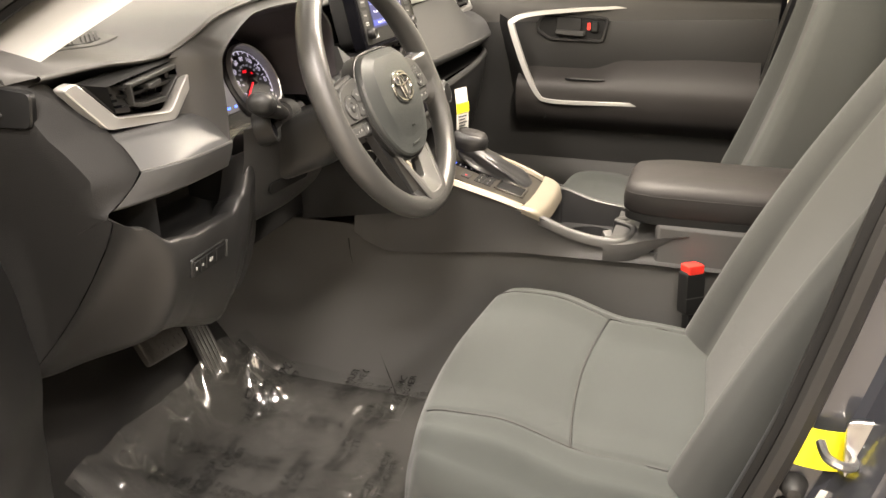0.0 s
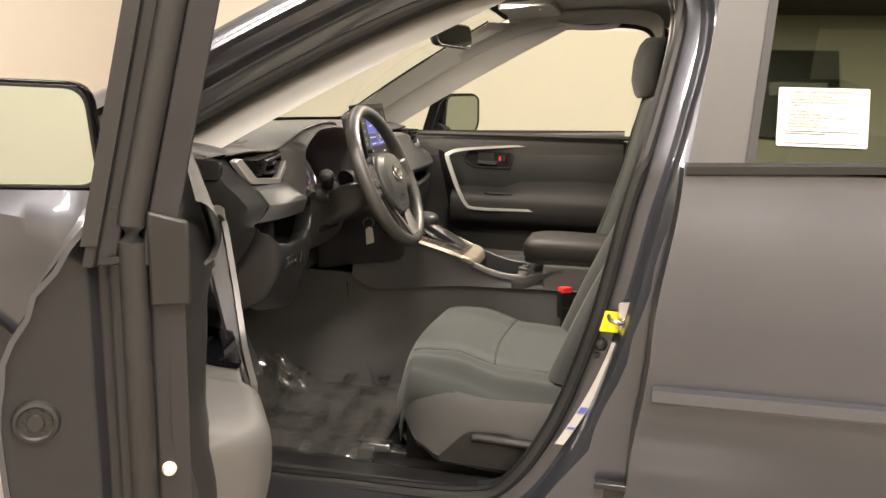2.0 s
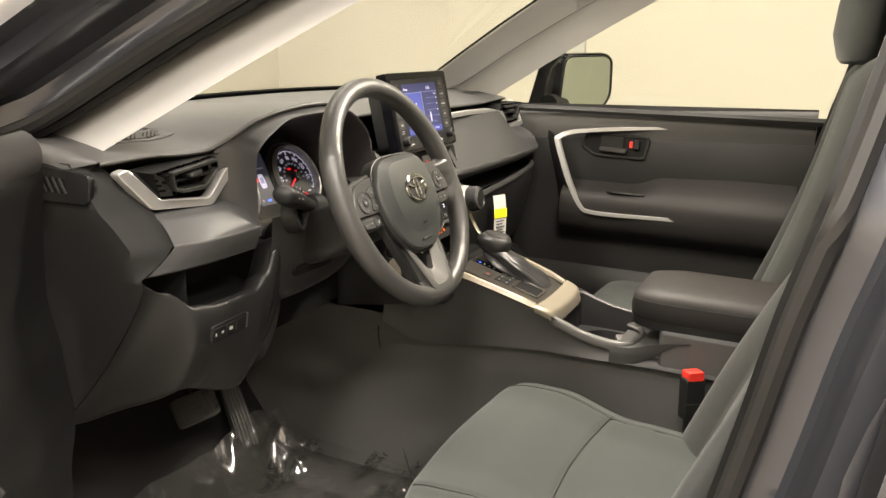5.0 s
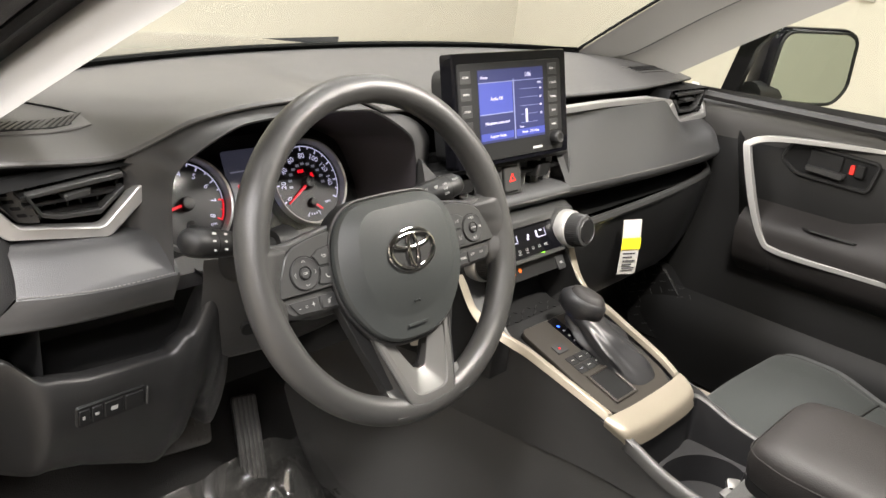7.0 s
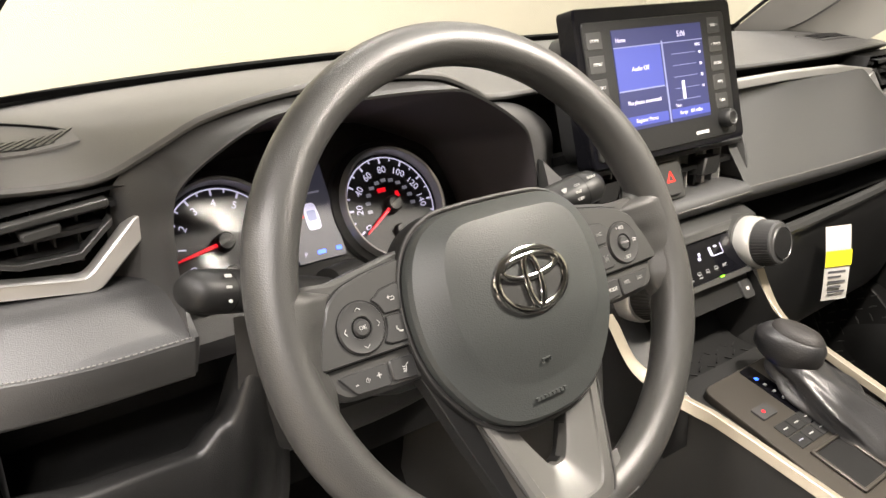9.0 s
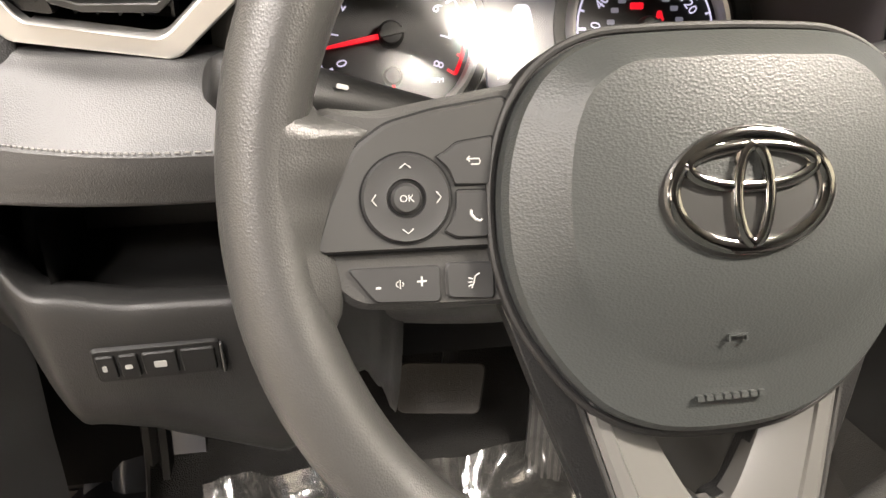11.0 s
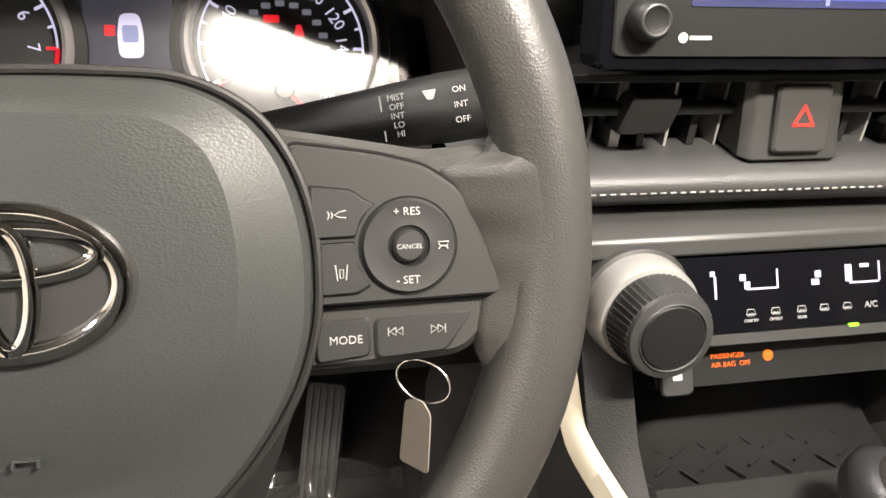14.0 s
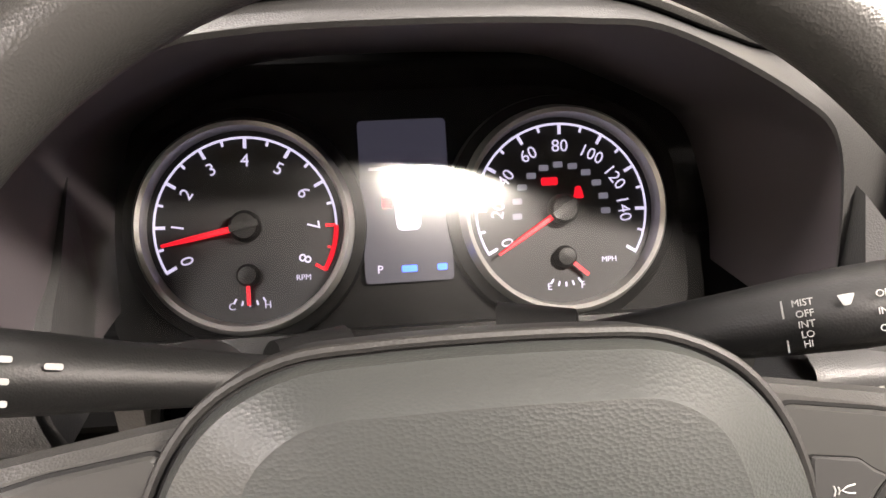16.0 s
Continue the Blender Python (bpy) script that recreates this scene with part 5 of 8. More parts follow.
lines(sbl, -0.1222, -0.0320, 0.0014, [[(-0.0012, 0.0005), (0.0002, 0.0016), (0.0002, -0.0016), (-0.0012, -0.0005), (-0.0012, 0.0005)], [(0.0010, 0.0008), (0.0014, 0.0), (0.0010, -0.0008)]])
lines(sbl, -0.0945, -0.0325, 0.0014, [[(0.0022, 0.0026), (0.0004, 0.0016), (0.0, -0.0004), (-0.0010, -0.0028)], [(-0.0006, 0.0006), (-0.0022, 0.0010)], [(-0.0008, -0.0004), (-0.0024, -0.0006)], [(-0.0010, -0.0014), (-0.0022, -0.0022)]], 0.0003)
lines(pl, -0.0935, 0.0112, 0.0056, [[(-0.0026, 0.0010), (0.0016, 0.0010), (0.0022, 0.0), (0.0016, -0.0010), (-0.0012, -0.0010)], [(-0.0016, 0.0020), (-0.0028, 0.0010), (-0.0016, 0.0)]], 0.0003)
lines(pl, -0.0935, -0.0080, 0.0056, [[(-0.0018, 0.0020), (-0.0020, 0.0004), (-0.0004, -0.0016), (0.0014, -0.0022), (0.0020, -0.0014)]], 0.00055)
lines(pr, 0.0945, 0.0105, 0.0056, [[(0.0034, 0.0014), (0.0012, 0.0010), (-0.0004, 0.0), (0.0012, -0.0008), (0.0034, -0.0010)], [(-0.0014, 0.0010), (-0.0010, 0.0), (-0.0014, -0.0010)], [(-0.0026, 0.0014), (-0.0021, 0.0), (-0.0026, -0.0014)]], 0.00026)
lines(pr, 0.0958, -0.0085, 0.0056, [[(-0.0020, 0.0026), (-0.0014, -0.0026)], [(0.0020, 0.0026), (0.0014, -0.0026)], [(-0.0006, -0.0018), (-0.0006, 0.0010), (0.0006, 0.0010), (0.0006, -0.0018), (-0.0006, -0.0018)]], 0.00026)
lines(pr, 0.1302, -0.0008, 0.0058, [[(-0.0018, 0.0010), (0.0018, 0.0010), (0.0012, -0.0004), (-0.0012, -0.0004), (-0.0018, 0.0010)], [(-0.0016, -0.0014), (-0.0008, -0.0004)], [(0.0016, -0.0014), (0.0008, -0.0004)]], 0.0003)

# lower spoke: a dark carrier and a satin V-shaped frame round an open slot
for s in (-1, 1):
    leg = rounded([(0.086, -0.036), (0.058, -0.030), (0.026, -0.095), (0.010, -0.128), (0.0, -0.1315), (0.0, -0.172), (0.060, -0.160), (0.0455, -0.1450), (0.064, -0.098)], 0.004, 3)
    part("lower_leg", tf(loft([[(s * x, y, z) for x, y in leg] for z in (-0.016, -0.0035)]), WHM), HARD, sw_, bevel=0.002)
outer_v = smooth_line([(0.0560, -0.076), (0.0470, -0.108), (0.0385, -0.138), (0.0325, -0.156), (0.0235, -0.1650), (0.0, -0.1675)], 30)
inner_v = smooth_line([(0.0330, -0.076), (0.0250, -0.097), (0.0150, -0.117), (0.0085, -0.1275), (0.0045, -0.1305), (0.0, -0.1310)], 30)
zrise = lambda y: 0.0030 + 0.0115 * min(1, max(0, (-0.085 - y) / 0.075))
vo = outer_v + [(-x, y) for x, y in reversed(outer_v[:-1])]
vi = inner_v + [(-x, y) for x, y in reversed(inner_v[:-1])]
mixp = lambda a, b, w: (a[0] + (b[0] - a[0]) * w, a[1] + (b[1] - a[1]) * w)
rows = [[(x, y, -0.004) for x, y in vo], [(x, y, zrise(y)) for x, y in vo]]
rows += [[(*mixp(a, b, 0.10), zrise(a[1]) + 0.0012) for a, b in zip(vo, vi)], [(*mixp(a, b, 0.30), zrise(a[1]) + 0.0004) for a, b in zip(vo, vi)], [(*mixp(a, b, 0.33), zrise(a[1]) - 0.0012) for a, b in zip(vo, vi)]]
rows += [[(*mixp(a, b, 0.92), zrise(b[1]) - 0.0065) for a, b in zip(vo, vi)], [(x, y, zrise(y) - 0.0085) for x, y in vi], [(x, y, -0.010) for x, y in vi]]
part("insert", tf(loft(rows, ring_closed=False, cap=False), WHM), SATIN, sw_, "satin grey lower spoke frame", angle=28)
part("insert_piping", tf(tube([(x * 1.03, y * 1.004, zrise(y) - 0.0006) for x, y in vo], 0.0013, 6), WHM), RUBBER, sw_, "black stitched edge of the lower spoke")
pads = []
for w, z in ((0.0, 0.0035), (0.35, 0.0080), (0.75, 0.0120), (1.0, 0.0150)):
    pads.append([((0.0475 + 0.012 * w * w - 0.012 * w) * q, -0.1400 - 0.0292 * w - 0.006 * w * (1 - abs(q)), z) for q in np.linspace(-1.12, 1.12, 13)])
part("slot_bridge", tf(thick(loft(pads, ring_closed=False, cap=False), 0.006), WHM), RIM, sw_, angle=70)
# airbag cover
def outline(pts):
    full = pts + [(-x, y) for x, y in reversed(pts[1:-1])]
    return [(p.x, p.y) for p in spline([(x, y, 0) for x, y in full], 108, True)]


SHIELD = [(0.0, 0.0555), (0.026, 0.0550), (0.0475, 0.0530), (0.0655, 0.0445), (0.0770, 0.0310), (0.0838, 0.0130), (0.0860, -0.0070), (0.0840, -0.0290), (0.0760, -0.0510), (0.0605, -0.0735), (0.0450, -0.0870), (0.0250, -0.0950), (0.0, -0.0970)]
FACET = [(0.0, 0.0440), (0.022, 0.0436), (0.0405, 0.0425), (0.0535, 0.0350), (0.0600, 0.0230), (0.0628, 0.0090), (0.0635, -0.0050), (0.0615, -0.0240), (0.0540, -0.0420), (0.0430, -0.0560), (0.0310, -0.0650), (0.0160, -0.0700), (0.0, -0.0715)]
out, fac = outline(SHIELD), outline(FACET)
def scaled(k, dz, base=None):
    return [(x * k, (y + 0.015) * k - 0.015, dz) for x, y in (base or out)]
def between(w, z):
    return [(a[0] + (b[0] - a[0]) * w, a[1] + (b[1] - a[1]) * w, z) for a, b in zip(out, fac)]
def crown_z(x, y):
    return 0.0268 - 0.9 * x * x - 1.1 * (y - 0.004) ** 2 - 0.35 * max(0.0, -0.03 - y) ** 1.3
face = [[(x * k, (y + 0.006) * k - 0.006, crown_z(x * k, (y + 0.006) * k - 0.006)) for x, y in fac] for k in (1.0, 0.97, 0.9, 0.75, 0.55, 0.3, 0.08)]
edge_z = [crown_z(x, y) for x, y in fac]
slope = [[(p[0], p[1], 0.0118 + (z - 0.0118) * w) for p, z in zip(between(w, 0), edge_z)] for w in (0.12, 0.55, 0.90)]
part("piping", tf(tube(scaled(1.028, 0.0040), 0.0016, 8, True), WHM), RUBBER, sw_, "black stitched piping round the cover")
part("cover_back", tf(loft([scaled(1.035, -0.015), scaled(1.042, 0.0), scaled(1.03, 0.004)]), WHM), DARK, sw_)
ab = part("airbag_cover", tf(loft([scaled(1.0, -0.002), scaled(1.0, 0.0060), scaled(0.992, 0.0098)] + slope + face), WHM), AIRBAG, sw_, "grained airbag cover", angle=17)
def oval(rx, ry, dy, r, flat=0.6, lift=0.0):
    return tube([(rx * math.cos(2 * math.pi * i / 64), dy + ry * math.sin(2 * math.pi * i / 64), lift) for i in range(64)], r, 10, True, flat=flat)
EM = WHM @ Matrix.Translation((0.0016, -0.0035, 0.0256))
part("emblem_bed", lathe([(0.0, 0.0012), (0.030, 0.0008), (0.0345, 0.0002), (0.0368, -0.0022)], 64, EM @ Matrix.Diagonal((1, 0.70, 1, 1))), SMOOTH, ab, "round-edged badge seat")
part("badge_ring", tf(oval(0.0298, 0.0202, 0, 0.0031, 0.7, 0.0012), EM), CHROME, ab, "dark chrome badge ring")
part("badge_oval", tf(oval(0.0062, 0.0172, -0.0012, 0.0024, 0.8, 0.0026), EM), CHROME, ab, "dark chrome upright oval")
part("badge_oval", tf(oval(0.0240, 0.0072, 0.0088, 0.0025, 0.8, 0.0020), EM), CHROME, ab, "dark chrome lying oval")
part("embossed_mark", both(*[prism(rrect(0.0008, 0.0026, 0.0002, x, -0.0580), 0.0195, 0.0211, WHM) for x in (-0.0035, 0.0035)], prism(rrect(0.0078, 0.0007, 0.0002, 0, -0.0568), 0.0195, 0.0212, WHM)), AIRBAG, ab)
part("embossed_mark", both(*[prism(rrect(0.0028, 0.0022, 0.0006, -0.0125 + 0.0036 * i, -0.0815), 0.012, 0.0162, WHM) for i in range(8)]), AIRBAG, ab)
# column shroud
col = thing("steering_column", "dark grey plastic steering column shroud", "steering column")
def colring(y, z, w, h):
    return [(-0.37 + x, y - 0.30 * b, z + b) for x, b in rrect(w, h, 0.03, n=6)]
part("shroud", loft([colring(0.050, 0.968, 0.10, 0.075), colring(0.075, 0.957, 0.135, 0.092), colring(0.13, 0.938, 0.15, 0.100), colring(0.24, 0.900, 0.15, 0.105)]), HARD, col, angle=60)


def stalk(side, tip, base, name, lab):
    e = thing(name, lab, "stalk")
    p0, p1 = Vector(base), Vector(tip)
    pts = [p0 + (p1 - p0) * u for u in (0, 0.2, 0.42, 0.60, 0.72, 0.86, 0.95, 1.0)]
    arm = part("arm", tube(pts, [0.011, 0.0125, 0.0145, 0.0165, 0.0175, 0.0175, 0.0165, 0.0110], 20, flat=0.85), DARK, e, angle=70)
    part("boot", tube([p0, p0 + (p0 - p1).normalized() * 0.03], [0.016, 0.024], 16), DARK, e)
    return e, p0, p1


sl, a0, a1 = stalk(-1, (-0.557, 0.110, 1.026), (-0.435, 0.150, 0.984), "light_stalk", "black turn signal and light stalk with white symbols")
sr, b0, b1 = stalk(1, (-0.180, 0.106, 1.030), (-0.31, 0.135, 0.998), "wiper_stalk", "black wiper stalk with white markings")


def on_stalk(p0, p1, u, v, side):
    """A small frame on the face of a stalk that looks at the driver."""
    d = (p1 - p0).normalized() * side
    up = Vector((0, 0.35, 0.94))
    up = (up - d * up.dot(d)).normalized()
    nn = d.cross(up)
    c = p0 + (p1 - p0) * u
    return Matrix(((d.x, up.x, nn.x, c.x + nn.x * 0.0156 + up.x * v), (d.y, up.y, nn.y, c.y + nn.y * 0.0156 + up.y * v), (d.z, up.z, nn.z, c.z + nn.z * 0.0156 + up.z * v), (0, 0, 0, 1)))


for i, t in enumerate(("MIST", "OFF", "INT", "LO", "HI")):
    words("marking", t, 0.0036, on_stalk(b0, b1, 0.585, 0.0075 - 0.0038 * i, 1) @ Matrix.Translation((0, 0, -0.0012 + 0.0030 * (1 - ((0.0075 - 0.0038 * i) / 0.0095) ** 2))), WHITE, sr)
part("marking", tf(both(block(-0.0003, 0.0003, -0.010, 0.009, 0, 0.0004)), on_stalk(b0, b1, 0.535, 0, 1) @ Matrix.Translation((0, 0, -0.0012))), WHITE, sr)
for i, t in enumerate(("ON", "INT", "OFF")):
    words("marking", t, 0.0036, on_stalk(b0, b1, 0.78, 0.0070 - 0.0062 * i, 1) @ Matrix.Translation((0, 0, 0.0022)), WHITE, sr)
words("marking", "REAR", 0.0038, on_stalk(b0, b1, 0.90, 0.0085, 1) @ Matrix.Translation((0, 0, 0.0018)), WHITE, sr)
part("marking", tf(both(prism(rounded([(-0.003, 0.002), (0.003, 0.002), (0.0012, -0.002), (-0.0012, -0.002)], 0.0006, 2), 0, 0.0004)), on_stalk(b0, b1, 0.69, 0.0065, 1) @ Matrix.Translation((0, 0, 0.0012))), WHITE, sr)
part("collar", tube([b0 + (b1 - b0) * 0.85, b0 + (b1 - b0) * 0.856], 0.01765, 20, flat=0.85), BLACK, sr)
for u, v, w in ((0.60, 0.0055, 0.006), (0.71, 0.0075, 0.0045), (0.71, 0.0, 0.004), (0.71, -0.0075, 0.0045), (0.84, 0.0075, 0.006), (0.84, 0.0, 0.005), (0.84, -0.009, 0.003)):
    part("marking", tf(prism(rrect(w, 0.0022, 0.001), 0, 0.0005), on_stalk(a0, a1, u, v, -1) @ Matrix.Translation((0, 0, 0.001))), WHITE, sl)
part("collar", tube([a0 + (a1 - a0) * 0.775, a0 + (a1 - a0) * 0.781], 0.01765, 20, flat=0.85), BLACK, sl)
kt = thing("key_tag", "dull beige key tag on a thin wire ring under the column", "key tag")
part("slip", tf(prism(rounded([(-0.011, -0.024), (0.012, -0.021), (0.011, 0.018), (0.004, 0.024), (-0.009, 0.018)], 0.003, 3), 0, 0.001), basis((-0.219, 0.116, 0.828), (0.55, -0.83, 0.1), (0.05, 0.1, 1))), BROWN, kt)
part("ring", tf(tube([(0.0165 * math.cos(2 * math.pi * i / 32), 0.0125 * math.sin(2 * math.pi * i / 32), 0) for i in range(32)], 0.0006, 6, True), basis((-0.216, 0.120, 0.862), (0.75, -0.6, 0.1), (0, 0.2, 1))), STEEL, kt)

# ---------------------------------------------------------------- centre stack
DT = radians(13)
DM = basis((-0.018, 0.167, 1.0935), (1, 0, 0), (0, math.sin(DT), math.cos(DT)))
dis = thing("display_unit", "gloss black standing display with a lit blue screen", "display")
part("housing", prism(rrect(0.252, 0.155, 0.007, 0.011, 0.0065), -0.022, 0.0, DM, 0.002), GLOSS, dis, "gloss black housing")
part("back", prism(rrect(0.20, 0.13, 0.02), -0.055, -0.02, DM), DARK, dis)
bz = part("bezel", prism(rrect(0.228, 0.134, 0.005, 0.006, 0.003), 0.0, 0.002, DM, 0.001), DARK, dis, "dark bezel with keys")
SX, SY, SW, SH = 0.0035, 0.0105, 0.144, 0.100
scr = part("screen", prism(rrect(SW, SH, 0.001, SX, SY), 0.002, 0.0026, DM), L_SCREEN2, dis, "lit blue screen")
part("title_bar", prism(rrect(SW, 0.014, 0.0005, SX, SY + 0.040), 0.0026, 0.0028, DM), L_SCREEN2, scr)
part("tile", prism(rrect(0.071, 0.042, 0.0005, SX - 0.0355, SY + 0.011), 0.0026, 0.0028, DM), L_SCREEN, scr)
part("tile", prism(rrect(0.071, 0.026, 0.0005, SX - 0.0355, SY - 0.024), 0.0026, 0.0028, DM), L_SCREEN2, scr)
part("tile", prism(rrect(0.066, 0.068, 0.0005, SX + 0.0385, SY - 0.003), 0.0026, 0.0028, DM), L_SCREEN2, scr)
part("divider", both(prism(rrect(SW, 0.0010, 0.0003, SX, SY + 0.0325), 0.0028, 0.003, DM), prism(rrect(0.0024, 0.084, 0.0004, SX + 0.003, SY - 0.007), 0.0028, 0.003, DM), prism(rrect(0.071, 0.0014, 0.0004, SX - 0.0355, SY - 0.0105), 0.0028, 0.003, DM)), L_SCREENBAR, scr)
for w, x in ((0.070, SX - 0.0355), (0.066, SX + 0.0385)):
    part("soft_key", prism(rrect(w, 0.010, 0.001, x, SY - 0.0415), 0.0028, 0.003, DM), L_SCREEN, scr)
for t, x, y, s in (("Home", -0.060, 0.0395, 0.0060), ("5:06", 0.036, 0.0400, 0.0085), ("Audio Off", -0.035, 0.010, 0.0066), ("No phone connected", -0.035, -0.023, 0.0060), ("Register Phone", -0.035, -0.0415, 0.0056), ("Time", 0.018, -0.0335, 0.0046), ("Range   334 miles", 0.038, -0.0415, 0.0054), ("MPG", 0.062, 0.027, 0.0046), ("40", 0.064, 0.019, 0.0044), ("30", 0.064, 0.007, 0.0044), ("20", 0.064, -0.005, 0.0044), ("10", 0.064, -0.017, 0.0044)):
    words("screen_text", t, s, DM @ Matrix.Translation((SX + x, SY + y, 0.0031)), L_WHITE, scr)
for i in range(5):
    part("graph_line", prism(rrect(0.040, 0.0006, 0.0002, SX + 0.037, SY - 0.028 + 0.012 * i), 0.0028, 0.003, DM), L_SCREENBAR, scr)
part("graph_bar", prism(rrect(0.0048, 0.019, 0.0005, SX + 0.030, SY - 0.018), 0.003, 0.0032, DM), L_WHITE, scr)
for side, texts in ((-1, ("HOME", "MENU", "AUDIO", "MAP")), (1, ("SEEK >", "< TRACK", "PHONE", "APPS", "TUNE"))):
    for i, t in enumerate(texts):
        y = 0.052 - 0.0225 * i if side < 0 else 0.056 - 0.0205 * i
        x = -0.0935 if side < 0 else 0.0985
        k = part("key", prism(rrect(0.022, 0.0165, 0.0015, x, y), 0.002, 0.0028, DM, 0.0005), BTN, bz)
        words("key_text", t, 0.0044, DM @ Matrix.Translation((x, y, 0.0031)), WHITE, k)
for x in (-0.092, 0.098):
    K = DM @ Matrix.Translation((x, -0.046, 0.002))
    kb = part("rotary_knob", lathe([(0.0, 0.0120), (0.0062, 0.0118), (0.0074, 0.0124), (0.0084, 0.0118), (0.0100, 0.0085), (0.0104, 0.0)], 36, K), DARK, dis, "black rotary knob")
    part("knob_ring", lathe([(0.0062, 0.0122), (0.0070, 0.0128), (0.0078, 0.0124)], 36, K), SMOOTH, kb)
words("key_text", "POWER", 0.0034, DM @ Matrix.Translation((-0.092, -0.0275, 0.0022)), WHITE, bz)
words("key_text", "VOLUME", 0.0034, DM @ Matrix.Translation((-0.092, -0.0315, 0.0022)), WHITE, bz)
part("maker_dot", prism(disc(0.0026, 18, -0.071, -0.0545), 0.002, 0.0022, DM), WHITE, bz)
part("maker_bar", prism(rrect(0.012, 0.0020, 0.0006, -0.0615, -0.0545), 0.002, 0.0022, DM), WHITE, bz)
part("maker_bar", prism(rrect(0.022, 0.0034, 0.0006, 0.058, -0.0560), 0.002, 0.0022, DM), WHITE, bz)

cv = thing("centre_vents", "pair of centre air vents with a hazard switch between", "air vent")
part("housing", both(block(-0.155, 0.150, 0.225, 0.24, 0.955, 1.02), sheet(lambda u, v: Vector((-0.155 + 0.305 * u, 0.176 + 0.05 * v, 1.010)), 3, 3)), BLACK, cv, "black vent recess")
part("top_rail", block(-0.150, 0.148, 0.172, 0.190, 1.006, 1.011), HARD, cv, bevel=0.001)
for s in (-1, 1):
    for i in range(7):
        x = s * (0.034 + 0.016 * i)
        # Silver fins carry lamp light in their colour, the rest stay dark.
        w, m_ = ((0.0008, SILVER), (0.0022, HARD), (0.0008, SILVER), (0.0020, HARD), (0.0030, SILVER), (0.0012, HARD), (0.0010, SILVER))[i]
        part("fin", loft([[(x + a, 0.188 + b, z) for a, b in ((-w, 0), (w, 0), (w, 0.020), (-w, 0.020))] for z in (0.960, 1.006)]), m_, cv)
    part("crossbar", block(s * 0.026 if s > 0 else -0.142, 0.142 if s > 0 else -0.026, 0.180, 0.194, 0.984, 0.990), DARK, cv, bevel=0.001)
    part("tab", prism(rounded([(-0.018, -0.010), (0.012, -0.010), (0.018, 0.004), (0.018, 0.011), (-0.010, 0.011)], 0.003, 3), -0.01, 0.012, basis((s * 0.088, 0.182, 0.986), (1, 0, 0), (0, 0.1, 1)), 0.002), DARK, cv)
    part("corner_cover", loft([[(s * 0.150, y, z) for y, z in ((0.23, 1.011), (0.172, 1.008), (0.160, 0.962), (0.23, 0.962))], [(s * 0.165, y, z) for y, z in ((0.25, 1.04), (0.19, 1.03), (0.165, 0.962), (0.25, 0.962))]]), PADG, cv)
hz = part("hazard_block", loft([[(x, y, z) for x, y, z in ((-w, 0.178 - d, 1.008), (w, 0.178 - d, 1.008), (w + 0.001, 0.166 - d, 0.964), (-w - 0.001, 0.166 - d, 0.964))] for w, d in ((0.0310, -0.03), (0.0310, 0.0), (0.0275, 0.005), (0.0240, 0.0065))]), SMOOTH, cv, "dark hazard switch block", bevel=0.002)
HZ = basis((0.0, 0.1640, 0.988), (1, 0, 0), (0, 0.27, 1))
part("hazard_button", prism(rrect(0.034, 0.038, 0.004), -0.003, 0.003, HZ, 0.0015), SMOOTH, hz)
part("hazard_triangle", both(*[tf(block(-0.0068, 0.0068, -0.0044, -0.0026, 0.003, 0.0034), HZ @ Matrix.Rotation(radians(120 * i), 4, "Z")) for i in range(3)]), RED, hz)

# climate controls
KT = radians(33)
KM = basis((0.009, 0.128, 0.896), (1, 0, 0), (0, math.sin(KT), math.cos(KT)))
cc = thing("climate_panel", "gloss black climate control panel with two silver knobs", "climate control")
part("upper_ledge", loft([[(x, y, z) for y, z in ((0.20, 0.934), (0.166, 0.934), (0.144, 0.925), (0.140, 0.915), (0.20, 0.90))] for x in (-0.125, 0.145)]), SMOOTH, cc, bevel=0.002)
pn = part("panel", prism(rrect(0.204, 0.044, 0.003, 0.010, 0), -0.03, 0.0, KM, 0.001), GLOSS, cc, "gloss black readout")
part("lower_strip", prism(rrect(0.206, 0.006, 0.002, 0.010, -0.0255), -0.03, 0.002, KM, 0.001), SMOOTH, cc)
for s in (-1, 1):
    K = basis((-0.093 if s < 0 else 0.113, 0.132, 0.890 if s < 0 else 0.897), (1, 0, 0), (0, math.sin(radians(12)), math.cos(radians(12))))
    kb = part("knob", lathe([(0.0315, -0.016), (0.0312, 0.006), (0.0300, 0.016), (0.0285, 0.0185), (0.0255, 0.019)], 56, K), SILVER, cc, "satin silver rotary knob")
    part("grip", lathe([(0.0262, 0.018), (0.0240, 0.041), (0.0232, 0.0430), (0.0195, 0.0440), (0.0188, 0.0450), (0.0182, 0.0442)], 56, K), GRIP, kb)
    kn_ = part("knurl", both(*[tf(loft([[(0.0250, 0.0026 * 0, 0.0205), (0.0272, 0.0, 0.0205), (0.0258, 0.0026, 0.0205)], [(0.0232, 0.0, 0.0405), (0.0250, 0.0, 0.0405), (0.0238, 0.0024, 0.0405)]]), K @ Matrix.Rotation(2 * math.pi * i / 48, 4, "Z")) for i in range(48)]), GRIP, kb)
    tagged(kn_, "", "", kind="stuff")
    part("cap", lathe([(0.0, 0.0452), (0.0172, 0.0450), (0.0181, 0.0440), (0.0183, 0.042)], 40, K), DARK, kb)
    part("collar_cover", lathe([(0.0345, -0.03), (0.0345, -0.004), (0.0335, 0.000), (0.0312, 0.001)], 48, K), SMOOTH, cc)
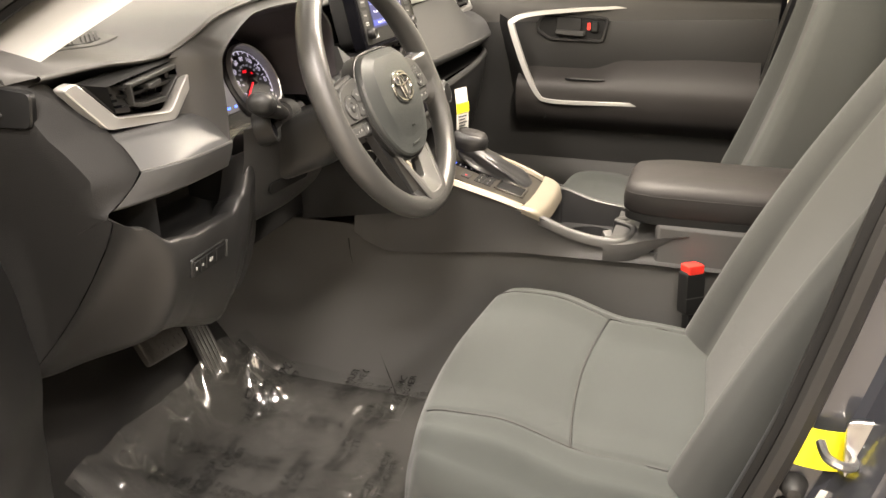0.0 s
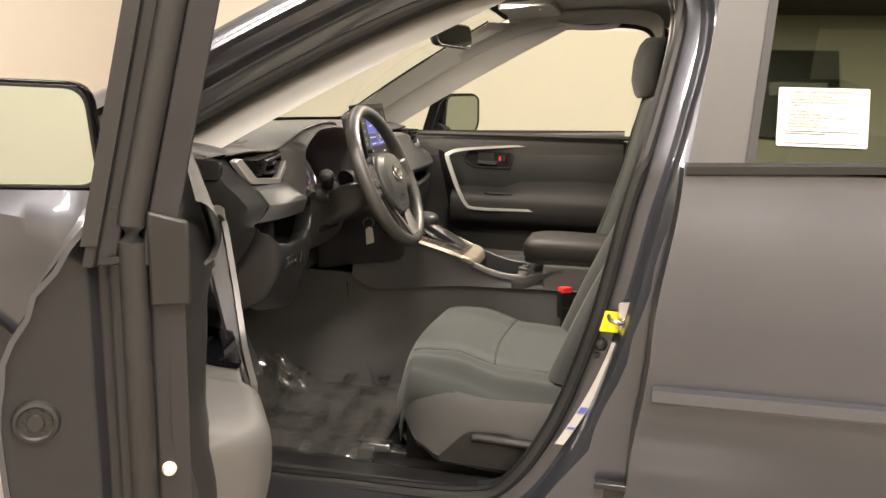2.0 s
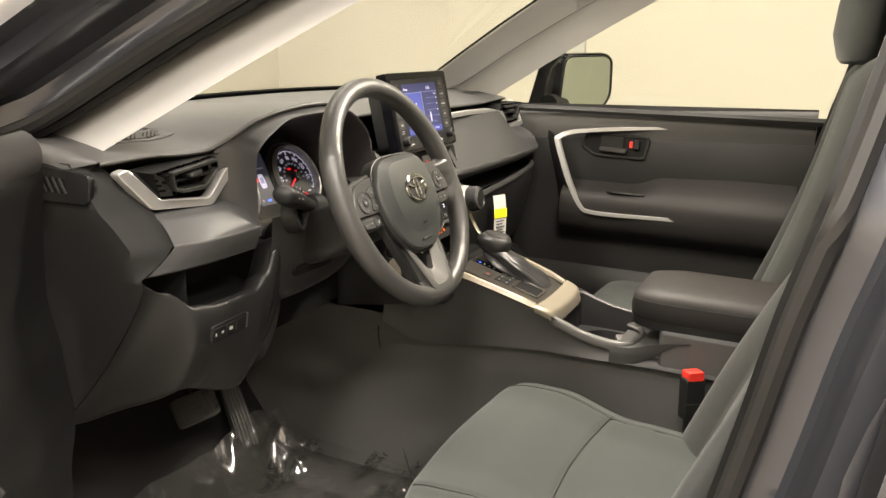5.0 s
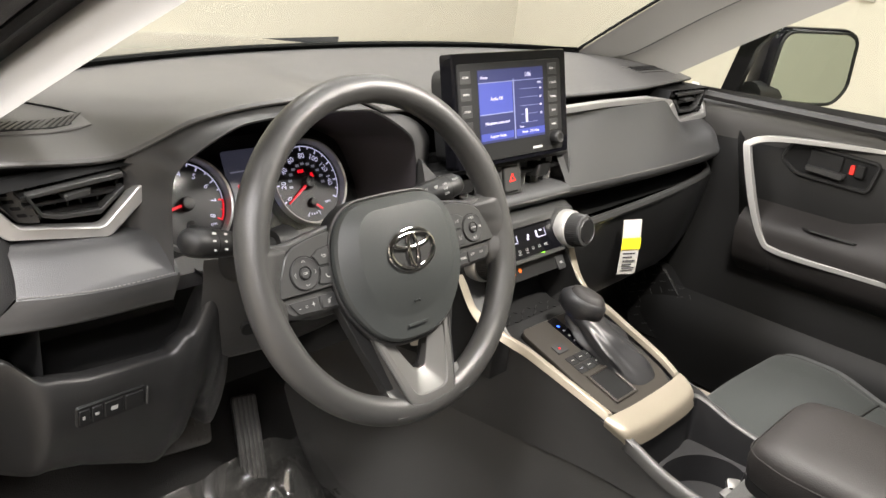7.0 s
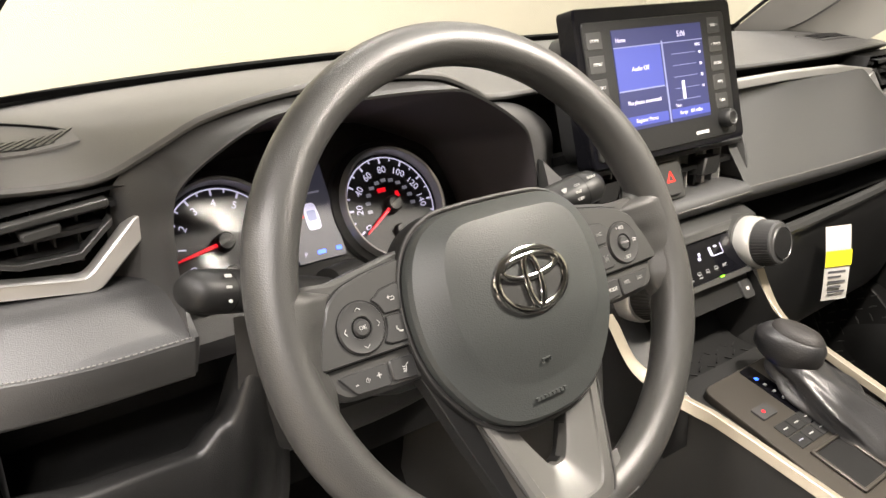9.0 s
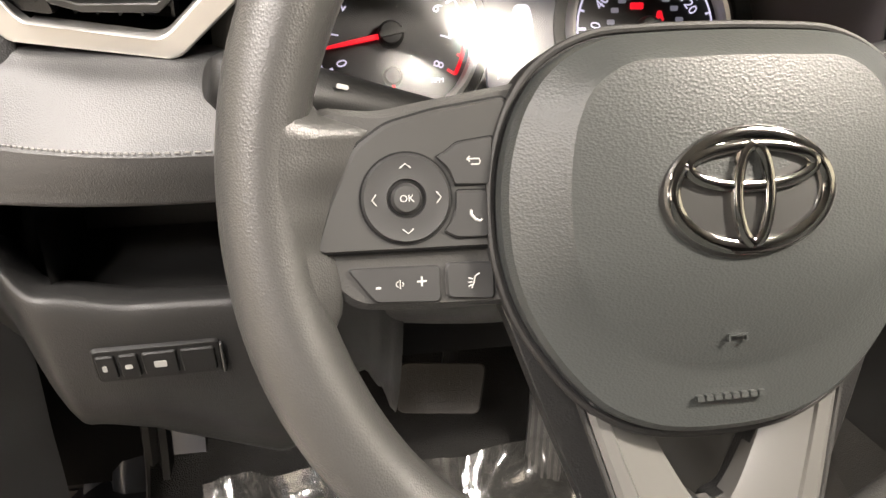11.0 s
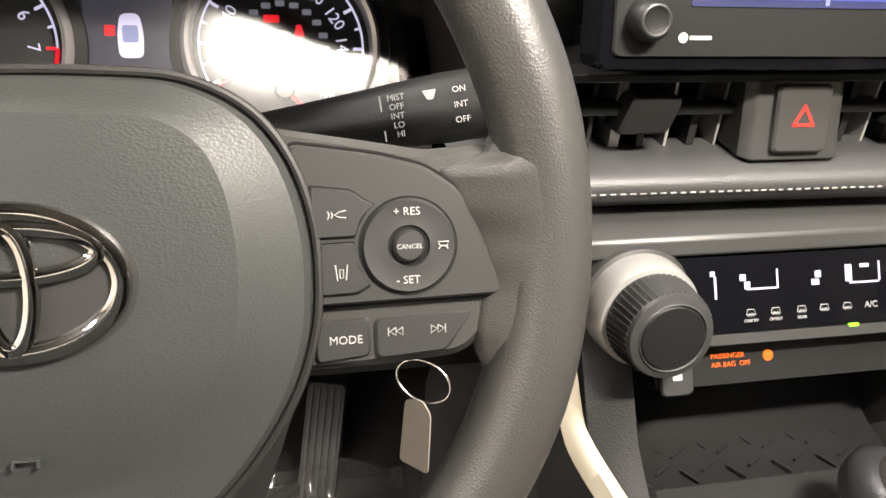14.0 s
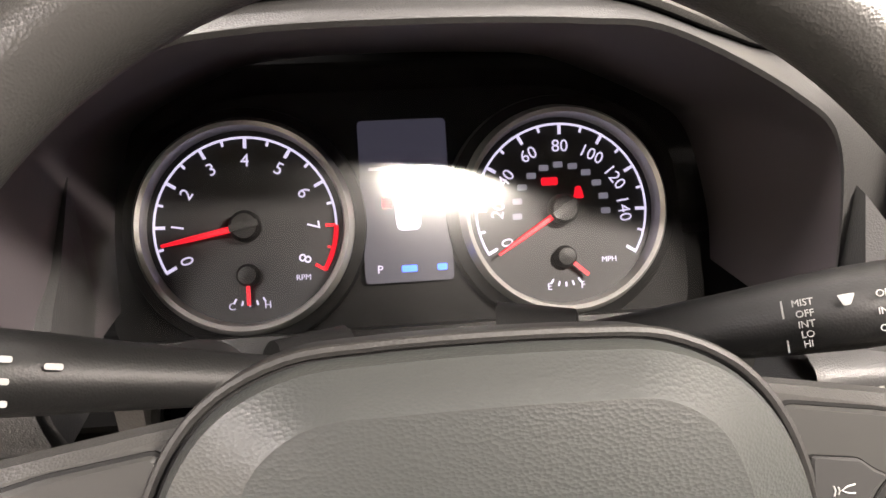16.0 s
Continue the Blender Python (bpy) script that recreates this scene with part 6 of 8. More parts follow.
for q in ((-0.0385, 0.009, 0.0038, 0.0038), (-0.0358, 0.0045, 0.0038, 0.0042), (-0.0265, 0.0022, 0.020, 0.0011), (-0.0162, 0.0075, 0.0011, 0.0115), (-0.056, 0.004, 0.0014, 0.013), (-0.0575, 0.0120, 0.003, 0.003), (0.0105, 0.0085, 0.0040, 0.0040), (0.0085, 0.0040, 0.0050, 0.0035), (0.0310, 0.0080, 0.0045, 0.0100), (0.0415, 0.0022, 0.020, 0.0011), (0.0520, 0.0085, 0.0011, 0.0115), (0.042, 0.0120, 0.006, 0.0022)):
    part("readout", prism(rrect(q[2], q[3], 0.0004, q[0], q[1]), 0, 0.0003, KM), L_WHITE, pn)
for i, x in enumerate((-0.0345, -0.0185, -0.0015, 0.0135, 0.0290)):
    sym = [tube([(x - 0.0030, -0.0125, 0.0002), (x - 0.0022, -0.0095, 0.0002), (x + 0.0022, -0.0095, 0.0002), (x + 0.0030, -0.0125, 0.0002), (x - 0.0030, -0.0125, 0.0002)], 0.00028, 4)]
    sym += [tube([(x + d, -0.0136, 0.0002), (x + d * 0.6, -0.0115, 0.0002)], 0.00025, 4) for d in (-0.0018, 0.0, 0.0018)]
    part("key_symbol", tf(both(*sym), KM), WHITE, pn)
for t, x in (("ON/OFF", -0.0345), ("FRONT", -0.0185), ("REAR", -0.0015)):
    words("key_text", t, 0.0026, KM @ Matrix.Translation((x, -0.0160, 0.0003)), WHITE, pn)
words("key_text", "A/C", 0.0054, KM @ Matrix.Translation((0.0450, -0.0115, 0.0003)), WHITE, pn)
part("indicator", prism(rrect(0.0065, 0.0020, 0.0008, 0.0310, -0.0225), 0.001, 0.0024, KM), L_GREEN, pn)
KL = KM @ Matrix.Translation((0, -0.040, -0.012))
lp = part("lower_panel", prism(rrect(0.200, 0.026, 0.003, 0.010, 0), -0.02, 0.0, KL, 0.001), DARK, cc, "dark switch row below the climate panel")
words("airbag_text", "PASSENGER", 0.0042, KL @ Matrix.Translation((-0.044, 0.0035, 0.0004)), L_AMBER, lp)
words("airbag_text", "AIR BAG  OFF", 0.0042, KL @ Matrix.Translation((-0.042, -0.0015, 0.0004)), L_AMBER, lp)
part("airbag_symbol", prism(disc(0.0034, 14, -0.0175, 0.002), 0, 0.0004, KL), L_AMBER, lp)
for s in (-1, 1):
    k = part("button", prism(rrect(0.020, 0.022, 0.004, s * 0.078, -0.006), 0, 0.003, KL, 0.001), BTN, lp)
    part("button_mark", prism(rrect(0.006, 0.004, 0.001, s * 0.078, -0.006), 0.003, 0.0033, KL), WHITE, k)
part("open_cubby", patch([[(-0.095, 0.150, 0.845), (0, 0.145, 0.845), (0.095, 0.150, 0.845)], [(-0.095, 0.155, 0.81), (0, 0.150, 0.81), (0.095, 0.155, 0.81)], [(-0.095, 0.13, 0.785), (0, 0.125, 0.782), (0.095, 0.13, 0.785)], [(-0.095, 0.06, 0.775), (0, 0.06, 0.770), (0.095, 0.06, 0.775)]], 12, 14), BLACK, cc, "dark open cubby")
for s in (-1, 1):
    part("side_cheek", loft([[(s * 0.100, y, z) for y, z in ((0.30, 0.93), (0.150, 0.915), (0.110, 0.865), (0.085, 0.83), (0.05, 0.805), (0.05, 0.75), (0.30, 0.70))], [(s * 0.124, y, z) for y, z in ((0.30, 0.93), (0.160, 0.915), (0.125, 0.865), (0.10, 0.83), (0.06, 0.80), (0.06, 0.74), (0.30, 0.70))]]), HARD, cc)
cubby_m = Matrix.Translation((0.0, 0.105, 0.7795)) @ Matrix.Rotation(0.10, 4, "X")
for i in range(11):
    for j in range(5):
        part("mat_rib", tf(prism(rrect(0.013, 0.0016, 0.0005), 0, 0.0012), cubby_m @ Matrix.Translation((-0.080 + 0.016 * i, -0.040 + 0.018 * j + 0.006 * (i % 2), 0.0)) @ Matrix.Rotation(0.5 if (i + j) % 2 else -0.9, 4, "Z")), DARK, cc)

for ob in (cv, cc):
    ob.location.z += 0.0045

# ---------------------------------------------------------------- centre console
con = thing("centre_console", "dark grey centre console with champagne trim and cup holders", "centre console")
def ctop(y):
    return 0.752 + 0.30 * (y + 0.14) if y > -0.14 else 0.752


for s in (-1, 1):
    sp = [(s * 0.131, 0.118, 0.880), (s * 0.126, 0.092, 0.840), (s * 0.114, 0.055, 0.813), (s * 0.106, 0.0, 0.796), (s * 0.098, -0.08, 0.772), (s * 0.091, -0.118, 0.7575)]
    pts = [p - Vector((0.012 * max(0, min(1, (p.y - 0.02) / 0.07)), 0, 0)) for p in spline(sp, 40)]
    part("trim_rail", loft([[p + Vector((a, b * 0.6, b)) for a, b in ((-s * 0.011, -0.004), (-s * 0.008, 0.006), (s * 0.000, 0.007), (s * 0.004, -0.004))] for p in pts]), CHAMP, con, "champagne satin trim rail", bevel=0.0015)
tail = [(-0.094, -0.105, 0.766), (0.094, -0.105, 0.766), (0.090, -0.142, 0.755), (0.078, -0.160, 0.742), (-0.078, -0.160, 0.742), (-0.090, -0.142, 0.755)]
part("trim_tail", patch([[(-0.1015, -0.116, 0.752), (-0.099, -0.118, 0.7640), (-0.04, -0.121, 0.7625), (0.04, -0.121, 0.7625), (0.090, -0.118, 0.7640)], [(-0.1005, -0.132, 0.746), (-0.097, -0.134, 0.7600), (-0.04, -0.138, 0.7590), (0.04, -0.138, 0.7590), (0.086, -0.134, 0.7600)], [(-0.0965, -0.148, 0.738), (-0.092, -0.149, 0.7520), (-0.04, -0.154, 0.7520), (0.04, -0.154, 0.7520), (0.078, -0.149, 0.7520)], [(-0.0920, -0.155, 0.720), (-0.088, -0.156, 0.733), (-0.04, -0.160, 0.733), (0.04, -0.160, 0.733), (0.074, -0.156, 0.733)]], 24, 16), CHAMP, con, "champagne satin trim end", angle=60)
part("shift_plate", patch([[(x, 0.075, 0.806) for x in (-0.088, -0.03, 0.03, 0.088)], [(x, 0.0, 0.789) for x in (-0.088, -0.03, 0.03, 0.088)], [(x, -0.06, 0.773) for x in (-0.086, -0.03, 0.03, 0.086)], [(x, -0.118, 0.757) for x in (-0.070, -0.03, 0.03, 0.070)]], 16, 16), DARK, con)
PT = math.atan(0.29)
PM = basis((0.0, -0.02, 0.7855), (1, 0, 0), (0, math.cos(PT), math.sin(PT)))
plate = part("shift_surround", prism(rounded([(-0.070, -0.107), (0.056, -0.107), (0.074, -0.080), (0.080, 0.075), (-0.080, 0.075), (-0.084, -0.088)], 0.014), -0.004, 0.004, PM, 0.001), PLATE, con, "satin dark selector surround")
# Flat black plate; the tray's depth is only shade in the colour.
part("tray_pit", prism(rrect(0.046, 0.050, 0.006, -0.034, -0.062), 0.004, 0.0046, PM), BLACK, plate)
part("tray_rim", tf(both(*[block(a, b, c, d, 0.004, 0.007) for a, b, c, d in ((-0.060, -0.008, -0.090, -0.086), (-0.060, -0.008, -0.038, -0.034), (-0.060, -0.056, -0.090, -0.034), (-0.012, -0.008, -0.090, -0.034))]), PM), PLATE, plate, bevel=0.001)
for i in range(2):
    for j in range(3):
        b = part("mode_button", prism(rrect(0.0175, 0.0155, 0.001, -0.052 + 0.0185 * j, -0.020 + 0.0165 * i), 0.004, 0.0050, PM, 0.0004), DARK, plate)
        part("button_mark", prism(rrect(0.007, 0.0012, 0.0004, -0.052 + 0.0185 * j, -0.020 + 0.0165 * i), 0.0050, 0.0053, PM), WHITE if i + j else L_DIM, b)
part("park_button", prism(rrect(0.024, 0.016, 0.002, -0.050, 0.022), 0.004, 0.0060, PM, 0.0006), BTN, plate)
part("park_lamp", prism(disc(0.0022, 12, -0.052, 0.022), 0.006, 0.0063, PM), L_RED, plate)
part("gate", prism(rrect(0.020, 0.085, 0.003, -0.010, 0.030), 0.004, 0.0048, PM), GLOSS, plate)
part("gate_lamp", prism(rrect(0.004, 0.004, 0.001, -0.013, 0.056), 0.0048, 0.0054, PM), L_BLUE, plate)
part("gate_marks", both(*[prism(rrect(0.004, 0.003, 0.0006, -0.012, 0.046 - 0.011 * i), 0.0048, 0.0052, PM) for i in range(3)]), WHITE, plate)
gs = thing("gear_selector", "black leather gear selector with a pleated boot", "gear selector")
rings = []
for k in range(22):
    u = k / 21
    w, d = 0.080 - 0.044 * u ** 1.5, 0.122 - 0.078 * u ** 1.3
    c = Vector((0.026 - 0.016 * u, -0.044 + 0.056 * u, 0.783 + 0.052 * u))
    fold = 0.0045 * math.sin(math.pi * min(1, u * 1.15)) 
    row = []
    for i in range(64):
        a = 2 * math.pi * i / 64
        f = fold * (math.sin(5 * a + 4.5 * u) + 0.6 * math.sin(3 * a - 7 * u) + 0.4 * math.sin(11 * a + 9 * u))
        sx, sy = math.copysign(abs(math.cos(a)) ** 0.7, math.cos(a)), math.copysign(abs(math.sin(a)) ** 0.7, math.sin(a))
        row.append(tuple(c + Vector((sx * (w / 2 + f), sy * (d / 2 + f), 0.29 * (d / 2) * sy * (1 - u)))))
    rings.append(row)
part("boot", loft(rings), BOOT, gs, "pleated black leather boot", angle=60)
prof = [(0.012, -0.002, 0.012, 0.014), (0.018, 0.0, 0.018, 0.024), (0.025, 0.003, 0.022, 0.032), (0.032, 0.003, 0.0245, 0.036), (0.044, 0.0, 0.0235, 0.036), (0.052, -0.004, 0.019, 0.030), (0.056, -0.006, 0.010, 0.016)]
part("knob", loft([[(0.010 + rx * math.cos(a), 0.012 + dy + ry * math.sin(a), 0.806 + h + 0.25 * ry * math.sin(a) * 0.6) for a in [2 * math.pi * i / 32 for i in range(32)]] for h, dy, rx, ry in prof]), BOOT, gs, "rounded black knob", angle=60)
part("knob_cap", loft([[(0.010 + rx * math.cos(a), 0.006 + ry * math.sin(a), 0.858 + h + 0.15 * ry * math.sin(a)) for a in [2 * math.pi * i / 28 for i in range(28)]] for h, rx, ry in ((-0.001, 0.0175, 0.028), (0.0050, 0.0150, 0.025), (0.0078, 0.008, 0.016))]), LEATHER, gs, angle=70)

# side walls of the console
def cside(s):
    def f(u, v):
        y = 0.20 - 0.80 * u
        top = curve1([(-0.60, 0.70), (-0.345, 0.705), (-0.30, 0.705), (-0.24, 0.715), (-0.17, 0.738), (-0.14, 0.750), (0.0, 0.790), (0.06, 0.806), (0.10, 0.81), (0.20, 0.81)], y)
        bot = curve1([(-0.6, 0.685), (-0.345, 0.685), (-0.16, 0.680), (0.14, 0.652), (0.17, 0.665), (0.20, 0.685)], y)
        x = 0.104 - 0.006 * v + 0.010 * max(0, (y - 0.08) / 0.12)
        return Vector((s * (x - 0.012 * math.sin(math.pi * (1 - v)) * 0.5), y, bot + (top - bot) * v))
    return f
for s in (-1, 1):
    part("upper_side", thick(sheet(cside(s), 40, 8), 0.004), CONTOP, con, "dark upper console side")
    part("lower_side", sheet(lambda u, v: Vector((s * (0.088 + 0.05 * (1 - v) ** 2 + 0.05 * max(0, (0.10 - 0.8 * u - (-0.1)) / 0.5) * 0), 0.56 - 1.2 * u, 0.36 + 0.33 * v)), 20, 10), CONSIDE, con, "grey lower console side")
part("seam_line", tube([(-0.1005 - 0.05 * (1 - v) ** 2 + 0.012, 0.225 - 0.11 * (1 - v) ** 1.6, 0.36 + 0.30 * v) for v in [i / 10 for i in range(11)]], 0.0012, 5), BLACK, con)
# cup holders
def rim_z(y):
    return curve2([(-0.33, 0.724), (-0.27, 0.719), (-0.21, 0.7275), (-0.16, 0.744), (-0.13, 0.752)], y)


CUP = spline([(-0.081, -0.152, 0), (-0.040, -0.157, 0), (0.040, -0.157, 0), (0.074, -0.154, 0), (0.083, -0.168, 0), (0.084, -0.225, 0), (0.083, -0.268, 0), (0.062, -0.284, 0), (0.036, -0.282, 0), (0.020, -0.268, 0), (0.006, -0.267, 0), (-0.006, -0.284, 0), (-0.026, -0.298, 0), (-0.060, -0.298, 0), (-0.082, -0.284, 0), (-0.087, -0.250, 0), (-0.087, -0.190, 0), (-0.086, -0.165, 0)], 96, True)
def cup_ring(out, dz, flat=None):
    res = []
    for i, p in enumerate(CUP):
        t = (CUP[(i + 3) % 96] - CUP[i - 3]).normalized()
        q = p + Vector((-t.y, t.x, 0)) * out
        res.append((q.x, q.y, rim_z(p.y) + dz if flat is None else flat))
    return res


ledge = [(0.075 * math.cos(a), -0.224 + 0.058 * math.sin(a), 0.676) for a in [math.atan2(p.y + 0.224, p.x) for p in CUP]]
part("cup_well", loft([cup_ring(0.0, -0.001), cup_ring(-0.003, 0, 0.677), ledge, [(x * 0.93, -0.224 + (y + 0.224) * 0.93, 0.635) for x, y, z in ledge], [(x * 0.05, -0.224 + (y + 0.224) * 0.05, 0.634) for x, y, z in ledge]], cap=False), WELL, con, "dark cup holder well with a round step", angle=40)
part("well_rim", loft([cup_ring(0.0, -0.012), cup_ring(0.0, -0.002), cup_ring(0.003, 0.0015), cup_ring(0.009, 0.0015), cup_ring(0.013, -0.003), cup_ring(0.015, -0.014)], cap=False), CONTOP, con, "rounded cup holder rim", angle=60)
for x, y, turn in ((-0.066, -0.205, 0.3), (0.020, -0.252, 2.2), (-0.006, -0.262, 1.2)):
    part("grip_tab", prism(rounded([(-0.009, -0.006), (0.009, -0.006), (0.009, 0.005), (-0.009, 0.005)], 0.002, 2), -0.012, 0.002, basis((x, y, 0.688), (math.cos(turn), math.sin(turn), 0), (-math.sin(turn) * 0.5, math.cos(turn) * 0.5, 0.85)), 0.0015), SATIN, con, "pale sprung cup grip")
part("rear_deck", patch([[(x, y, z) for x in (-0.103, -0.05, 0.0, 0.05, 0.098)] for y, z in ((-0.270, 0.7115), (-0.300, 0.7165), (-0.335, 0.728), (-0.40, 0.742))], 16, 12), CONTOP, con, "smooth deck behind the cup holders")
part("rear_box", block(-0.098, 0.098, -0.66, -0.345, 0.68, 0.757), CONSIDE, con, bevel=0.008)
part("rear_cheek", patch([[(-0.103, -0.262, 0.7125), (-0.103, -0.30, 0.7165), (-0.103, -0.335, 0.727), (-0.102, -0.385, 0.741)], [(-0.106, -0.262, 0.700), (-0.105, -0.29, 0.70), (-0.103, -0.318, 0.707), (-0.0995, -0.352, 0.716)], [(-0.106, -0.262, 0.683), (-0.105, -0.28, 0.683), (-0.103, -0.297, 0.685), (-0.100, -0.315, 0.690)]], 16, 12), CONTOP, con, angle=60)
arm = thing("armrest", "padded black leatherette centre armrest lid", "armrest")
def armring(k, dz):
    return [(x * k, -0.455 + (y) * k, dz) for x, y in rounded([(-0.092, -0.18), (0.092, -0.18), (0.096, 0.12), (0.078, 0.168), (-0.078, 0.168), (-0.096, 0.12)], 0.035, 6)]
part("pad", loft([armring(0.96, 0.765), armring(1.0, 0.772), armring(1.01, 0.790), armring(0.99, 0.806), armring(0.95, 0.815), armring(0.8, 0.822), armring(0.3, 0.825)]), LEATHER, arm, "softly rounded pad", angle=60)
part("lid", loft([armring(0.95, 0.752), armring(0.985, 0.755), armring(0.985, 0.768)]), DARK, arm)
part("stitch", tf(tube(armring(1.004, 0.803), 0.0009, 5, True), Matrix()), LEATHER, arm)

# ---------------------------------------------------------------- seats
def seat(cx, name, lab):
    e = thing(name, lab, "car seat", "front seats")
    s = -1 if cx < 0 else 1
    # cushion: rings along y from front edge to back
    def cush(u, v):
        y = -0.040 - 0.48 * u
        a = 2 * v - 1
        w = 0.252 - 0.045 * math.exp(-u / 0.07)
        x = cx + a * w
        zc = curve1([(0.0, 0.604), (0.10, 0.640), (0.3, 0.638), (0.6, 0.606), (1.0, 0.595)], u)
        side = abs(a)
        bol = 0.010 * curve1([(0.0, 0.0), (0.45, 0.0), (0.74, 0.5), (0.88, -0.5), (1.0, -4.4)], side) * min(1, 0.4 + u * 2)
        lane = 0.72 + 0.06 * (1 - u) ** 2
        seam = -0.0030 * math.exp(-((side - lane) / 0.014) ** 2) * min(1, u * 5)
        cross = -0.0035 * math.exp(-((u - 0.49 - 0.06 * a * a) / 0.011) ** 2) * (1 if side < lane else 0) + 0.002 * math.sin(math.pi * min(1, max(0, (u - 0.45) / 0.5))) * (1 if side < lane else 0)
        front = -0.09 * math.exp(-u / 0.05)
        yb = y - 0.040 * a * a * math.exp(-u * 6)
        return Vector((x, yb + 0.03 * math.exp(-u / 0.03) * 0, zc + bol + seam + cross + front))
    top = sheet(cush, 110, 110)
    front = sheet(lambda u, v: cush(0, v) + Vector((0, 0.012 * math.sin(math.pi * u) - 0.03 * u * u, -0.10 * u)), 10, 110)
    sides = [sheet(lambda u, v, a=a: cush(v, a) + Vector(((2 * a - 1) * (0.012 * math.sin(math.pi * u)), 0, -0.055 * u - 0.03 * u * (1 - v))), 8, 110) for a in (0, 1)]
    part("cushion", both(top, front, *sides), CLOTH, e, "grey woven cloth cushion with sewn bolsters", angle=75, weld=True)
    lane_of = lambda u: 0.72 + 0.06 * (1 - u) ** 2
    part("seam", tube([cush(0.49 + 0.06 * a * a, 0.5 + a / 2) + Vector((0, 0, 0.0016)) for a in np.linspace(-0.74, 0.74, 40)], 0.0014, 6), RUBBER, e, "dark sewn cross seam")
    part("seam", tube([cush(0.93, 0.5 + a / 2) + Vector((0, 0, 0.0012)) for a in np.linspace(-0.70, 0.70, 24)], 0.0014, 6), RUBBER, e, "dark sewn rear seam")
    for q in (-1, 1):
        part("seam", tube([cush(u, 0.5 + q * lane_of(u) / 2) + Vector((0, 0, 0.0012)) for u in np.linspace(0.10, 0.98, 50)], 0.0014, 6), RUBBER, e, "dark sewn bolster seam")
    # side shield
    for q in (-1, 1):
        def shieldf(u, v):
            y = -0.088 - 0.417 * u
            hi = curve1([(0, 0.578), (0.15, 0.580), (0.5, 0.562), (0.8, 0.565), (1.0, 0.60)], u)
            lo = curve1([(0, 0.480), (0.12, 0.430), (0.25, 0.405), (0.7, 0.395), (1.0, 0.40)], u)
            return Vector((cx + q * (0.262 + 0.026 * (1 - v) ** 0.6 * min(1, v * 6 + 0.4)) - q * 0.060 * math.exp(-u / 0.09), y, lo + (hi - lo) * v))
        sh = part("side_shield", thick(sheet(shieldf, 30, 10), 0.006), SHIELD_G, e, "grey plastic seat side shield")
        if q == s:
            part("recess", tf(prism(rounded([(-0.12, -0.045), (0.085, -0.05), (0.10, 0.0), (0.04, 0.035), (-0.05, 0.030)], 0.02), 0, 0.003), basis((cx + q * 0.284, -0.30, 0.462), (0, q * 1.0, 0), (0, 0, 1))), HARD, sh)
            lv = part("lever", loft([[(cx + q * (0.286 + d), y, z + h) for d, h in ((0, -0.010), (0.012, -0.011), (0.018, 0.0), (0.012, 0.010), (0, 0.010))] for y, z in ((-0.262, 0.482), (-0.275, 0.484), (-0.34, 0.482), (-0.40, 0.479), (-0.412, 0.476))]), HARD, e, "seat height lever", bevel=0.003)
    part("base", block(cx - 0.23, cx + 0.23, -0.5, -0.10, 0.385, 0.53), BLACK, e)
    for q in (-1, 1):
        part("rail", block(cx + q * 0.20 - 0.02, cx + q * 0.20 + 0.02, -0.55, 0.02, 0.355, 0.392), STEEL, e, bevel=0.003)
        part("rail_end", block(cx + q * 0.215 - 0.016, cx + q * 0.215 + 0.016, -0.06, 0.010, 0.392, 0.410), STEEL, e, "bare steel seat rail end", bevel=0.003)
    # backrest
    hy = -0.865 if cx < 0 else -0.612
    def bk(u, v):
        a = 2 * v - 1
        w = 0.255 - 0.03 * u * u
        yc = (-0.450 - 0.31 * u if cx < 0 else -0.455 - 0.16 * u) + (0.028 if cx < 0 else -0.02) * math.sin(math.pi * u)
        z = 0.60 + 0.64 * u
        bol = 0.042 * curve1([(0.0, 0.0), (0.45, 0.05), (0.76, 1.0), (0.88, 0.5), (1.0, -2.0)], abs(a)) * (1 - 0.5 * u)
        seam = -0.008 * math.exp(-((abs(a) - 0.52) / 0.03) ** 2)
        rnd = 0.10 * max(0, u - 0.9) ** 2 / 0.01 * 0.6
        return Vector((cx + a * w, yc + bol + seam - rnd, z))
    fr = sheet(bk, 50, 50)
    bsides = [sheet(lambda u, v, a=a: bk(v, a) + Vector(((2 * a - 1) * 0.012 * math.sin(math.pi * u), -0.12 * u, 0)), 8, 50) for a in (0, 1)]
    rear = sheet(lambda u, v: bk(u, v) * 1.0 + Vector((0, -0.125, -0.01)), 12, 12)
    topc = sheet(lambda u, v: bk(1, v) + Vector((0, -0.12 * u, 0.02 * math.sin(math.pi * u))), 8, 50)
    part("backrest", both(fr, *bsides, topc), CLOTH2, e, "grey cloth backrest with side bolsters", angle=75, weld=True)
    part("back_panel", rear, HARD, e)
    for q in (-1, 1):
        part("headrest_post", tube([(cx + q * 0.07, hy - 0.03, 1.18), (cx + q * 0.07, hy, 1.28)], 0.007, 10), STEEL, e)
    part("headrest", loft([[(cx + 0.135 * k * px, hy + dy + 0.055 * k * py, z - 0.055) for px, py in [(math.copysign(abs(math.cos(a)) ** 0.7, math.cos(a)), math.copysign(abs(math.sin(a)) ** 0.8, math.sin(a))) for a in [2 * math.pi * i / 36 for i in range(36)]]] for z, k, dy in ((1.265, 0.75, 0), (1.275, 0.92, 0.0), (1.32, 1.0, 0.008), (1.38, 1.0, 0.004), (1.425, 0.92, -0.006), (1.445, 0.72, -0.012))]), CLOTH2, e, "dark cloth headrest", angle=70)
    return e


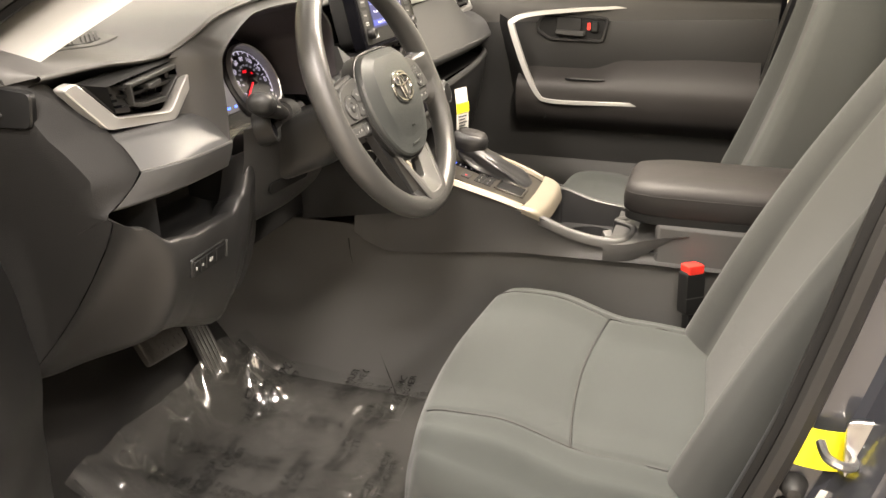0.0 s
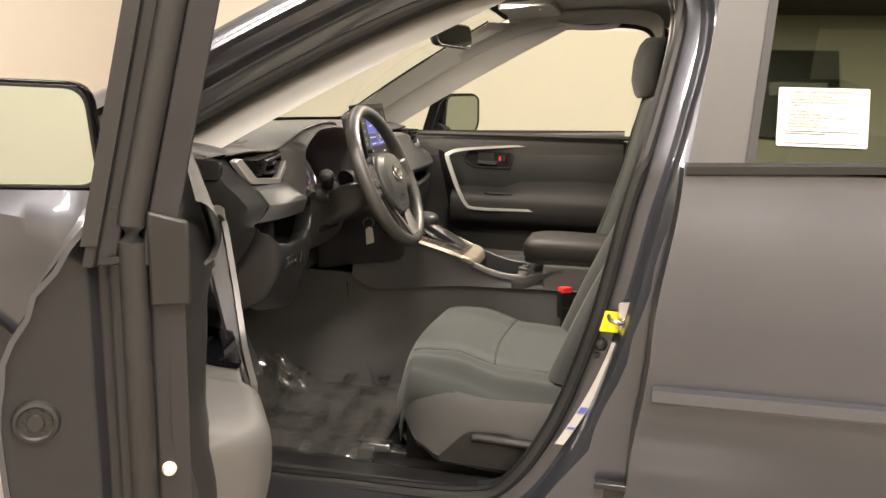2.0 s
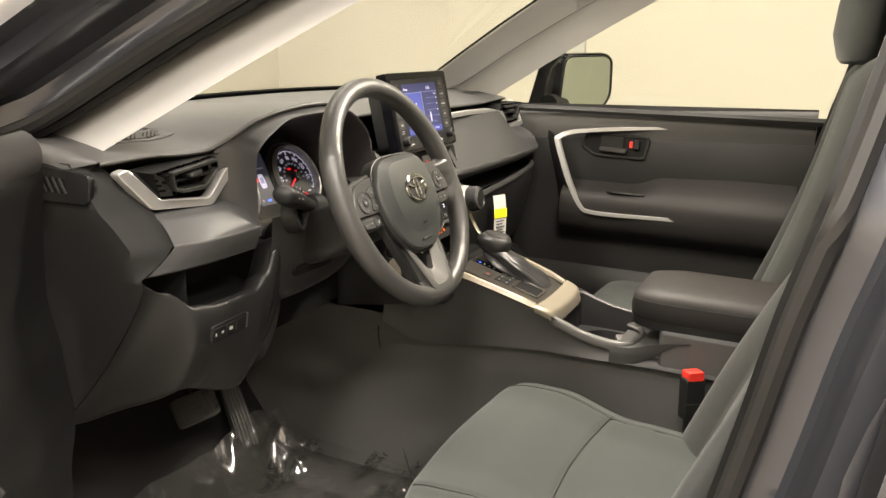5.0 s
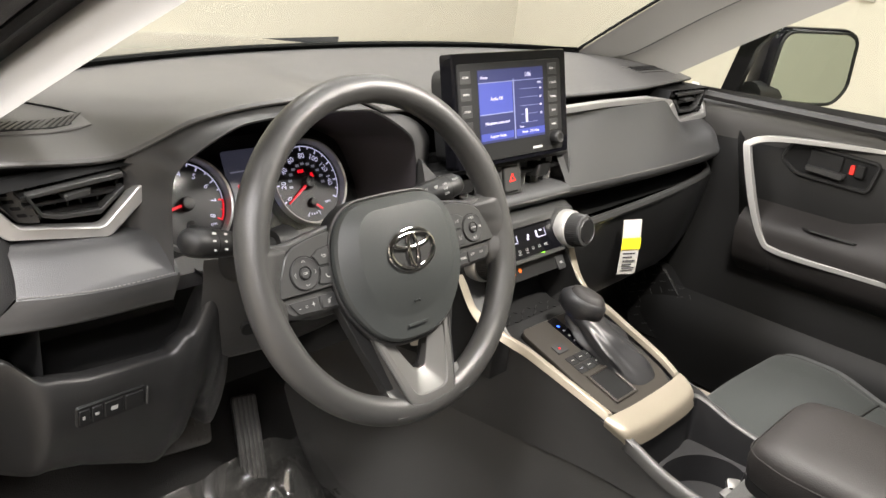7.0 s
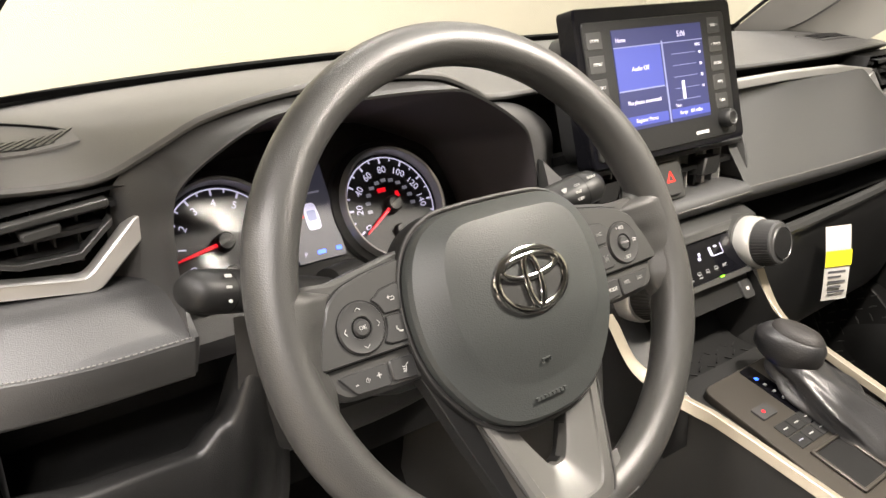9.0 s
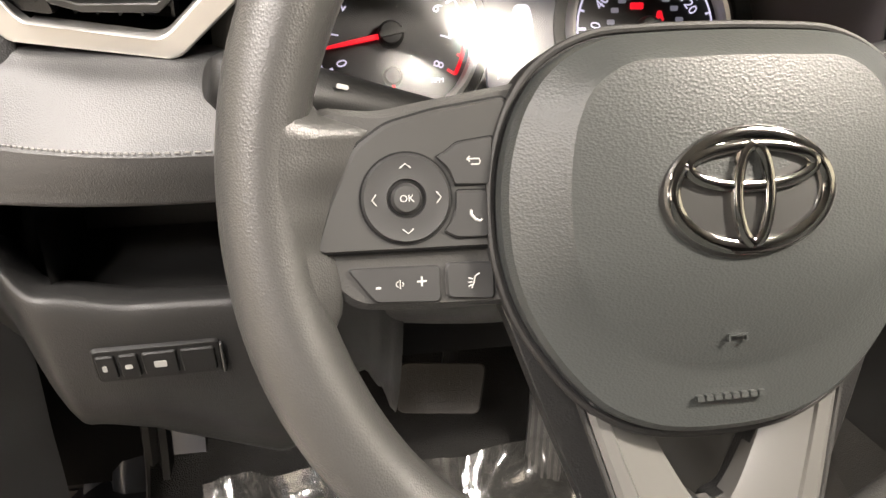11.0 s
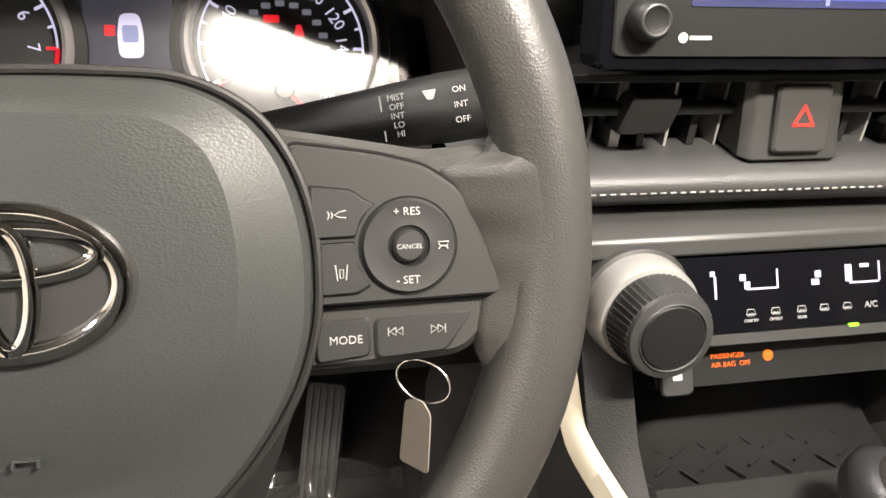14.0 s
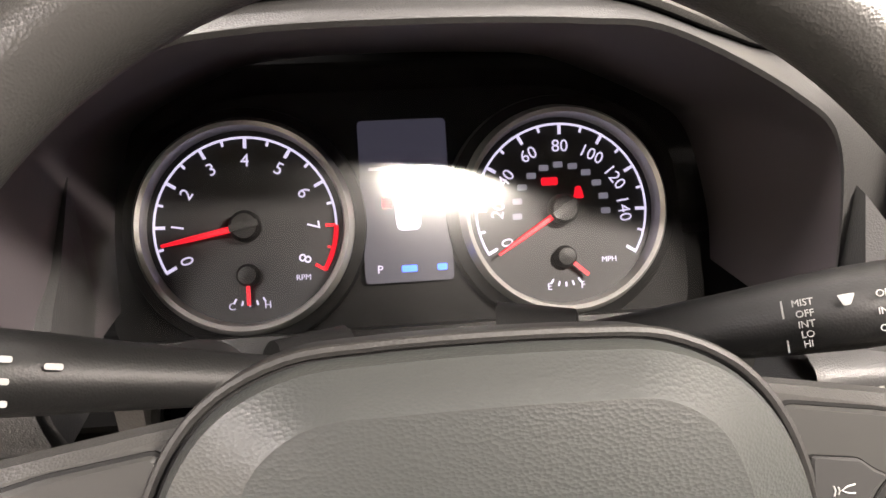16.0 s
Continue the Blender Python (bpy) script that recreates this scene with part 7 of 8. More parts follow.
seat(-0.37, "driver_seat", "grey cloth driver's seat with plastic side shield")
seat(0.37, "passenger_seat", "dark grey cloth passenger seat with headrest")
bk_ = thing("belt_buckle", "black seat belt buckle with a red release button", "belt buckle")
BM = basis((-0.124, -0.414, 0.659), (0.6, -0.8, 0), (0.05, 0.10, 1))
part("housing", prism(rrect(0.036, 0.075, 0.006, 0, -0.005), -0.012, 0.012, BM, 0.003), DARK, bk_)
part("release", prism(rrect(0.030, 0.016, 0.004, 0, 0.036), -0.011, 0.0125, BM, 0.002), RED, bk_, "red release button")
part("stalk", prism(rrect(0.028, 0.06, 0.006, 0.004, -0.068), -0.008, 0.008, BM, 0.003), DARK, bk_)
part("band_line", prism(rrect(0.034, 0.002, 0.0005, 0, -0.012), 0.012, 0.0125, BM), SMOOTH, bk_)

# ---------------------------------------------------------------- pedals, mat and film
br = thing("brake_pedal", "black rubber brake pedal", "pedal")
PB = basis((-0.382, 0.455, 0.548), (1, -0.1, 0), (0, 0.62, 0.78))
part("pad", prism(rounded([(-0.050, -0.026), (0.042, -0.030), (0.052, 0.026), (-0.046, 0.030)], 0.010), -0.008, 0.006, PB, 0.002), PEDAL, br)
for i in range(4):
    for j in range(7):
        part("stud", prism(rrect(0.008, 0.006, 0.001, -0.037 + 0.0125 * j, -0.018 + 0.012 * i), 0.006, 0.0078, PB), PEDAL, br)
part("arm", tube([(-0.37, 0.475, 0.56), (-0.355, 0.52, 0.62), (-0.34, 0.53, 0.75)], 0.009, 8), DARK, br)
ac = thing("accelerator_pedal", "long ribbed black accelerator pedal", "pedal")
PA = basis((-0.248, 0.468, 0.472), (1, -0.3, 0), (0.12, 0.50, 0.86))
part("pad", prism(rrect(0.044, 0.150, 0.008), -0.008, 0.004, PA, 0.002), RUBBER, ac)
for i in range(5):
    part("rib", prism(rrect(0.0035, 0.14, 0.001, -0.016 + 0.008 * i, 0), 0.004, 0.0065, PA), PEDAL, ac)
mat_ = thing("floor_mat", "black carpet floor mat under printed protective film", "floor mat")
def matf(u, v):
    x = -0.625 + 0.47 * u
    y = -0.02 + 0.47 * v
    return Vector((x, y, 0.372 + 0.10 * max(0, (y - 0.36) / 0.12) ** 1.5))
part("mat", thick(sheet(matf, 16, 20), 0.008), CARPET, mat_)
film = thing("protective_film", "wrinkled clear plastic film with printed warnings over the mat", "plastic film")
random.seed(7)
def filmz(x, y):
    p = Vector((x * 9, y * 9, 0.3))
    q = Vector((x * 26, y * 26, 1.7))
    z = 0.013 * abs(noise.noise(p)) * 2 + 0.009 * abs(noise.noise(q))
    bump = 0.095 * math.exp(-((x + 0.245) / 0.055) ** 2 - ((y - 0.375) / 0.06) ** 2) * (0.6 + 0.9 * abs(noise.noise(q * 0.8)))
    edge_ = 0.026 * math.exp(-((x + 0.61) / 0.03) ** 2) * (0.5 + abs(noise.noise(p * 1.7)))
    return z + bump + edge_
def filmf(u, v):
    x = -0.652 + 0.517 * u
    y = -0.03 + 0.475 * v
    return Vector((x + 0.01 * noise.noise(Vector((u * 7, v * 7, 3))), y, 0.384 + 0.10 * max(0, (y - 0.36) / 0.12) ** 1.5 + filmz(x, y)))
fo = part("film", sheet(filmf, 90, 90), FILM, film, "clear wrinkled film", angle=25)
fo.visible_shadow = False
def warning(text, x, y, turn, size):
    """One printed line laid on the film."""
    ob = words("printed_warning", text, size, Matrix.Translation((x, y, 0)) @ Matrix.Rotation(turn, 4, "Z"), BLACK, film, align="LEFT", depth=0.0)
    for v in ob.data.vertices:
        X, Y = v.co.x, v.co.y
        v.co.z = 0.3895 + 0.10 * max(0, (Y - 0.36) / 0.12) ** 1.5 + filmz(X, Y)


for bx, by, turn in ((-0.60, 0.30, 0.0), (-0.31, 0.345, -1.57), (-0.46, 0.20, 1.57), (-0.30, 0.10, 0.0), (-0.58, 0.10, 3.14 + 1.57), (-0.56, 0.035, 0.0), (-0.20, 0.03, 1.57), (-0.36, 0.32, 0.0), (-0.60, 0.17, 0.0), (-0.44, 0.12, 0.0), (-0.53, 0.38, -1.57), (-0.25, 0.20, 0.0)):
    c_, s_ = math.cos(turn), math.sin(turn)
    for k, t in enumerate(("DEALER MUST REMOVE", "PROTECTIVE COVER")):
        warning(t, bx + s_ * 0.019 * k, by - c_ * 0.019 * k, turn, 0.019)

# ---------------------------------------------------------------- passenger door, seen from inside
pd = thing("passenger_door", "closed front passenger door with dark trim and silver strip", "car door")
def panel(u, v):
    y = 0.46 - 1.0 * u
    z = 0.42 + (1.060 + 0.03 * u - 0.42) * v
    x = 0.752 - 0.012 * math.sin(math.pi * min(1, max(0, (z - 0.8) / 0.26)))
    return Vector((x, y, z))
part("panel", sheet(panel, 30, 24), HARD, pd, "dark textured door panel")
part("outer_skin", sheet(lambda u, v: Vector((0.895 - 0.05 * v ** 4, 0.44 - 1.0 * u, 0.30 + 0.745 * v)), 10, 12), PAINT, pd, "grey painted outer skin")
part("rear_skin", sheet(lambda u, v: Vector((0.895 - 0.05 * v ** 4, -0.565 - 1.13 * u, 0.30 + 0.80 * v)), 10, 12), PAINT, body_r, "grey painted rear flank")
part("top_roll", loft([[(x, y, z0 + h) for x, h in ((0.752, -0.10), (0.735, -0.06), (0.722, -0.03), (0.722, -0.012), (0.730, -0.002), (0.760, 0.002), (0.80, 0.0), (0.80, -0.1))] for y, z0 in ((0.46, 1.040), (0.20, 1.048), (-0.1, 1.062), (-0.54, 1.085))]), SOFT, pd, "soft door top roll", angle=60)
CHR = [(0.745, -0.255, 1.028), (0.735, -0.20, 1.024), (0.720, -0.05, 1.012), (0.704, 0.06, 1.000), (0.692, 0.100, 0.985), (0.688, 0.102, 0.965), (0.680, 0.060, 0.86), (0.678, 0.025, 0.80), (0.676, 0.0, 0.787), (0.676, -0.06, 0.785), (0.680, -0.15, 0.787), (0.684, -0.24, 0.789)]
cp = spline(CHR, 90)
part("trim_strip", loft([[p + Vector((-0.004, 0, 0)) + Vector((0, a, b)) for a, b in ((0, 0),)] * 0 or [tuple(p + Vector((dx, 0, 0)) + side_ * q) for dx, q in ((-0.004, -wv), (-0.004, wv), (0.008, wv * 1.15), (0.008, -wv * 1.15))] for i, p in enumerate(cp) for side_, wv in [((lambda t: Vector((0, t.z, -t.y)).normalized())(cp[min(i + 1, 89)] - cp[max(i - 1, 0)]), 0.0022 + 0.0048 * min(1, i / 35) * (1 if i < 46 else max(0.55, 1 - (i - 46) / 30)))]]), SILVER, pd, "satin silver strip", bevel=0.001)
# armrest and pull
def armf(u, v):
    y = 0.085 - 0.60 * u
    p = spline([(0.748, 0, 0.865), (0.715, 0, 0.852), (0.690, 0, 0.838), (0.680, 0, 0.82), (0.679, 0, 0.79), (0.684, 0, 0.765), (0.70, 0, 0.735), (0.748, 0, 0.70)], 22)[int(round(v * 21))]
    hi = 0.040 * curve1([(0.30, 0.0), (0.46, 0.75), (0.8, 1.0), (1.0, 1.0)], u)
    f = (1 - v / 0.35) if v < 0.35 else 0
    lowf = -0.055 * max(0, 1 - u / 0.25) * f
    return Vector((p.x, y, p.z + hi * f * 1.0 + lowf * 0.0))
part("armrest", sheet(armf, 40, 22), LEATHER, pd, "padded dark armrest", angle=70)
part("front_cheek", patch([[(0.692, 0.115, 0.99), (0.75, 0.16, 1.0)], [(0.690, 0.105, 0.95), (0.75, 0.15, 0.95)], [(0.684, 0.055, 0.84), (0.75, 0.12, 0.84)], [(0.680, 0.02, 0.79), (0.75, 0.10, 0.78)], [(0.690, 0.0, 0.74), (0.75, 0.06, 0.70)]], 10, 24), HARD, pd)
part("switch_plate", prism(rounded([(-0.07, -0.02), (0.06, -0.024), (0.06, 0.018), (-0.03, 0.024)], 0.006), 0, 0.004, basis((0.705, -0.085, 0.842), (0, -1, 0), (-1, 0, 0.3))), DARK, pd)
part("window_switch", prism(rrect(0.022, 0.014, 0.003), 0.004, 0.010, basis((0.705, -0.10, 0.846), (0, -1, 0), (-1, 0, 0.3)), 0.002), BTN, pd)
HP = basis((0.738, -0.050, 0.972), (0, -1, 0), (0, 0, 1))
hp = part("handle_recess", prism(rounded([(-0.095, -0.010), (-0.06, -0.032), (0.075, -0.034), (0.085, 0.020), (-0.080, 0.026)], 0.012), 0, 0.004, HP), BLACK, pd)
part("recess_rim", tf(tube([(x, y, 0.004) for x, y in rounded([(-0.097, -0.011), (-0.061, -0.034), (0.077, -0.036), (0.087, 0.021), (-0.082, 0.028)], 0.012)], 0.004, 6, True), HP), HARD, pd)
part("inner_handle", prism(rounded([(-0.045, -0.020), (0.03, -0.024), (0.032, -0.012), (-0.045, -0.010)], 0.005), 0.004, 0.018, HP, 0.003), SMOOTH, pd, "grey inner door handle")
part("handle_plate", prism(rrect(0.065, 0.034, 0.006, -0.012, 0.004), 0.004, 0.009, HP, 0.002), DARK, pd)
part("lock_knob", prism(rrect(0.018, 0.026, 0.004, 0.055, 0.0), 0.004, 0.014, HP, 0.003), DARK, pd)
part("lock_flag", prism(rrect(0.008, 0.018, 0.002, 0.040, 0.0), 0.004, 0.010, HP), RED, pd)
part("door_pocket", patch([[(0.72, 0.30, 0.62), (0.70, 0.1, 0.63), (0.70, -0.2, 0.63), (0.71, -0.5, 0.63)], [(0.70, 0.31, 0.56), (0.675, 0.1, 0.55), (0.675, -0.2, 0.55), (0.69, -0.5, 0.55)], [(0.72, 0.31, 0.44), (0.70, 0.1, 0.42), (0.70, -0.2, 0.42), (0.71, -0.5, 0.42)]], 20, 12), DARK, pd)
SPK = [(0.345, 0.600), (0.240, 0.668), (0.110, 0.535), (0.160, 0.485), (0.285, 0.480)]
SG = basis((0.700, 0, 0), (0, -1, 0), (0, 0, 1))
part("speaker_panel", prism(rounded([(-y, z) for y, z in SPK], 0.03), -0.03, 0.004, SG, 0.003), DARK, pd, "dark patterned speaker panel")
for i in range(9):
    for j in range(8):
        yy, zz = 0.13 + 0.024 * i, 0.50 + 0.021 * j + 0.008 * (i % 2)
        if abs((yy - 0.225) * 0.75 + (zz - 0.575) * 0.6) < 0.085 and abs((zz - 0.575) * 0.8 - (yy - 0.225) * 0.6) < 0.075:
            part("grille_rib", tf(prism(rrect(0.014, 0.002, 0.0006), 0.004, 0.0055), SG @ Matrix.Translation((-yy, zz, 0)) @ Matrix.Rotation(0.45 if (i + j) % 3 else -1.0, 4, "Z")), SMOOTH, pd)
gpane = part("pane", sheet(lambda u, v: Vector((0.775 - 0.175 * v, 0.42 - 0.40 * v - (1.02 - 0.40 * v) * u, 1.05 + 0.38 * v)), 10, 8), G_SIDE, pd, "clear side glass")
gpane.visible_shadow = False
part("division_bar", loft([[(x + a, y + b, z) for a, b in ((-0.01, 0.012), (0.01, 0.012), (0.01, -0.022), (-0.01, -0.022))] for x, y, z in ((0.775, 0.215, 1.045), (0.735, 0.170, 1.165), (0.715, 0.12, 1.22))]), DARK, pd)
part("window_frame", both(tube([p + Vector((-0.008, 0, 0)) for p in ring_at(0.0, 0.012, 1) if p.z > 1.05], 0.010, 6)), RUBBER, pd)

# ---------------------------------------------------------------- door mirrors
def mirror(name, centre, right, up, lab, arm_to, w=0.225, h=0.160):
    e = thing(name, lab, "door mirror", "door mirrors")
    M = basis(centre, right, up)
    flip = math.copysign(1, w)
    w = abs(w)
    o = rounded([(-w / 2, -h / 2 + 0.012), (-w / 2 + 0.02, -h / 2), (w / 2 - 0.03, -h / 2 + 0.004), (w / 2, -h / 2 + 0.040), (w / 2 - 0.004, h / 2 - 0.014), (w / 2 - 0.03, h / 2), (-w / 2 + 0.015, h / 2 - 0.004)], 0.034, 8)
    o = [(flip * x, y) for x, y in o]
    sc = lambda k, z, d=0: [(x * k + d, y * k, z) for x, y in o]
    part("housing", tf(loft([sc(1.0, 0.0), sc(1.06, -0.004), sc(1.09, -0.02), sc(1.02, -0.06), sc(0.75, -0.10), sc(0.35, -0.12)]), M), GLOSS, e, "dark glossy housing", angle=60)
    part("glass", tf(prism([(x * 0.95, y * 0.94) for x, y in o], 0.0005, 0.002), M), MIRROR, e, "mirror glass")
    part("bezel", tf(loft([sc(0.945, 0.001), sc(0.96, 0.005), sc(1.0, 0.005), sc(1.01, -0.002)], cap=False), M), DARK, e)
    part("arm", tube([M @ Vector(((-1 if arm_to[0] < centre[0] else 1) * w * 0.25, -h * 0.3, -0.05)), (Vector(arm_to) + M @ Vector((0, -h * 0.4, -0.05))) / 2, Vector(arm_to)], [0.04, 0.032, 0.03], 12), DARK, e)
    return e


mirror("door_mirror", (0.920, 0.100, 1.122), (1, -0.50, 0), (0, 0.0, 1), "dark door mirror with clear mirror glass", (0.79, 0.17, 1.06))

# ---------------------------------------------------------------- rear-view mirror, overhead console, dome lamp
rv = thing("rear_view_mirror", "black interior rear-view mirror below the windscreen header", "rear-view mirror")
RM = basis((0.0, -0.060, 1.372), (0.965, -0.22, 0.0), (0, 0.12, 1))
part("housing", tf(loft([[(x * k, y * k, z) for x, y in rrect(0.235, 0.068, 0.026)] for k, z in ((0.97, 0.0), (1.0, -0.004), (1.0, -0.015), (0.8, -0.032))]), RM), DARK, rv)
part("glass", prism(rrect(0.222, 0.058, 0.024), 0, 0.0015, RM), MIRROR, rv)
part("stem", tube([(0.0, -0.045, 1.385), (0.0, -0.03, 1.43), (0.0, -0.06, 1.475)], 0.010, 8), DARK, rv)
oc = thing("overhead_console", "grey overhead console with lit map lamps", "overhead console")
OM = basis((0.0, -0.28, 1.500), (1, 0, 0), (0, -1, -0.03))
part("housing", prism(rrect(0.19, 0.22, 0.03), -0.004, 0.020, OM, 0.008), HEADLINER, oc)
for s in (-1, 1):
    part("lamp_lens", prism(rrect(0.060, 0.045, 0.008, s * 0.05, -0.06), 0.020, 0.0225, OM, 0.001), L_DOME, oc, "lit map lamp lens")
part("holder_lid", prism(rrect(0.15, 0.07, 0.015, 0, 0.045), 0.020, 0.026, OM, 0.003), PILLAR, oc)
dl = bpy.data.lights.new("map_lamp", "AREA")
dl.shape, dl.size, dl.size_y, dl.energy, dl.color = "RECTANGLE", 0.16, 0.05, 14.5, (1.0, 0.93, 0.80)
dlo = new("map_lamp", dl)
dlo.matrix_basis = pose(0, -0.22, 1.468)
gh = thing("grab_handle", "pale grey roof grab handle", "grab handle")
part("handle", tube(spline([(0.520, -0.30, 1.462), (0.505, -0.315, 1.440), (0.50, -0.40, 1.432), (0.505, -0.485, 1.440), (0.520, -0.50, 1.462)], 24), 0.009, 8), PILLAR, gh)
vs_ = thing("sun_visor", "pale grey folded sun visor", "sun visor", "sun visors")
part("visor", prism(rrect(0.36, 0.16, 0.03), -0.008, 0.008, basis((-0.30, -0.235, 1.468), (1, 0, 0), (0, -1, 0.10)), 0.004), HEADLINER, vs_)
copy_thing(vs_, Matrix.Translation((0.60, 0, 0)))
# belt webbing on the far pillar and passenger paper tag
bw = thing("seat_belt", "black seat belt webbing down the far pillar", "seat belt")
part("webbing", thick(sheet(lambda u, v: Vector((0.66 + 0.05 * (1 - v), -0.60 - 0.04 * u, 0.45 + 0.85 * v)), 3, 8), 0.0015), DARK, bw)
pt = thing("dash_tag", "white and yellow paper tag hanging from the glove box", "paper tag")
TG = basis((0.322, 0.126, 0.824), (0.86, -0.5, 0.04), (0.02, 0.05, 1))
part("slip", thick(tf(sheet(lambda u, v: Vector((-0.018 + 0.036 * u, -0.050 + 0.105 * v, 0.006 * math.sin(2.5 * v))), 4, 12), TG), 0.0006), PAPER, pt)
part("yellow_band", thick(tf(sheet(lambda u, v: Vector((-0.0185 + 0.037 * u, 0.000 + 0.022 * v, 0.002 + 0.006 * math.sin(2.5 * (0.5 + 0.2 * v)))), 4, 4), TG), 0.0006), YELLOW, pt)
part("small_print", both(*[tf(block(-0.013, 0.012 - 0.006 * (i % 2), -0.010 - 0.007 * i, -0.007 - 0.007 * i, 0.0055, 0.0058), TG) for i in range(5)]), INK, pt)

# ---------------------------------------------------------------- open driver's door
dd = thing("driver_door", "open driver's door with dark trim and silver pull strip", "car door")
DD = Matrix(((-0.853, 0.5225, 0, -0.79), (-0.5225, -0.853, 0, 0.525), (0, 0, 1, 0), (0, 0, 0, 1)))
DR = DD.to_3x3()
# local: s along the door from its hinge, n towards the cabin, z up
def D(s, n, z):
    return DD @ Vector((s, n, z))


def edge_s(z):
    return curve1([(0.28, 0.95), (0.5, 1.01), (0.7, 1.050), (0.95, 1.070), (1.12, 1.070), (1.5, 1.078)], z)


def skin_n(z):
    return curve1([(0.28, 0.055), (0.45, 0.015), (0.70, -0.012), (0.92, -0.018), (0.975, -0.010), (1.035, 0.018), (1.075, 0.048), (1.11, 0.070)], z)


part("outer_skin", thick(sheet(lambda u, v: (lambda z: D(0.10 + (edge_s(z) - 0.10) * u, skin_n(z), z))(0.30 + 0.80 * v), 24, 40), 0.005), PAINT, dd, "grey painted outer skin")
zs = np.linspace(0.30, 1.10, 34)
# Same grey paint as the skin, its shade put into the darker colour.
part("shut_face", loft([[D(edge_s(z) - ds, max(nn, skin_n(z) + k), z) for z in zs] for k, (ds, nn) in ((0.0, (0.0, -1)), (0.004, (0.003, -1)), (0.010, (0.008, -1)), (0.012, (0.010, 0.060)), (0.014, (0.013, 0.066)), (0.016, (0.021, 0.071)), (0.018, (0.023, 0.076)), (0.020, (0.016, 0.082)), (0.022, (0.012, 0.088)), (0.024, (0.013, 0.096)), (0.026, (0.014, 0.108)), (0.027, (0.008, 0.114)), (0.0275, (0.006, 0.120)), (0.028, (0.004, 0.146)))], ring_closed=False, cap=False), SHADED_PAINT, dd, "painted door shut face", angle=80)
part("shut_seal", tube([D(edge_s(z) - 0.006, 0.103 + 0.22 * max(0, z - 1.10), z) for z in np.linspace(0.32, 1.50, 80)], 0.0125, 14), RUBBER, dd, "black door seal")
GB = basis(tuple(D(1.060, 0.014, 0.918)), tuple(DR @ Vector((0, 1, 0))), (0, 0, 1))
part("grommet", lathe([(0.0, 0.006), (0.007, 0.006), (0.008, 0.004), (0.014, 0.004), (0.016, 0.006), (0.019, 0.005), (0.021, 0.0)], 28, GB), RUBBER, dd, "round black rubber plug")
for i in range(6):
    part("grommet_lug", prism(disc(0.002, 8, 0.0112 * math.cos(i * 1.047), 0.0112 * math.sin(i * 1.047)), 0.003, 0.0055, GB), RUBBER, dd)
part("bump_stop", lathe([(0.0, 0.009), (0.005, 0.008), (0.0068, 0.004), (0.0068, 0.0)], 20, basis(tuple(D(1.058, 0.126, 0.857)), tuple(DR @ Vector((0, 1, 0))), (0, 0, 1))), BEIGE, dd, "pale round bump stop")
part("belt_step", prism(rrect(0.016, 0.006, 0.002), 0, 0.003, basis(tuple(D(1.066, 0.090, 1.066)), tuple(DR @ Vector((0, 1, 0))), (0, 0, 1))), SHADED_PAINT, dd)
# window frame: rear sash, slanted header, front run
def frame_n(z):
    return 0.075 + 0.215 * (z - 1.12)
sash = lambda z, a, b: D(edge_s(z) - a, frame_n(z) + b, z)
part("rear_sash", loft([[sash(z, a, b) for a, b in ((0.0, -0.002), (0.0, 0.008), (0.006, 0.010), (0.006, 0.026), (0.014, 0.028), (0.014, 0.044), (0.0, 0.046), (0.0, 0.072), (0.045, 0.072), (0.055, 0.020), (0.055, -0.002))] for z in np.linspace(1.06, 1.50, 12)]), SHADED_PAINT, dd, "grey rear window sash", bevel=0.0015)
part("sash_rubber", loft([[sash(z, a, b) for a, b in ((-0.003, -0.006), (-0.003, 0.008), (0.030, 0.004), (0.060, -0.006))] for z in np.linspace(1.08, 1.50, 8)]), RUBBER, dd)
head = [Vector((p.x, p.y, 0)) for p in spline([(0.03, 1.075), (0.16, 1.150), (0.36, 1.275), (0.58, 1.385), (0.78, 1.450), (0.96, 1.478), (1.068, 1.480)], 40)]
part("window_header", loft([[D(p.x, frame_n(p.y) + b, p.y + a) for a, b in ((0.025, -0.010), (0.025, 0.030), (0.012, 0.055), (-0.022, 0.055), (-0.024, 0.02), (-0.024, -0.010))] for p in head]), SHADED_PAINT, dd, "grey window frame", bevel=0.002)
part("header_seal", tube([D(p.x, frame_n(p.y) + 0.060, p.y + 0.005) for p in head], 0.009, 6), RUBBER, dd)
part("front_run", loft([[D(s + a, frame_n(z) + b, z) for a, b in ((-0.014, -0.012), (-0.014, 0.028), (0.016, 0.028), (0.016, -0.012))] for s, z in ((0.300, 1.07), (0.270, 1.15), (0.250, 1.20))]), DARK, dd)
part("sail_cover", thick(sheet(lambda u, v: D(0.10 + 0.19 * u - 0.02 * v, frame_n(1.1) + 0.03 + 0.01 * v, 1.06 + (0.02 + 0.13 * u) * v), 6, 6), 0.006), DARK, dd, "black mirror base cover")
pane_d = part("pane", sheet(lambda u, v: (lambda z: D(0.26 + 0.79 * u, frame_n(z) + 0.005, z))(1.06 + min(0.40, 0.14 + 0.62 * u) * v), 12, 8), G_SIDE, dd, "clear side glass")
pane_d.visible_shadow = False
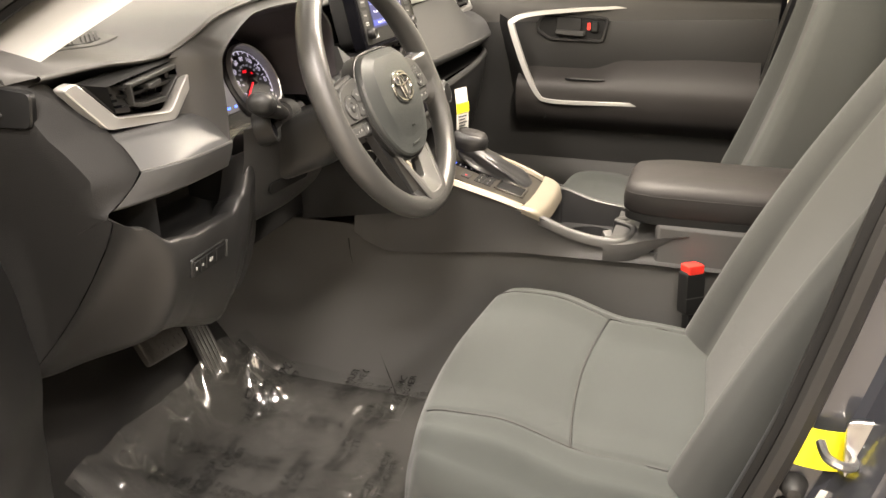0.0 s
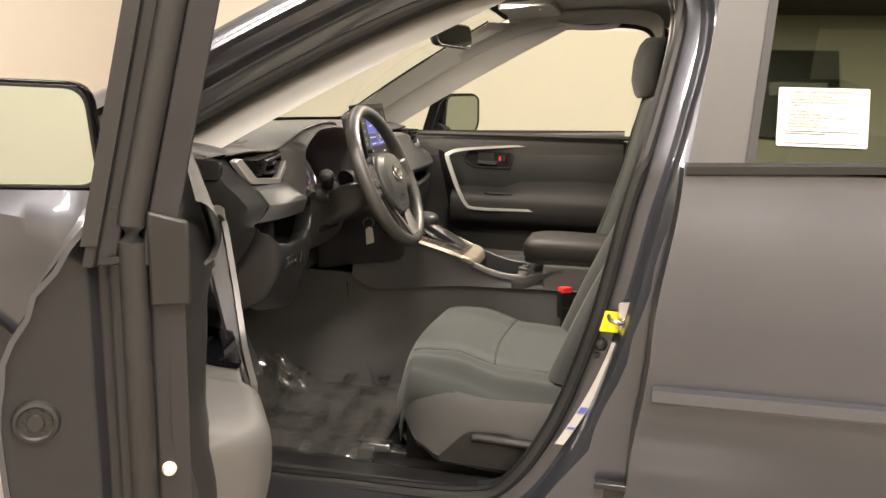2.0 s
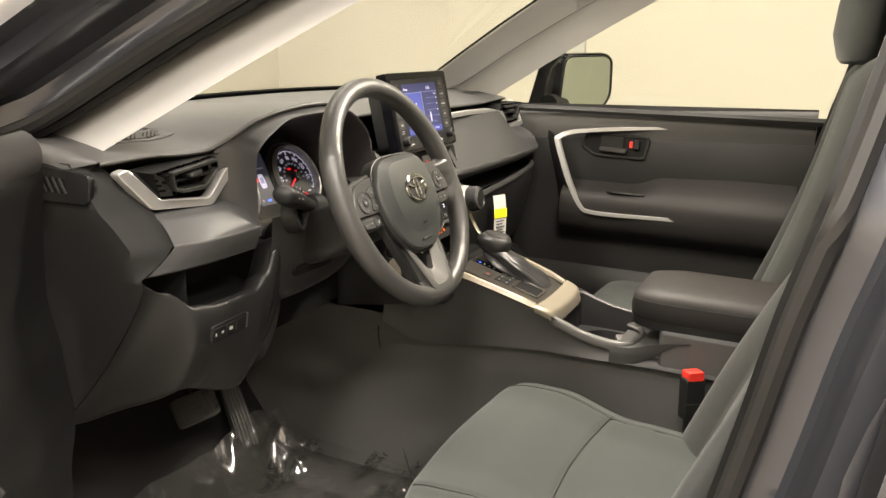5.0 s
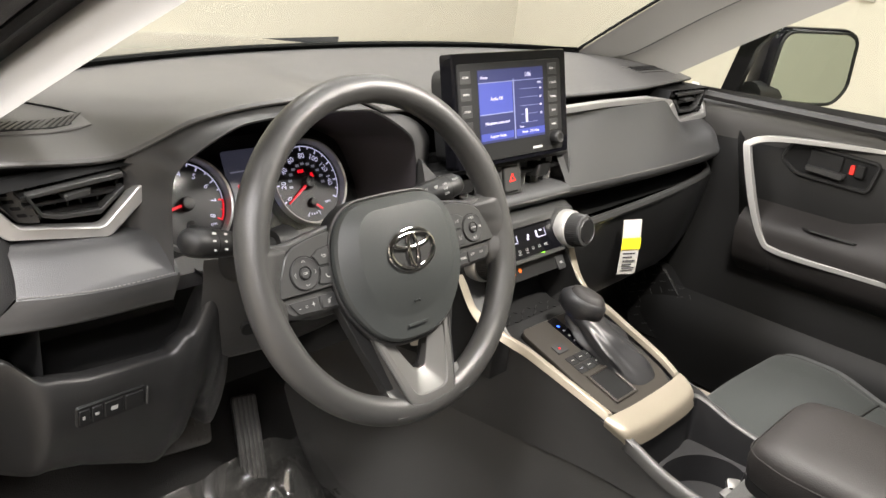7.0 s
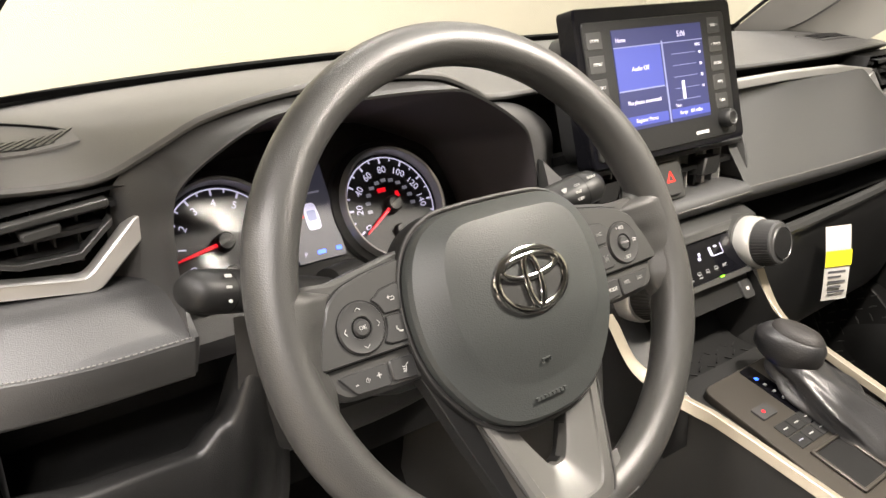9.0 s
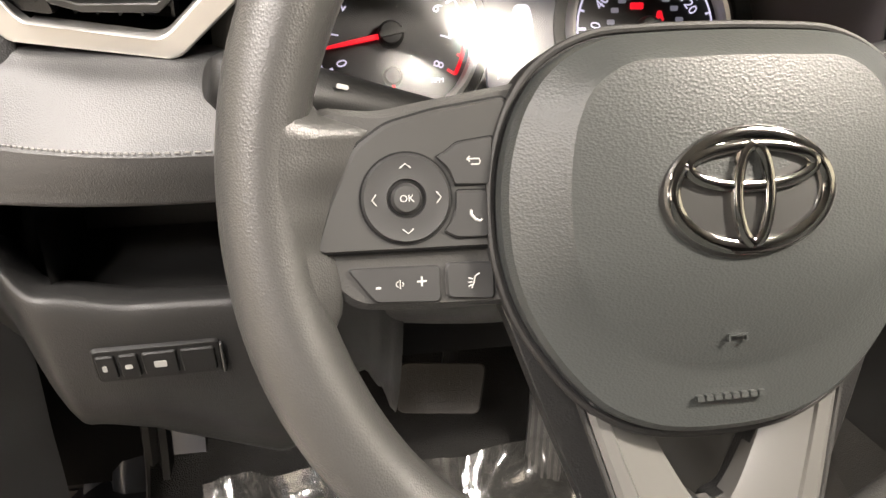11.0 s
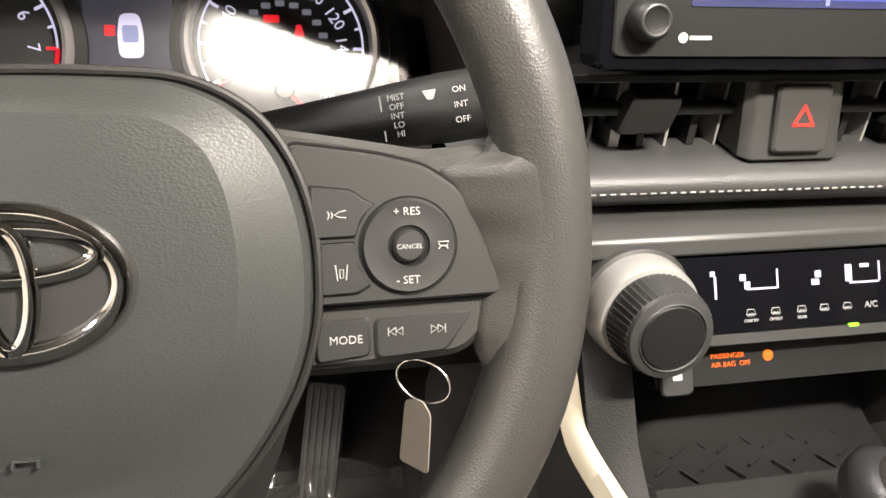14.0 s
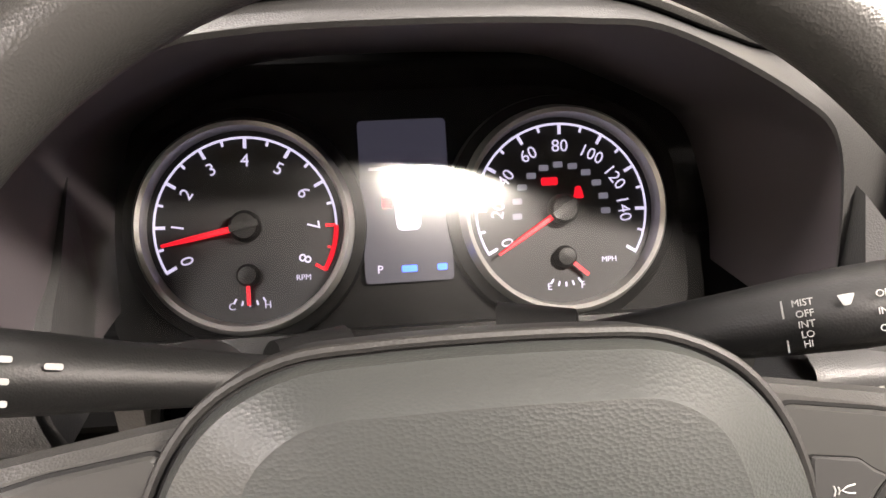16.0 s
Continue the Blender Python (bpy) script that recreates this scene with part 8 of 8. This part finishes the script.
# inner trim: panel, soft roll, armrest, pull strip
def trim(u, v):
    z = 0.36 + 0.755 * v
    s = 0.06 + (edge_s(z) - 0.066) * u
    prof = curve1([(0.36, 0.150), (0.50, 0.165), (0.62, 0.172), (0.72, 0.185), (0.80, 0.178), (0.90, 0.164), (1.00, 0.168), (1.06, 0.176), (1.09, 0.168), (1.115, 0.120)], z)
    roll = 0.024 * max(0, (u - 0.94) / 0.06) ** 2
    return D(s, prof - roll, z)
part("inner_trim", sheet(trim, 50, 60), HARD, dd, "dark grey door trim panel", angle=60)
part("trim_edge", loft([[trim(1, k / 30) for k in range(31)], [trim(1, k / 30) + DR @ Vector((0.001, -0.012, 0)) for k in range(31)], [trim(1, k / 30) + DR @ Vector((-0.012, -0.016, 0)) for k in range(31)]], ring_closed=False, cap=False), HARD, dd)
part("top_roll", sheet(lambda u, v: (lambda q: D(0.07 + 0.99 * u, 0.155 + 0.026 * math.sin(q) , 1.085 + 0.032 * math.cos(q) * 1.0 - 0.02 * u * 0))(0.15 + 2.6 * v), 30, 14), SOFT, dd, "soft top roll of the door", angle=70)
def darm(u, v):
    s = 0.40 + 0.625 * u
    p = spline([(0.150, 0, 0.845), (0.19, 0, 0.832), (0.215, 0, 0.825), (0.232, 0, 0.810), (0.236, 0, 0.785), (0.230, 0, 0.755), (0.205, 0, 0.705), (0.16, 0, 0.66)], 22)[int(round(v * 21))]
    k = min(1, (1 - u) / 0.12)
    k = math.sqrt(max(0, k * (2 - k)))
    lift = 0.035 * curve1([(0, 0), (0.55, 0), (0.75, 1), (1, 1)], u) * (1 if v < 0.5 else max(0, 1 - (v - 0.5) * 3))
    return D(s, 0.160 + (p.x - 0.160) * k, p.z + lift - 0.008 * (1 - k))
part("armrest", sheet(darm, 60, 22), SOFT, dd, "padded grey armrest", angle=70)
part("armrest_cheek", loft([[darm(u, v) + DR @ Vector((0, 0.002, 0)) for u in (0, 0.2, 0.4, 0.6)] for v in (0.34, 0.5, 0.7, 0.9)], ring_closed=False, cap=False), HARD, dd)
AP = basis(tuple(D(0.585, 0.196, 0.836)), tuple(DR @ Vector((1, 0, 0))), tuple(DR @ Vector((0, -1, 0.25))))
wsw = part("switch_plate", prism(rrect(0.24, 0.058, 0.010), -0.004, 0.005, AP, 0.002), GLOSS, dd, "gloss black window switch plate")
for i in range(4):
    part("window_switch", prism(rrect(0.030, 0.020, 0.004, 0.0 + 0.044 * (i // 2), -0.012 + 0.025 * (i % 2)), 0.005, 0.012, AP, 0.003), SILVER if i > 1 else BTN, wsw)
part("mirror_switch", lathe([(0.0, 0.014), (0.009, 0.013), (0.011, 0.004)], 20, AP @ Matrix.Translation((-0.07, 0.0, 0))), BTN, wsw)
CD = [(0.80, 0.176, 1.036), (0.70, 0.180, 1.032), (0.58, 0.192, 1.028), (0.49, 0.208, 1.022), (0.452, 0.218, 1.010), (0.442, 0.224, 0.990), (0.485, 0.234, 0.905), (0.525, 0.239, 0.848), (0.562, 0.241, 0.818), (0.62, 0.241, 0.808), (0.735, 0.240, 0.805)]
cdp = spline([tuple(D(*c)) for c in CD], 80)
part("trim_strip", loft([[tuple(p + sd * q + DR @ Vector((0, h, 0))) for q, h in ((-w, -0.006), (-w, 0.003), (w, 0.003), (w, -0.006))] for i, p in enumerate(cdp) for sd, w in [((DR @ Vector((0, 1, 0))).cross(cdp[min(i + 1, 79)] - cdp[max(i - 1, 0)]).normalized(), 0.003 + 0.009 * curve1([(0, 0.1), (26, 0.5), (36, 1), (54, 1), (66, 0.5), (79, 0.4)], i))]]), SATIN, dd, "satin grey pull strip", bevel=0.0015)
part("strip_bed", loft([[tuple(D(s, n0, z)) for n0 in (0.165, n1 - 0.006)] for s, n1, z in CD[2:9]], ring_closed=False, cap=False), HARD, dd)
part("pull_pocket", thick(sheet(lambda u, v: D(0.47 + 0.12 * u + 0.05 * v, 0.182 + 0.03 * v, 1.00 - 0.15 * v), 6, 8), 0.004), BLACK, dd)
for k in range(3):
    part("memory_key", prism(rrect(0.010, 0.016, 0.003), 0, 0.008, basis(tuple(D(0.52 + 0.008 * k, 0.192, 0.985 - 0.020 * k)), tuple(DR @ Vector((-1, 0, 0))), (0, 0, 1)), 0.002), SMOOTH, dd)
DHP = basis(tuple(D(0.63, 0.172, 0.985)), tuple(DR @ Vector((1, 0, 0))), (0, 0, 1))
part("handle_recess", prism(rounded([(-0.08, -0.030), (0.075, -0.034), (0.085, 0.020), (-0.080, 0.026)], 0.012), 0, 0.003, DHP), BLACK, dd)
part("inner_handle", prism(rounded([(-0.05, -0.016), (0.04, -0.018), (0.045, -0.002), (-0.05, 0.002)], 0.006), 0, 0.018, DHP, 0.003), SMOOTH, dd, "grey inner door handle")
part("end_cap", thick(sheet(lambda u, v: D(edge_s(1.05) + 0.004, 0.116 + 0.036 * u, 1.022 + (0.088 - 0.010 * u) * v), 3, 3), 0.006), HARD, dd, "dark trim end cap", bevel=0.004)
mirror("door_mirror", tuple(D(0.35, -0.088, 1.130)), tuple(DR @ Vector((0.05, 1, 0))), (0, 0, 1), "dark door mirror with clear mirror glass", tuple(D(0.24, 0.06, 1.08)), -0.232, 0.172)
